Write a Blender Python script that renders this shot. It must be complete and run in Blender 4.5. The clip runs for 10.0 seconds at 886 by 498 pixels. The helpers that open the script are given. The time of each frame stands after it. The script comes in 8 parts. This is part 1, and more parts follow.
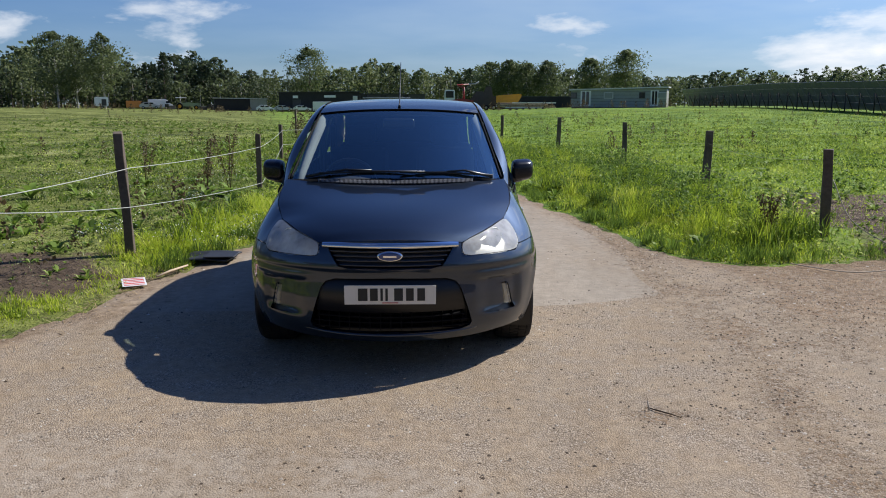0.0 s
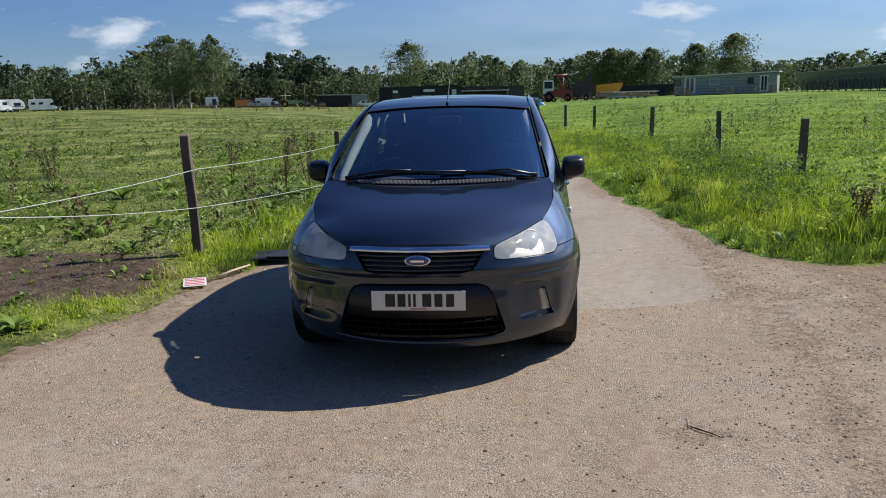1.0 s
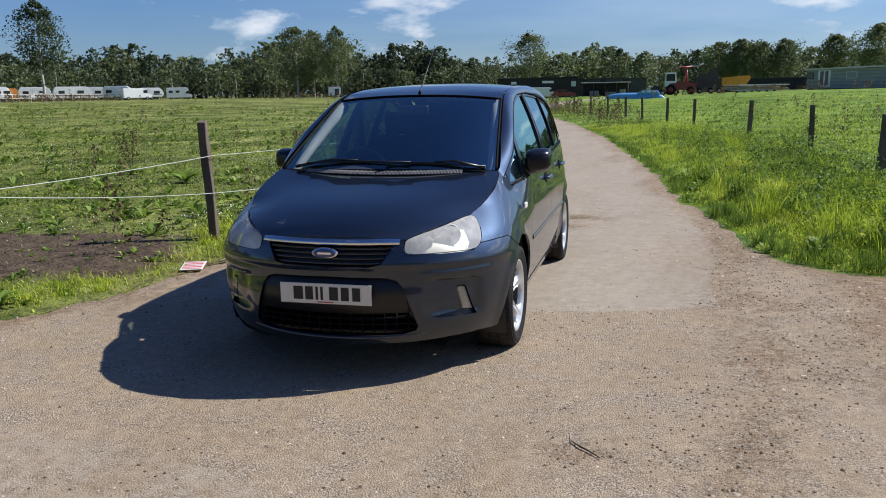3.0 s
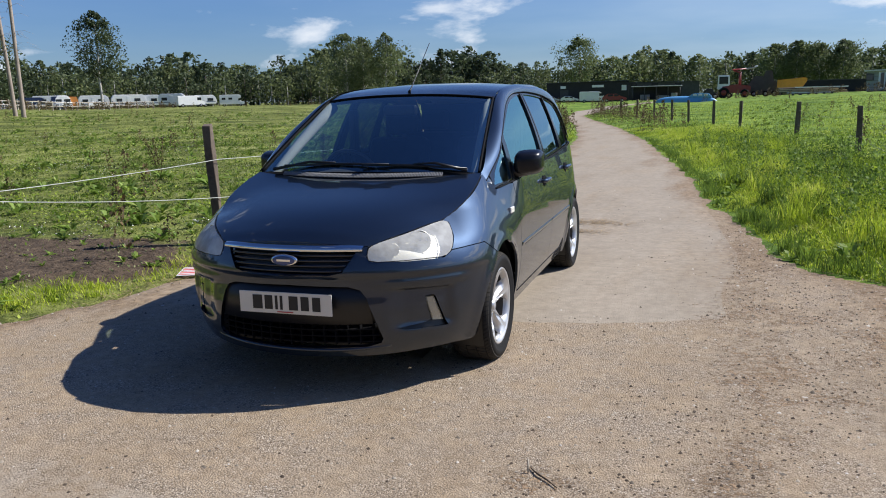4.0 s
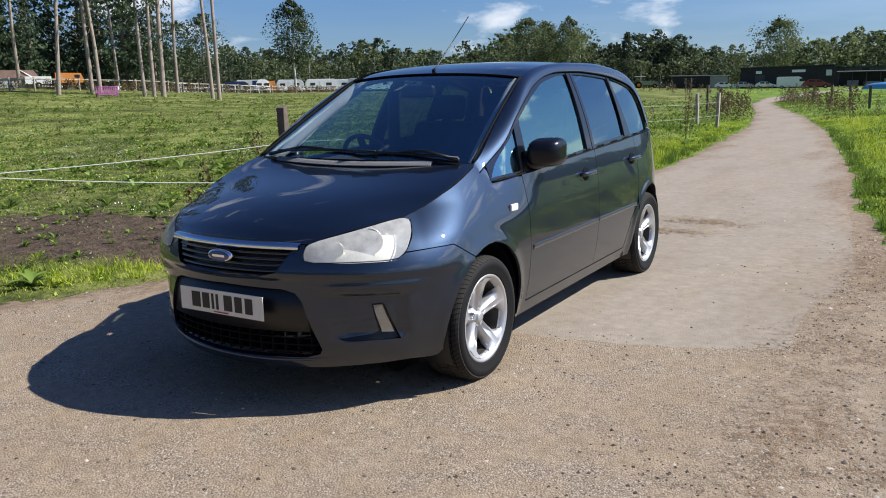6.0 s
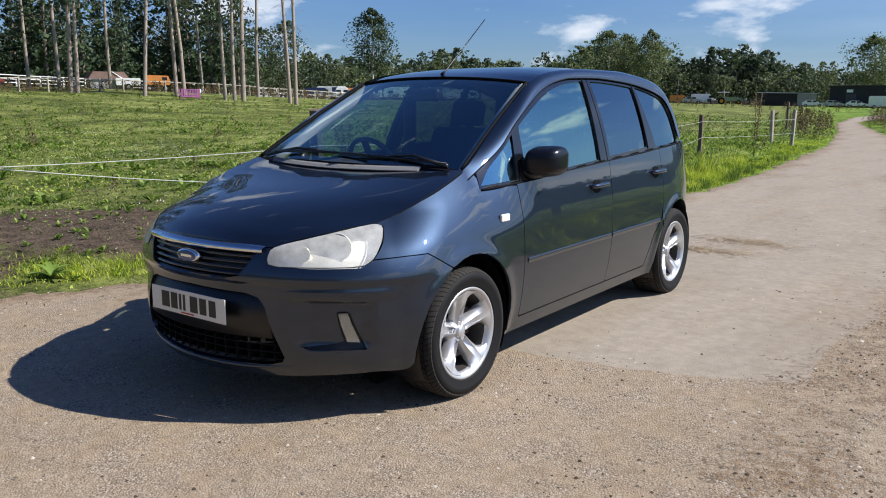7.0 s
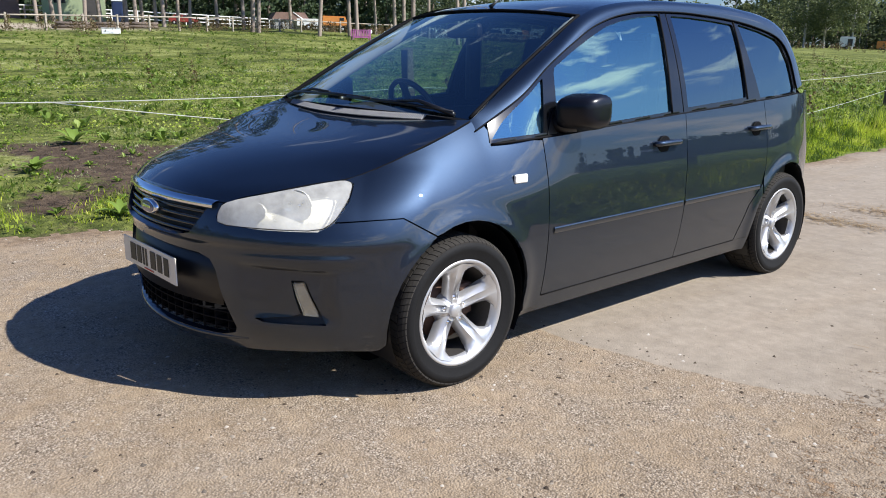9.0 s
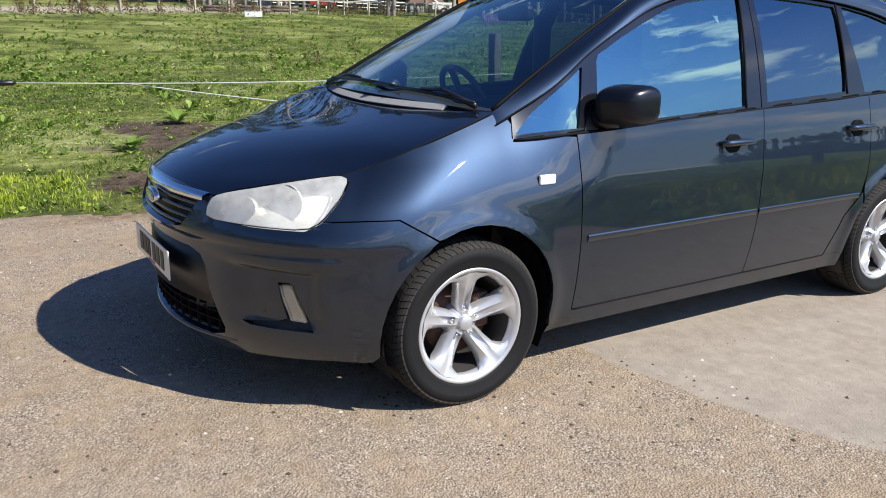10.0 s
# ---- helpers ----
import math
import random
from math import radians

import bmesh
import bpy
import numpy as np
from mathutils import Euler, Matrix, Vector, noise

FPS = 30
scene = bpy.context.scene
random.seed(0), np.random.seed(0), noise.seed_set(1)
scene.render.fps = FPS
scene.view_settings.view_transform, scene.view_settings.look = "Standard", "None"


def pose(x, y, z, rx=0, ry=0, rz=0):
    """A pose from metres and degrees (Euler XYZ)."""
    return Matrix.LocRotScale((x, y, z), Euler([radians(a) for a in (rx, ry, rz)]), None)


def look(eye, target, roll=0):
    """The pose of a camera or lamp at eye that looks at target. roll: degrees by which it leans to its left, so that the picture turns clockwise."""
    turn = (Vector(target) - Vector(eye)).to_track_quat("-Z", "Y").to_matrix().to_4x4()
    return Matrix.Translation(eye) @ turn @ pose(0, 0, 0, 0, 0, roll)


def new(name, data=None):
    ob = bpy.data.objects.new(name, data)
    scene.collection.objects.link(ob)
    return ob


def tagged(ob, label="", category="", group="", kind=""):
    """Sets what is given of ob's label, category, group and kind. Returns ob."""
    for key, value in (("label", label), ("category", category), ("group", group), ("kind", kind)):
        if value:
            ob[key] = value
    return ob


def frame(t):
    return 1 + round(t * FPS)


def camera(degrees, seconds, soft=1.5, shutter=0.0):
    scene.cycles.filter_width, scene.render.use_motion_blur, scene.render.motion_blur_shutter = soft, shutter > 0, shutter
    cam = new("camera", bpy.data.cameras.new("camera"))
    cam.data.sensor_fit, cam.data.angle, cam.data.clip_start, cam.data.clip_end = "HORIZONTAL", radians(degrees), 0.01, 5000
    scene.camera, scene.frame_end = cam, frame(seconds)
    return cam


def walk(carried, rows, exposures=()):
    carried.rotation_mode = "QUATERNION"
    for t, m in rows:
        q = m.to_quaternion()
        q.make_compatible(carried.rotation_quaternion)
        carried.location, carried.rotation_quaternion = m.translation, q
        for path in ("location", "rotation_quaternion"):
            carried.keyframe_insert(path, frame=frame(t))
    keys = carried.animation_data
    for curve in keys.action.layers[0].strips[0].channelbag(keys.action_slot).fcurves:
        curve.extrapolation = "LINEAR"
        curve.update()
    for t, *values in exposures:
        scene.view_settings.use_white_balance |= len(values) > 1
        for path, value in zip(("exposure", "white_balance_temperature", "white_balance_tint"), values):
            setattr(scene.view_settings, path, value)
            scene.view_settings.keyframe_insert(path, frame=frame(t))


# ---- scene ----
cam = camera(57.4, 10.0, soft=1.0)
PATH = [
    (0, (0.1, -0.021, 1.576), (0.057, 1.947, 1.223), 0.0),
    (0.5, (0.275, 0.109, 1.604), (0.078, 2.067, 1.248), -0.6),
    (1, (0.484, 0.207, 1.6), (0.192, 2.151, 1.232), -1.5),
    (1.5, (0.763, 0.259, 1.592), (0.383, 2.189, 1.233), -1.6),
    (2, (0.994, 0.371, 1.54), (0.594, 2.293, 1.157), -1.0),
    (2.5, (1.255, 0.524, 1.566), (0.793, 2.431, 1.178), -0.6),
    (3, (1.538, 0.619, 1.558), (0.962, 2.496, 1.176), -1.0),
    (3.2, (1.638, 0.655, 1.576), (1.018, 2.517, 1.189), -1.2),
    (4.3, (1.97, 1.158, 1.491), (1.243, 2.987, 1.132), -1.7),
    (4.5, (2.082, 1.233, 1.505), (1.321, 3.046, 1.143), -2.0),
    (5, (2.286, 1.479, 1.5), (1.443, 3.251, 1.117), -2.1),
    (5.5, (2.394, 1.746, 1.46), (1.418, 3.449, 1.072), -1.9),
    (5.7, (2.429, 1.864, 1.456), (1.412, 3.541, 1.064), -1.7),
    (6.8, (2.785, 2.358, 1.421), (1.563, 3.897, 1.051), 0.1),
    (7, (2.777, 2.432, 1.411), (1.546, 3.965, 1.045), 0.2),
    (7.5, (2.802, 2.71, 1.404), (1.506, 4.186, 1.024), 0.3),
    (8, (2.881, 2.939, 1.391), (1.527, 4.351, 0.977), 0.6),
    (8.5, (2.947, 3.123, 1.375), (1.523, 4.451, 0.917), 0.7),
    (9, (2.903, 3.373, 1.384), (1.402, 4.596, 0.883), 0.8),
    (9.5, (2.877, 3.602, 1.376), (1.311, 4.735, 0.861), 1.0),
    (10, (2.895, 3.922, 1.384), (1.225, 4.88, 0.843), 1.1),
]
walk(cam, [(t, look(eye, target, roll)) for t, eye, target, roll in PATH], exposures=((0, 0.29), (3, 0.37), (5.5, 0.47), (7.5, 0.47), (9, 0.63), (10, 0.66)))

# ---- light ----
SUN_AZ, SUN_EL = 57.4, 43.6          # degrees from +y towards +x, and above the horizon
sun = new("sun", bpy.data.lights.new("sun", "SUN"))
sun.data.energy, sun.data.angle, sun.data.color = 5.0, radians(0.53), (1.0, 0.965, 0.91)
az, el = radians(SUN_AZ), radians(SUN_EL)
sun.matrix_world = look((math.sin(az) * math.cos(el) * 50, math.cos(az) * math.cos(el) * 50, math.sin(el) * 50), (0, 0, 0))


def link(nt, a, b):
    nt.links.new(a, b)


def nd(nt, kind, **vals):
    """A node with its inputs set by name or number."""
    n = nt.nodes.new(kind)
    for k, v in vals.items():
        n.inputs[int(k[1:]) if k[0] == "i" and k[1:].isdigit() else k.replace("_", " ")].default_value = v
    return n


def maths(nt, op, a, b=None, c=None):
    n = nt.nodes.new("ShaderNodeMath")
    n.operation = op
    for i, v in enumerate((a, b, c)):
        if v is None:
            continue
        if isinstance(v, (int, float)):
            n.inputs[i].default_value = v
        else:
            link(nt, v, n.inputs[i])
    return n.outputs[0]


def ramp(nt, fac, *stops):
    n = nt.nodes.new("ShaderNodeValToRGB")
    e = n.color_ramp.elements
    while len(e) < len(stops):
        e.new(0.5)
    for el_, (p, c) in zip(e, stops):
        el_.position, el_.color = p, (*c, 1) if len(c) == 3 else c
    link(nt, fac, n.inputs[0])
    return n.outputs[0]


def mixc(nt, fac, a, b, mode="MIX"):
    n = nt.nodes.new("ShaderNodeMix")
    n.data_type, n.blend_type = "RGBA", mode
    for sock, v in ((n.inputs[0], fac), (n.inputs[6], a), (n.inputs[7], b)):
        if isinstance(v, (int, float)):
            sock.default_value = v
        elif isinstance(v, tuple):
            sock.default_value = (*v, 1)
        else:
            link(nt, v, sock)
    return n.outputs[2]


def noise_tex(nt, scale, detail=4, rough=0.55, coord=None, dist=0.0):
    n = nd(nt, "ShaderNodeTexNoise", Scale=scale, Detail=detail, Roughness=rough, Distortion=dist)
    if coord is not None:
        link(nt, coord, n.inputs["Vector"])
    return n.outputs[0]


world = bpy.data.worlds.new("world")
scene.world = world
world.use_nodes = True
wt = world.node_tree
wt.nodes.clear()
sky = wt.nodes.new("ShaderNodeTexSky")
sky.sky_type, sky.sun_disc = "NISHITA", False
sky.sun_elevation, sky.sun_rotation = el, az
sky.air_density, sky.dust_density, sky.ozone_density = 1.2, 0.15, 4.0
# broken cloud: noise on a flat layer overhead
tc = wt.nodes.new("ShaderNodeTexCoord")
sep = wt.nodes.new("ShaderNodeSeparateXYZ")
link(wt, tc.outputs["Generated"], sep.inputs[0])
up = maths(wt, "ADD", maths(wt, "MAXIMUM", sep.outputs[2], 0.0), 0.10)
lay = wt.nodes.new("ShaderNodeCombineXYZ")
link(wt, maths(wt, "DIVIDE", sep.outputs[0], up), lay.inputs[0])
link(wt, maths(wt, "DIVIDE", sep.outputs[1], up), lay.inputs[1])
big = noise_tex(wt, 0.55, 3, 0.5, lay.outputs[0])
heap = nd(wt, "ShaderNodeMapping")
heap.inputs["Scale"].default_value = (1.0, 1.0, 2.6)
link(wt, tc.outputs["Generated"], heap.inputs[0])
small = noise_tex(wt, 5.6, 10, 0.58, heap.outputs[0], 0.2)
# thicker cloud and haze on the sun's side of the sky
sunward = maths(wt, "MAXIMUM", maths(wt, "ADD", maths(wt, "MULTIPLY", sep.outputs[0], math.sin(az)), maths(wt, "MULTIPLY", sep.outputs[1], math.cos(az))), 0.0)
low = ramp(wt, sep.outputs[2], (0.10, (0.6, 0.6, 0.6)), (0.26, (1, 1, 1)), (0.50, (1, 1, 1)), (0.66, (0, 0, 0)))
bank = maths(wt, "MULTIPLY", maths(wt, "POWER", sunward, 2.0), low)
cl = maths(wt, "ADD", maths(wt, "MULTIPLY", big, 0.45), maths(wt, "MULTIPLY", small, 0.62))
cl = maths(wt, "ADD", cl, maths(wt, "SUBTRACT", maths(wt, "MULTIPLY", bank, 0.125), ramp(wt, sep.outputs[2], (0.12, (0.032, 0.032, 0.032)), (0.40, (0.080, 0.080, 0.080)))))
mask = ramp(wt, cl, (0.570, (0, 0, 0)), (0.62, (0.65, 0.65, 0.65)), (0.69, (1, 1, 1)))
dens = ramp(wt, cl, (0.60, (9.2, 10.0, 11.2)), (0.70, (11.0, 11.3, 11.8)), (0.84, (7.4, 8.0, 9.0)))
veil = maths(wt, "MULTIPLY", ramp(wt, noise_tex(wt, 0.35, 5, 0.55, lay.outputs[0]), (0.30, (0, 0, 0)), (0.72, (0.8, 0.8, 0.8))), maths(wt, "MULTIPLY", maths(wt, "ADD", sunward, 0.15), ramp(wt, sep.outputs[2], (0.12, (1, 1, 1)), (0.5, (0.12, 0.12, 0.12)))))
blue = mixc(wt, 1.0, sky.outputs[0], (0.49, 0.69, 1.12), "MULTIPLY")
blue = mixc(wt, 1.0, blue, ramp(wt, sep.outputs[2], (0.22, (1, 1, 1)), (0.85, (0.62, 0.65, 0.71))), "MULTIPLY")
base = mixc(wt, veil, blue, (6.6, 8.2, 9.8))
skyc = mixc(wt, mask, base, dens)
# the bright air round the sun
tosun = maths(wt, "ADD", maths(wt, "MULTIPLY", sep.outputs[0], math.sin(az) * math.cos(el)), maths(wt, "ADD", maths(wt, "MULTIPLY", sep.outputs[1], math.cos(az) * math.cos(el)), maths(wt, "MULTIPLY", sep.outputs[2], math.sin(el))))
glow = maths(wt, "ADD", maths(wt, "MULTIPLY", maths(wt, "POWER", maths(wt, "MAXIMUM", tosun, 0.0), 7.0), 2.4), 1.0)
scale = wt.nodes.new("ShaderNodeVectorMath")
scale.operation = "SCALE"
link(wt, skyc, scale.inputs[0])
link(wt, glow, scale.inputs["Scale"])
skyc = scale.outputs[0]
bgn = wt.nodes.new("ShaderNodeBackground")
bgn.inputs[1].default_value = 0.066
link(wt, skyc, bgn.inputs[0])
wo = wt.nodes.new("ShaderNodeOutputWorld")
link(wt, bgn.outputs[0], wo.inputs[0])


# ---- materials ----


def material(name, build):
    m = bpy.data.materials.new(name)
    m.use_nodes = True
    nt = m.node_tree
    nt.nodes.clear()
    out = nt.nodes.new("ShaderNodeOutputMaterial")
    link(nt, build(nt), out.inputs[0])
    return m


def pbsdf(nt, color, rough=0.5, metal=0.0, coat=0.0, bump=None, bump_d=0.01, **more):
    p = nt.nodes.new("ShaderNodeBsdfPrincipled")
    for key, v in (("Base Color", color), ("Roughness", rough), ("Metallic", metal), ("Coat Weight", coat)):
        if isinstance(v, tuple):
            p.inputs[key].default_value = (*v, 1)
        elif isinstance(v, (int, float)):
            p.inputs[key].default_value = v
        else:
            link(nt, v, p.inputs[key])
    for k, v in more.items():
        p.inputs[k.replace("_", " ")].default_value = v
    if bump is not None:
        b = nt.nodes.new("ShaderNodeBump")
        b.inputs["Distance"].default_value = bump_d
        link(nt, bump, b.inputs["Height"])
        link(nt, b.outputs[0], p.inputs["Normal"])
    return p.outputs[0]


def obj_co(nt):
    return nt.nodes.new("ShaderNodeTexCoord").outputs["Object"]


def worldpos(nt):
    return nt.nodes.new("ShaderNodeNewGeometry").outputs["Position"]


def simple(name, color, rough=0.5, metal=0.0, coat=0.0, vary=0.15, scale=12.0, bump=0.0, **more):
    """A surface with soft blotches of tone and a little grain."""
    def build(nt):
        co = obj_co(nt)
        n = maths(nt, "ADD", maths(nt, "MULTIPLY", noise_tex(nt, scale * 0.2, 3, 0.5, co), 0.6), maths(nt, "MULTIPLY", noise_tex(nt, scale * 3, 4, 0.6, co), 0.4))
        lo = tuple(c * (1 - vary) for c in color)
        hi = tuple(min(1, c * (1 + vary)) for c in color)
        col = ramp(nt, n, (0.3, lo), (0.7, hi))
        return pbsdf(nt, col, rough, metal, coat, n if bump else None, bump, **more)
    return material(name, build)


def paint_nodes(nt):
    co = obj_co(nt)
    flake = noise_tex(nt, 900, 1, 0.5, co)
    dust = ramp(nt, noise_tex(nt, 5, 6, 0.6, co), (0.4, (0, 0, 0)), (0.8, (0.035, 0.035, 0.035)))
    col = mixc(nt, maths(nt, "MULTIPLY", flake, 0.5), (0.006, 0.012, 0.026), (0.052, 0.080, 0.120))
    col = mixc(nt, dust, col, (0.10, 0.10, 0.10))
    return pbsdf(nt, col, 0.46, 0.94, 1.0, Coat_Roughness=0.008, Coat_IOR=1.62)


PAINT = material("dark_blue_metallic_paint", paint_nodes)
BLACK_TRIM = simple("black_trim_plastic", (0.005, 0.005, 0.006), 0.38, vary=0.2)
FRAME_TRIM = simple("black_window_trim", (0.005, 0.0055, 0.007), 0.14, vary=0.15, Specular_IOR_Level=0.6)
COWL = simple("matt_cowl_plastic", (0.007, 0.007, 0.008), 0.7, vary=0.2, Specular_IOR_Level=0.08)
MIRROR_CASE = simple("mirror_housing_plastic", (0.005, 0.006, 0.010), 0.26, vary=0.15, Specular_IOR_Level=0.35)
BLACK_GLOSS = simple("black_gloss", (0.008, 0.009, 0.014), 0.12, coat=0.6)
RUBBER = simple("tyre_rubber", (0.0075, 0.0075, 0.0078), 0.72, vary=0.35, scale=30, bump=0.001, Specular_IOR_Level=0.22)
ALLOY = simple("silver_alloy", (0.53, 0.53, 0.53), 0.36, metal=0.6, vary=0.08, coat=0.4)
CHROME = simple("chrome", (0.8, 0.8, 0.8), 0.08, metal=1.0, vary=0.04)
RUST = simple("rusty_brake_iron", (0.085, 0.045, 0.030), 0.7, metal=0.4, vary=0.4, scale=25)
PLATE = simple("plate_white", (0.72, 0.68, 0.58), 0.35, vary=0.04)
INK = simple("plate_black", (0.012, 0.012, 0.012), 0.5)
RED = simple("red_strip", (0.5, 0.04, 0.03), 0.5)
BADGE = simple("badge_blue", (0.02, 0.045, 0.16), 0.2, coat=0.8)
CLOTH = simple("dark_seat_cloth", (0.022, 0.022, 0.026), 0.9, vary=0.3, scale=60)
DASH = simple("dark_dashboard", (0.018, 0.018, 0.020), 0.6)
LINER = simple("grey_headliner", (0.26, 0.26, 0.25), 0.9)
INDIC = simple("white_indicator_lens", (0.82, 0.80, 0.72), 0.15, coat=0.8, vary=0.05)


def glass_nodes(tint, ior, haze=0.0, sheen=(1.0, 1.0, 1.0)):
    def build(nt):
        tr = nt.nodes.new("ShaderNodeBsdfTransparent")
        tr.inputs[0].default_value = (*tint, 1)
        gl = nd(nt, "ShaderNodeBsdfGlossy", Roughness=0.0)
        gl.inputs["Color"].default_value = (*sheen, 1)
        lw = nd(nt, "ShaderNodeLayerWeight", Blend=0.5)
        f0 = 1.6 * ((ior - 1) / (ior + 1)) ** 2          # both faces of the pane
        fr = nt.nodes.new("ShaderNodeMath")
        fr.operation, fr.inputs[1].default_value, fr.inputs[2].default_value = "MULTIPLY_ADD", 1 - f0, f0
        link(nt, maths(nt, "POWER", lw.outputs["Facing"], 4.0), fr.inputs[0])
        mx = nt.nodes.new("ShaderNodeMixShader")
        link(nt, fr.outputs[0], mx.inputs[0])
        link(nt, tr.outputs[0], mx.inputs[1])
        link(nt, gl.outputs[0], mx.inputs[2])
        if not haze:
            return mx.outputs[0]
        df = nd(nt, "ShaderNodeBsdfDiffuse")
        df.inputs[0].default_value = (0.88, 0.87, 0.80, 1)
        hz = nt.nodes.new("ShaderNodeMixShader")
        spots = ramp(nt, noise_tex(nt, 9, 5, 0.6, obj_co(nt)), (0.3, (haze * 0.6,) * 3), (0.75, (haze * 1.3,) * 3))
        link(nt, spots, hz.inputs[0])
        link(nt, mx.outputs[0], hz.inputs[1])
        link(nt, df.outputs[0], hz.inputs[2])
        return hz.outputs[0]
    return build


SCREEN_GLASS = material("windscreen_glass", glass_nodes((0.78, 0.92, 0.90), 2.2, 0.0, (0.80, 0.99, 1.0)))
SIDE_GLASS = material("tinted_side_glass", glass_nodes((0.50, 0.72, 0.70), 2.5, 0.0, (0.66, 1.0, 0.95)))
REAR_GLASS = material("privacy_glass", glass_nodes((0.10, 0.15, 0.16), 2.05, 0.0, (0.66, 0.90, 1.0)))
LENS = material("hazed_lamp_lens", glass_nodes((0.94, 0.93, 0.87), 1.5, 0.42))
FOG_LENS = material("fog_lamp_lens", glass_nodes((0.9, 0.88, 0.80), 1.5, 0.08))
FOG_IN = simple("dull_fog_reflector", (0.36, 0.34, 0.29), 0.4, metal=0.4, vary=0.25, scale=40)


def attribute(nt, name):
    n = nt.nodes.new("ShaderNodeAttribute")
    n.attribute_name = name
    return n.outputs["Fac"]


def road_nodes(nt):
    co = worldpos(nt)
    tar, edge, mud = attribute(nt, "tarmac"), attribute(nt, "edge"), attribute(nt, "mud")
    grit = noise_tex(nt, 150, 2, 0.6, co)
    chips = nd(nt, "ShaderNodeTexVoronoi", Scale=140.0, Randomness=1.0)
    link(nt, co, chips.inputs["Vector"])
    chip = nt.nodes.new("ShaderNodeSeparateColor")
    link(nt, chips.outputs["Color"], chip.inputs[0])
    drawn = nd(nt, "ShaderNodeMapping")
    drawn.inputs["Scale"].default_value = (1.7, 0.5, 1.0)
    link(nt, co, drawn.inputs[0])
    patchy = noise_tex(nt, 0.9, 6, 0.62, drawn.outputs[0])
    fine = noise_tex(nt, 14, 6, 0.68, co)
    mid = noise_tex(nt, 4, 7, 0.7, co)
    # chippings: each its own tone, worn into tan fines
    stones = ramp(nt, chip.outputs[0], (0.0, (0.15, 0.123, 0.094)), (0.35, (0.30, 0.246, 0.186)), (0.8, (0.435, 0.363, 0.280)), (1.0, (0.56, 0.49, 0.40)))
    fines = ramp(nt, fine, (0.3, (0.250, 0.186, 0.120)), (0.7, (0.43, 0.335, 0.226)))
    cells = nd(nt, "ShaderNodeTexVoronoi", Scale=120.0, Randomness=1.0)
    link(nt, co, cells.inputs["Vector"])
    pit = ramp(nt, cells.outputs["Distance"], (0.44, (1, 1, 1)), (0.80, (0.52, 0.50, 0.49)))          # darker towards the gaps between the chippings
    stones = mixc(nt, 1.0, stones, pit, "MULTIPLY")
    gravel = mixc(nt, ramp(nt, mid, (0.38, (0.14, 0.14, 0.14)), (0.62, (0.85, 0.85, 0.85))), fines, stones)
    tarm = ramp(nt, maths(nt, "ADD", maths(nt, "MULTIPLY", fine, 0.55), maths(nt, "MULTIPLY", mid, 0.45)),
                (0.32, (0.245, 0.209, 0.164)), (0.5, (0.310, 0.266, 0.210)), (0.68, (0.38, 0.328, 0.260)))
    streak = nd(nt, "ShaderNodeMapping")
    streak.inputs["Scale"].default_value = (6.0, 0.5, 1.0)
    link(nt, co, streak.inputs[0])
    tarm = mixc(nt, maths(nt, "MULTIPLY", ramp(nt, noise_tex(nt, 1.0, 5, 0.6, streak.outputs[0]), (0.45, (0, 0, 0)), (0.7, (1, 1, 1))), 0.08), tarm, (0.42, 0.375, 0.31))
    tm = maths(nt, "ADD", tar, maths(nt, "MULTIPLY", maths(nt, "SUBTRACT", fine, 0.5), 0.25))
    tmask = ramp(nt, tm, (0.45, (0, 0, 0)), (0.55, (1, 1, 1)))
    col = mixc(nt, tmask, gravel, tarm)
    sandm = ramp(nt, noise_tex(nt, 0.55, 6, 0.66, drawn.outputs[0]), (0.50, (0, 0, 0)), (0.64, (0.7, 0.7, 0.7)))
    col = mixc(nt, sandm, col, ramp(nt, fine, (0.3, (0.235, 0.185, 0.13)), (0.7, (0.40, 0.33, 0.245))))
    blot = ramp(nt, patchy, (0.34, (0.88, 0.85, 0.81)), (0.5, (0.96, 0.95, 0.935)), (0.7, (1.02, 1.0, 0.98)))
    col = mixc(nt, 1.0, col, blot, "MULTIPLY")
    em = maths(nt, "ADD", edge, maths(nt, "MULTIPLY", maths(nt, "SUBTRACT", patchy, 0.5), 1.6))
    soil = ramp(nt, em, (0.05, (1, 1, 1)), (0.50, (0, 0, 0)))
    earth = ramp(nt, fine, (0.32, (0.10, 0.063, 0.037)), (0.5, (0.21, 0.142, 0.086)), (0.7, (0.34, 0.243, 0.155)))
    col = mixc(nt, maths(nt, "MULTIPLY", soil, 0.7), col, earth)
    crumb = noise_tex(nt, 42, 4, 0.75, co)
    mm = maths(nt, "ADD", maths(nt, "ADD", mud, maths(nt, "MULTIPLY", maths(nt, "SUBTRACT", mid, 0.5), 1.7)), maths(nt, "MULTIPLY", maths(nt, "SUBTRACT", crumb, 0.53), 3.4))
    mudm = ramp(nt, mm, (0.55, (0, 0, 0)), (0.95, (0.9, 0.9, 0.9)))
    muddy = ramp(nt, fine, (0.32, (0.13, 0.080, 0.044)), (0.5, (0.285, 0.188, 0.108)), (0.7, (0.44, 0.310, 0.190)))
    col = mixc(nt, mudm, col, muddy)
    loose = maths(nt, "SUBTRACT", 1.0, maths(nt, "MULTIPLY", tmask, 0.75))
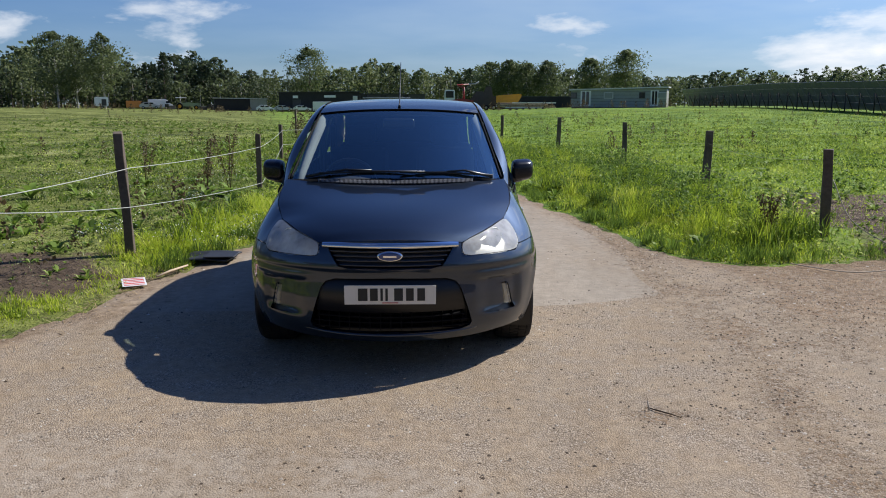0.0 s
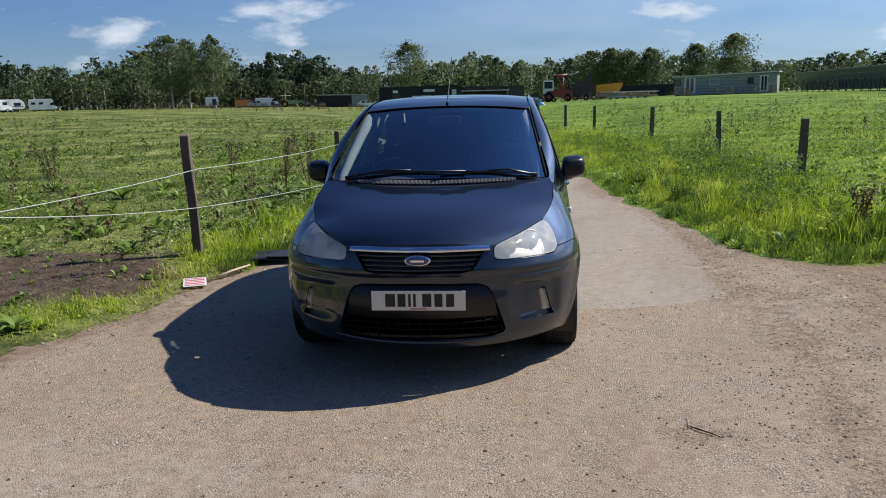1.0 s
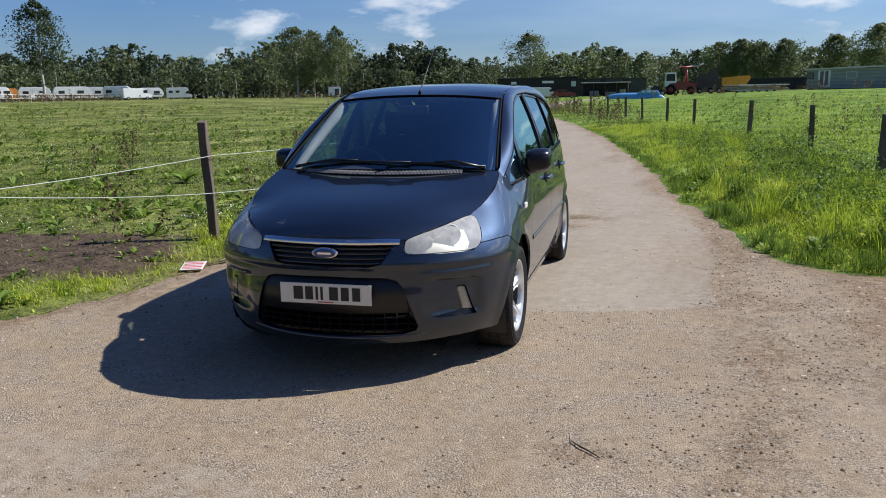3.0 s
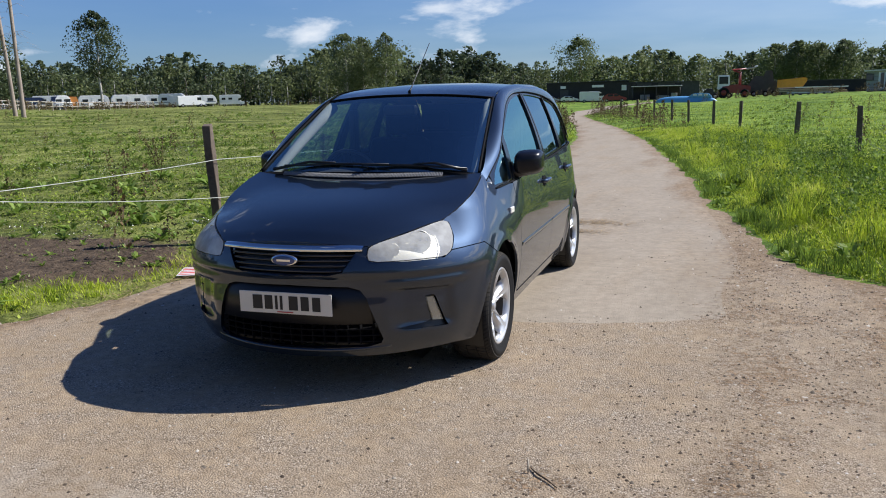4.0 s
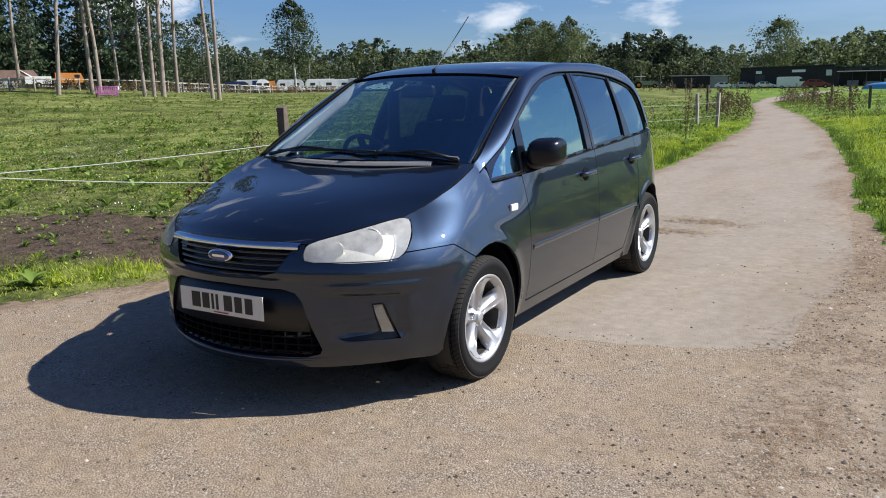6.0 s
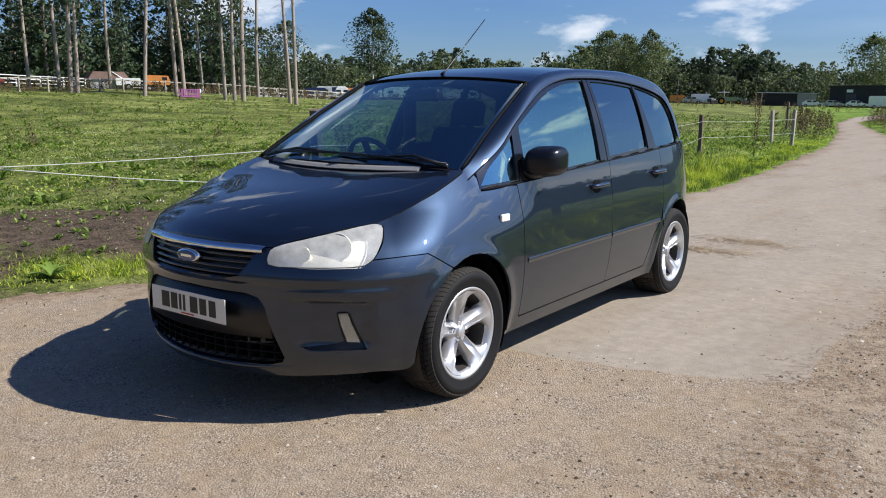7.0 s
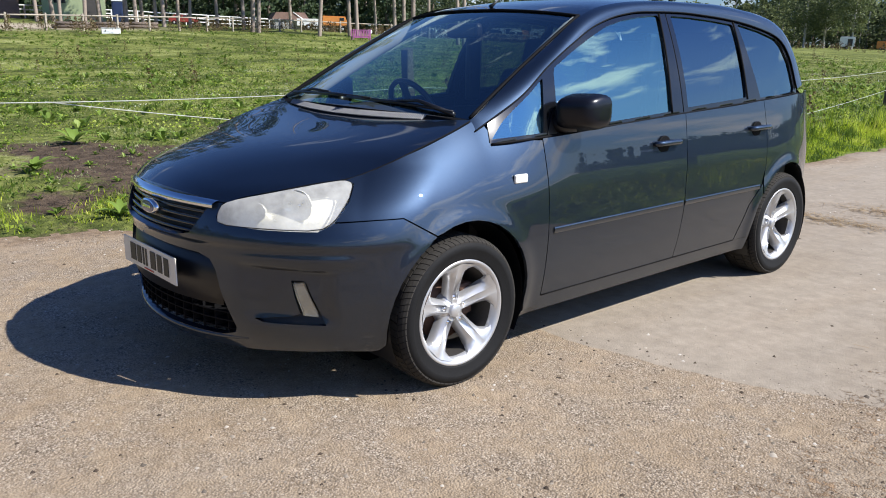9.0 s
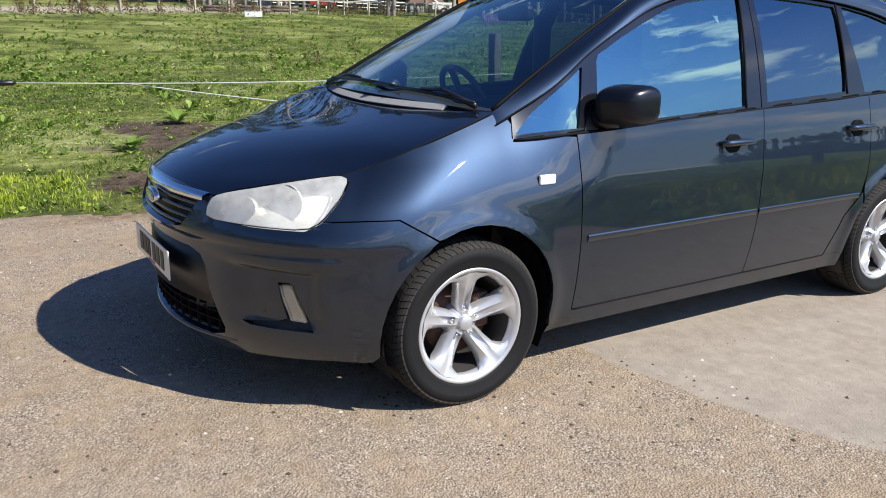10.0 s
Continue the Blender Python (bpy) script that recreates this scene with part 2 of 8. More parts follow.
    h = maths(nt, "MULTIPLY", maths(nt, "ADD", maths(nt, "MULTIPLY", chip.outputs[1], 0.5), maths(nt, "MULTIPLY", grit, 0.5)), loose)
    h = maths(nt, "SUBTRACT", h, maths(nt, "MULTIPLY", maths(nt, "MULTIPLY", cells.outputs["Distance"], loose), 0.9))
    h = maths(nt, "ADD", h, maths(nt, "MULTIPLY", fine, 0.8))
    h = maths(nt, "ADD", h, maths(nt, "MULTIPLY", maths(nt, "MULTIPLY", mudm, mid), 2.0))
    return pbsdf(nt, col, 0.95, 0, 0, h, 0.0044, Specular_IOR_Level=0.2)


ROAD = material("worn_gravel_tarmac", road_nodes)


def ground_nodes(nt):
    co = worldpos(nt)
    at = nt.nodes.new("ShaderNodeAttribute")
    at.attribute_name = "soil"
    lush = nt.nodes.new("ShaderNodeAttribute")
    lush.attribute_name = "lush"
    n1 = noise_tex(nt, 0.35, 6, 0.6, co)
    n2 = noise_tex(nt, 7, 6, 0.65, co)
    n3 = noise_tex(nt, 1.6, 5, 0.6, co)
    n4 = noise_tex(nt, 3.2, 4, 0.7, co, 0.4)
    g = maths(nt, "ADD", maths(nt, "ADD", maths(nt, "MULTIPLY", n1, 0.46), maths(nt, "MULTIPLY", n2, 0.27)), maths(nt, "MULTIPLY", n4, 0.27))
    dry = ramp(nt, g, (0.37, (0.030, 0.036, 0.012)), (0.46, (0.080, 0.094, 0.023)), (0.54, (0.195, 0.210, 0.054)), (0.64, (0.35, 0.35, 0.16)))
    wet = ramp(nt, g, (0.37, (0.026, 0.048, 0.008)), (0.46, (0.085, 0.150, 0.020)), (0.54, (0.18, 0.27, 0.035)), (0.63, (0.29, 0.36, 0.08)))
    grass = mixc(nt, lush.outputs["Fac"], dry, wet)
    dirt = ramp(nt, n2, (0.3, (0.040, 0.028, 0.019)), (0.7, (0.145, 0.105, 0.070)))
    sm = maths(nt, "ADD", at.outputs["Fac"], maths(nt, "MULTIPLY", maths(nt, "SUBTRACT", n3, 0.5), 1.3))
    msk = ramp(nt, sm, (0.42, (0, 0, 0)), (0.60, (1, 1, 1)))
    col = mixc(nt, msk, grass, dirt)
    sand = ramp(nt, n2, (0.3, (0.33, 0.27, 0.20)), (0.7, (0.52, 0.44, 0.35)))
    col = mixc(nt, maths(nt, "MULTIPLY", attribute(nt, "sand"), 0.9), col, sand)
    return pbsdf(nt, col, 0.95, 0, 0, maths(nt, "ADD", n2, maths(nt, "ADD", n3, maths(nt, "MULTIPLY", noise_tex(nt, 22, 4, 0.7, co), 0.5))), 0.06, Specular_IOR_Level=0.15)


GROUND = material("pasture_soil", ground_nodes)


def leafy(name, stops, trans=0.35, rough=0.6, scale=0.5, patch=0.4):
    def build(nt):
        geo = nt.nodes.new("ShaderNodeNewGeometry")
        n = noise_tex(nt, scale, 3, 0.55, geo.outputs["Position"])
        f = maths(nt, "ADD", maths(nt, "MULTIPLY", geo.outputs["Random Per Island"], 0.6), maths(nt, "MULTIPLY_ADD", n, patch, 0.2 - patch * 0.5))
        col = ramp(nt, f, *stops)
        p = pbsdf(nt, col, rough, Specular_IOR_Level=0.3)
        tl = nt.nodes.new("ShaderNodeBsdfTranslucent")
        link(nt, col, tl.inputs[0])
        mx = nd(nt, "ShaderNodeMixShader", i0=trans)
        link(nt, p, mx.inputs[1])
        link(nt, tl.outputs[0], mx.inputs[2])
        return mx.outputs[0]
    return material(name, build)


GRASS = leafy("grass_blades", ((0.18, (0.050, 0.074, 0.014)), (0.5, (0.16, 0.210, 0.042)), (0.75, (0.30, 0.34, 0.09)), (0.95, (0.50, 0.50, 0.28))), 0.5, scale=1.1, patch=2.0)
LUSH = leafy("tall_grass_blades", ((0.10, (0.10, 0.165, 0.014)), (0.42, (0.36, 0.47, 0.034)), (0.75, (0.58, 0.64, 0.070)), (0.95, (0.68, 0.68, 0.18))), 0.45, scale=1.0, patch=1.9)
DOCK = leafy("broad_weed_leaf", ((0.2, (0.075, 0.135, 0.018)), (0.6, (0.21, 0.31, 0.055)), (0.9, (0.38, 0.46, 0.13))), 0.38, rough=0.62)
HERB = leafy("small_herb_leaf", ((0.10, (0.040, 0.080, 0.012)), (0.4, (0.15, 0.235, 0.026)), (0.7, (0.37, 0.48, 0.045)), (0.95, (0.56, 0.61, 0.14))), 0.45, rough=0.65, scale=0.45, patch=2.8)
SEED = leafy("rusty_seed_heads", ((0.2, (0.065, 0.046, 0.020)), (0.8, (0.17, 0.118, 0.052))), 0.2)
FLOWER_GLINT = simple("pale_flowers_and_glints", (0.75, 0.75, 0.68), 0.8)
LEAF = leafy("broadleaf_foliage", ((0.2, (0.090, 0.116, 0.050)), (0.6, (0.150, 0.184, 0.075)), (0.95, (0.235, 0.265, 0.106))), 0.44, scale=0.05, patch=1.0)
LEAF_DARK = leafy("dark_foliage", ((0.2, (0.046, 0.066, 0.034)), (0.6, (0.074, 0.100, 0.045)), (0.95, (0.115, 0.145, 0.064))), 0.36, scale=0.05, patch=1.0)
NEEDLE = leafy("pine_needles", ((0.2, (0.038, 0.062, 0.030)), (0.6, (0.065, 0.098, 0.044)), (0.95, (0.11, 0.150, 0.066))), 0.30, scale=0.2)
BARK = simple("grey_brown_bark", (0.16, 0.125, 0.10), 0.9, vary=0.4, scale=3, bump=0.03)
PINEBARK = simple("pale_pine_bark", (0.30, 0.245, 0.20), 0.9, vary=0.35, scale=3)
LAMP_IN = simple("lamp_reflector", (0.80, 0.79, 0.72), 0.38, metal=0.5, vary=0.06)
PALE_BARK = simple("pale_birch_bark", (0.42, 0.40, 0.36), 0.8, vary=0.35, scale=3)
POSTWOOD = simple("weathered_post_wood", (0.125, 0.096, 0.070), 0.9, vary=0.45, scale=9, bump=0.006)
ROPE = simple("white_fence_rope", (0.46, 0.47, 0.42), 0.7, vary=0.1)
WHITE = simple("white_bodywork", (0.80, 0.80, 0.78), 0.35, vary=0.06, coat=0.3)
DARKGLASS = simple("dark_window", (0.02, 0.024, 0.028), 0.08, coat=0.5)
BLACKWALL = simple("black_clad_wall", (0.022, 0.020, 0.021), 0.8, vary=0.3, scale=4)
GREYWALL = simple("grey_green_cladding", (0.33, 0.345, 0.305), 0.8, vary=0.12, scale=3)
CONCRETE = simple("grey_shed_wall", (0.30, 0.30, 0.28), 0.85, vary=0.2, scale=3)
PALE = simple("pale_sheet_roof", (0.62, 0.62, 0.60), 0.5, vary=0.1, scale=3)
DARKROOF = simple("dark_felt_roof", (0.055, 0.055, 0.058), 0.8, vary=0.2, scale=3)
YELLOW = simple("machine_yellow", (0.75, 0.33, 0.02), 0.4, vary=0.12)
MREDD = simple("machine_red", (0.26, 0.035, 0.03), 0.4, vary=0.12)
ORANGE = simple("faded_orange", (0.66, 0.25, 0.06), 0.5, vary=0.12)
BOATBLUE = simple("pale_blue_hull", (0.12, 0.34, 0.60), 0.35, vary=0.12)
NAVY = simple("navy_paint", (0.02, 0.035, 0.09), 0.35)
SILVER = simple("silver_paint", (0.45, 0.46, 0.48), 0.35, metal=0.3)
STEEL = simple("dark_machinery_steel", (0.05, 0.047, 0.045), 0.6, vary=0.3)
PALEWOOD = simple("pale_rail_wood", (0.36, 0.315, 0.25), 0.85, vary=0.2, scale=5)
SAWN = simple("sawn_timber", (0.46, 0.36, 0.25), 0.85, vary=0.25, scale=5)
TILE = simple("brown_roof_tiles", (0.20, 0.125, 0.10), 0.85, vary=0.25, scale=3)
GREENWALL = simple("pale_green_boarding", (0.28, 0.34, 0.20), 0.8, vary=0.1, scale=3)
SOLAR = simple("solar_glass", (0.15, 0.16, 0.165), 0.5, vary=0.2)
MAT = simple("black_rubber_mat", (0.020, 0.021, 0.025), 0.55, vary=0.2)
SIGNRED = simple("faded_red_print", (0.62, 0.10, 0.09), 0.6)
STRAW = leafy("dry_straw", ((0.2, (0.20, 0.13, 0.06)), (0.8, (0.42, 0.31, 0.17))), 0.1)
CLOD = simple("dark_soil_clods", (0.062, 0.043, 0.028), 0.95, vary=0.5)


def stone_nodes(nt):
    geo = nt.nodes.new("ShaderNodeNewGeometry")
    col = ramp(nt, geo.outputs["Random Per Island"], (0.0, (0.10, 0.08, 0.06)), (0.5, (0.25, 0.21, 0.16)), (0.85, (0.38, 0.33, 0.26)), (1.0, (0.52, 0.48, 0.42)))
    return pbsdf(nt, col, 0.9)


STONES = material("loose_stones", stone_nodes)
GRASSDARK = leafy("dark_tufts", ((0.2, (0.075, 0.13, 0.016)), (0.8, (0.16, 0.24, 0.04))), 0.5)
MEADOW = leafy("meadow_blades", ((0.15, (0.070, 0.118, 0.014)), (0.5, (0.23, 0.325, 0.035)), (0.9, (0.46, 0.51, 0.10))), 0.5, scale=0.4, patch=2.6)
PALEGRASS = leafy("pale_clover", ((0.2, (0.17, 0.21, 0.06)), (0.8, (0.40, 0.42, 0.22))), 0.3)

# ---- mesh helpers ----


def soup(name, verts, faces):
    """A mesh from arrays; faces all of one length."""
    verts, faces = np.asarray(verts, float), np.asarray(faces, int)
    me = bpy.data.meshes.new(name)
    n, k = faces.shape
    me.vertices.add(len(verts))
    me.vertices.foreach_set("co", verts.ravel())
    me.loops.add(n * k)
    me.loops.foreach_set("vertex_index", faces.ravel())
    me.polygons.add(n)
    me.polygons.foreach_set("loop_start", np.arange(0, n * k, k))
    me.update(calc_edges=True)
    return me


def pyd(name, verts, faces, smooth=True):
    me = bpy.data.meshes.new(name)
    me.from_pydata([tuple(v) for v in verts], [], faces)
    if smooth:
        me.shade_smooth()
    me.update()
    return me


def bm_mesh(name, bm, smooth=False):
    me = bpy.data.meshes.new(name)
    bm.to_mesh(me)
    bm.free()
    if smooth:
        me.shade_smooth()
    return me


def part(name, me, mat, parent=None, label="", at=None):
    """One mesh object, under a thing or under a part."""
    ob = new(name, me)
    if mat is not None:
        if len(me.materials) == 0:
            me.materials.append(mat)
    if parent is not None:
        ob.parent = parent
    if at is not None:
        ob.matrix_basis = at
    if label:
        ob["label"] = label
    return ob


def thing(name, label, category, at, group="", kind=""):
    ob = new(name)
    ob.empty_display_size = 0.2
    ob.matrix_basis = at
    return tagged(ob, label, category, group, kind)


def boxes(name, specs, bevel=0.01, seg=2):
    """One mesh of boxes (centre, size, turn in degrees about z), with rounded edges."""
    bm = bmesh.new()
    for c, s, *r in specs:
        m = Matrix.Translation(c) @ Matrix.Rotation(radians(r[0] if r else 0), 4, "Z") @ Matrix.Diagonal((*s, 1))
        bmesh.ops.create_cube(bm, size=1, matrix=m)
    if bevel:
        bmesh.ops.bevel(bm, geom=bm.edges[:], offset=bevel, segments=seg, affect="EDGES", profile=0.5)
    return bm_mesh(name, bm)


def cyl(name, p0, p1, r0, r1=None, seg=12, rings=1, smooth=True, caps=True):
    r1 = r0 if r1 is None else r1
    p0, p1 = Vector(p0), Vector(p1)
    d = p1 - p0
    q = d.to_track_quat("Z", "Y")
    vs, fs = [], []
    for j in range(rings + 1):
        t = j / rings
        for i in range(seg):
            a = 2 * math.pi * i / seg
            r = r0 + (r1 - r0) * t
            vs.append(p0 + d * t + q @ Vector((r * math.cos(a), r * math.sin(a), 0)))
    for j in range(rings):
        for i in range(seg):
            a, b = j * seg + i, j * seg + (i + 1) % seg
            fs.append((a, b, b + seg, a + seg))
    if caps:
        fs.append(tuple(range(seg - 1, -1, -1)))
        fs.append(tuple(rings * seg + i for i in range(seg)))
    me = pyd(name, vs, fs, False)
    if smooth:
        for p in me.polygons:
            p.use_smooth = len(p.vertices) == 4
    return me


def lathe(name, prof, seg=48, axis="X"):
    """A turned body from (radius, height) pairs, about the x axis."""
    vs, fs, n = [], [], len(prof)
    for i in range(seg):
        a = 2 * math.pi * i / seg
        for r, h in prof:
            vs.append((h, r * math.cos(a), r * math.sin(a)))
    for i in range(seg):
        j = (i + 1) % seg
        for k in range(n - 1):
            fs.append((i * n + k, i * n + k + 1, j * n + k + 1, j * n + k))
    return pyd(name, vs, fs)


def tube(name, pts, r, seg=6):
    """A round bar along points; r a number or one for each point."""
    pts = [Vector(p) for p in pts]
    vs, fs, n = [], [], len(pts)
    for i, p in enumerate(pts):
        d = (pts[min(i + 1, n - 1)] - pts[max(i - 1, 0)]).normalized()
        q = d.to_track_quat("Z", "Y")
        rr = r[i] if isinstance(r, (list, tuple)) else r
        for k in range(seg):
            a = 2 * math.pi * k / seg
            vs.append(p + q @ Vector((rr * math.cos(a), rr * math.sin(a), 0)))
    for i in range(n - 1):
        for k in range(seg):
            a, b = i * seg + k, i * seg + (k + 1) % seg
            fs.append((a, b, b + seg, a + seg))
    fs.append(tuple(range(seg - 1, -1, -1)))
    fs.append(tuple((n - 1) * seg + k for k in range(seg)))
    return pyd(name, vs, fs)


def curve(keys):
    """A smooth function through (x, y) keys."""
    xs, ys = [k[0] for k in keys], [k[1] for k in keys]
    n = len(xs)
    ds = [(ys[i + 1] - ys[i]) / (xs[i + 1] - xs[i]) for i in range(n - 1)]
    ms = [ds[0]] + [0 if ds[i - 1] * ds[i] <= 0 else 2 / (1 / ds[i - 1] + 1 / ds[i]) for i in range(1, n - 1)] + [ds[-1]]

    def f(x):
        if x <= xs[0]:
            return ys[0]
        if x >= xs[-1]:
            return ys[-1]
        i = max(j for j in range(n - 1) if xs[j] <= x)
        h = xs[i + 1] - xs[i]
        t = (x - xs[i]) / h
        return ((2 * t ** 3 - 3 * t * t + 1) * ys[i] + (t ** 3 - 2 * t * t + t) * h * ms[i]
                + (3 * t * t - 2 * t ** 3) * ys[i + 1] + (t ** 3 - t * t) * h * ms[i + 1])
    return f


def path3(pts, n):
    """n points along a smooth curve through 3D points."""
    pts = [Vector(p) for p in pts]
    d = [0]
    for a, b in zip(pts, pts[1:]):
        d.append(d[-1] + (b - a).length)
    fs = [curve([(x, p[k]) for x, p in zip(d, pts)]) for k in range(3)]
    return [Vector([f(d[-1] * i / (n - 1)) for f in fs]) for i in range(n)]


def sstep(a, b, x):
    t = np.clip((np.asarray(x, float) - a) / (b - a), 0, 1)
    return t * t * (3 - 2 * t)


# ---- the lie of the land ----
ROAD_EDGE = [(-10, 150), (-14, 100), (-13, 75), (-9.6, 55), (-6.2, 41), (-3.7, 29), (-2.75, 21.5), (-2.15, 17), (-1.9, 13.5), (-2.32, 9.1), (-2.65, 7.2),
             (-2.92, 5.8), (-3.15, 5.1), (-3.4, 4.2), (-3.7, 2), (-4.5, -6), (-8, -40),
             (10, -40), (8, -6), (7.4, 3), (6.8, 6.6), (4.7, 8.2), (3.6, 8.0), (2.75, 7.9), (2.3, 8.4), (1.95, 10.4), (1.45, 12.5), (1.05, 15.5),
             (-0.9, 26.5), (-3.3, 37), (-6.3, 48), (-9.2, 60), (-10.2, 75), (-11, 100), (-6, 150)]


def edge_dist(x, y):
    """Signed distance to the road's edge: positive inside."""
    x, y = np.asarray(x, float), np.asarray(y, float)
    best = np.full(x.shape, 1e9)
    inside = np.zeros(x.shape, bool)
    n = len(ROAD_EDGE)
    for i in range(n):
        (ax, ay), (bx, by) = ROAD_EDGE[i], ROAD_EDGE[(i + 1) % n]
        dx, dy = bx - ax, by - ay
        t = np.clip(((x - ax) * dx + (y - ay) * dy) / (dx * dx + dy * dy), 0, 1)
        best = np.minimum(best, np.hypot(x - ax - t * dx, y - ay - t * dy))
        cross = (ay > y) != (by > y)
        xi = ax + (y - ay) / (by - ay if by != ay else 1e-9) * dx
        inside ^= cross & (x < xi)
    return np.where(inside, best, -best)


def wob(x, y, f):
    """Soft uneven waves between about -1 and 1."""
    return (np.sin(x * f + 1.3 * np.sin(y * f * 0.7 + 2)) + np.sin(y * f * 1.31 + 0.9 * np.sin(x * f * 0.83)) + np.sin((x + y) * f * 2.3 + 1)) / 3


LATTICE = np.random.default_rng(11).uniform(0, 1, (256, 256))


def vnoise(x, y, f):
    """Uneven patches between 0 and 1, about 1/f metres across."""
    x, y = np.asarray(x, float) * f + 91.3, np.asarray(y, float) * f + 47.7
    tot, amp, norm = 0.0, 1.0, 0.0
    for _ in range(3):
        i, j = np.floor(x).astype(int), np.floor(y).astype(int)
        u, v = x - i, y - j
        u, v = u * u * (3 - 2 * u), v * v * (3 - 2 * v)
        i0, j0, i1, j1 = i % 256, j % 256, (i + 1) % 256, (j + 1) % 256
        tot = tot + amp * ((LATTICE[i0, j0] * (1 - u) + LATTICE[i1, j0] * u) * (1 - v) + (LATTICE[i0, j1] * (1 - u) + LATTICE[i1, j1] * u) * v)
        norm += amp
        amp *= 0.5
        x, y = x * 2.03 + 17.1, y * 2.03 + 5.3
    return np.clip((tot / norm - 0.5) * 1.7 + 0.5, 0, 1)


RISE = [(-180, 0.6), (-110, 1.8), (-90, 2.9), (-75, 2.9), (-66, 2.55), (-58, 2.25), (-50, 1.65), (-44, 1.08), (-26, 0.8), (-16, 0.2), (-9, 0.0), (-3, 0.3), (8, 1.0), (20, 1.2), (60, 1.0), (180, 0.6)]


def land(x, y):
    """Height of the ground."""
    x, y = np.asarray(x, float), np.asarray(y, float)
    d = np.hypot(x, y)
    b = np.degrees(np.arctan2(x, y))
    z = np.interp(b, [r[0] for r in RISE], [r[1] for r in RISE]) * sstep(18, 95, d)
    e = edge_dist(x, y)
    z = z + 0.11 * sstep(0.05, 1.1, -e) * sstep(70, 30, d)
    z = z + np.where(e < 0, 0.03 * wob(x, y, 1.7) * sstep(0, 0.8, -e), 0.006 * wob(x, y, 0.9))
    return z


def spread(lo, hi, near, c, n):
    """Coordinates from lo to hi, dense about c."""
    t = np.linspace(math.asinh((lo - c) / near), math.asinh((hi - c) / near), n)
    return c + near * np.sinh(t)


gx, gy = spread(-900, 900, 7.0, 0.0, 260), spread(-500, 1100, 9.0, 7.0, 260)
GX, GY = np.meshgrid(gx, gy)
E_ = edge_dist(GX, GY)
GZ = land(GX, GY) - 0.02 * (E_ > 0.25)
idx = np.arange(GX.size).reshape(GX.shape)
quads = np.stack([idx[:-1, :-1], idx[:-1, 1:], idx[1:, 1:], idx[1:, :-1]], -1).reshape(-1, 4)
gm = soup("ground", np.stack([GX, GY, GZ], -1).reshape(-1, 3), quads)
gm.shade_smooth()


def bank_soil(x, y):
    """The bare strawy patch beyond the nearest field post."""
    return np.exp(-(((x - 6.1 - 0.15 * (y - 11)) / 1.6) ** 4 + ((y - 10.9) / 3.2) ** 4)) * (0.6 + 0.5 * vnoise(x, y, 0.9))


def field_soil(x, y):
    """How bare the ground is."""
    e = edge_dist(x, y)
    s = 0.30 * sstep(-0.35, 0.1, e)
    for cx, cy, rx_, ry_, k in ((-4.5, 6.9, 1.8, 0.95, 1.0), (-7.5, 8.2, 2.0, 0.7, 0.55), (-6.6, 5.8, 1.8, 0.8, 0.75), (-3.9, 4.9, 0.7, 0.5, 0.75), (-5.6, 4.0, 0.8, 0.9, 0.4)):          # trodden by the rope fence
        s = s + k * np.exp(-(((x - cx) / rx_) ** 2 + ((y - cy) / ry_) ** 2))
    s = s + 1.0 * bank_soil(x, y) + 1.2 * sstep(5.5, 7.0, x) * sstep(9.5, 8.0, y)          # bare soil carried on unseen past the track, to dull the doors' reflections
    s = s + (0.45 + 0.25 * sstep(20, 10, y)) * (vnoise(x, y, 0.35) - 0.5) * sstep(-3.0, -4.5, x)
    return s + 0.12 * sstep(30, 120, np.hypot(x, y))


def attr(me, name, vals):
    a = me.attributes.new(name, "FLOAT", "POINT")
    a.data.foreach_set("value", np.asarray(vals, np.float32).ravel())


attr(gm, "soil", field_soil(GX, GY))
attr(gm, "sand", np.exp(-((GX + 57 + 0.315 * GY) / 4.5) ** 4) * sstep(32, 20, GY))
attr(gm, "lush", sstep(-4, 3, GX + 0.25 * GY - 2) * 0.9 + 0.1)
ground = part("ground", gm, GROUND)
tagged(ground, "flat green pasture with bare soil patches reaching the woods", "ground", kind="structure")

# the track: its own sheet, a finger's breadth above the soil
rx, ry = spread(-16, 10, 4.0, 0.8, 300), spread(-38, 148, 5.0, 6.0, 560)
RX, RY = np.meshgrid(rx, ry)
jag = 0.10 * wob(RX, RY, 3.1) + 0.05 * wob(RX + 7, RY, 9.0)
RE = edge_dist(RX, RY) + jag
RZ = land(RX, RY) + 0.012 * sstep(0.0, 0.25, RE)
ridx = np.arange(RX.size).reshape(RX.shape)
rq = np.stack([ridx[:-1, :-1], ridx[:-1, 1:], ridx[1:, 1:], ridx[1:, :-1]], -1).reshape(-1, 4)
keep = RE.ravel()[rq].min(1) > 0.0
rq = rq[keep]
used = np.unique(rq)
remap = np.zeros(RX.size, int)
remap[used] = np.arange(len(used))
rm = soup("road", np.stack([RX, RY, RZ], -1).reshape(-1, 3)[used], remap[rq])
rm.shade_smooth()
xr, yr = RX.ravel()[used], RY.ravel()[used]
attr(rm, "edge", np.clip(RE.ravel()[used], -1, 3))
tline = 1.80 - 0.02 * (yr - 6.5) + 0.10 * wob(xr, yr, 1.1) - 0.1 * np.maximum(0, yr - 9)
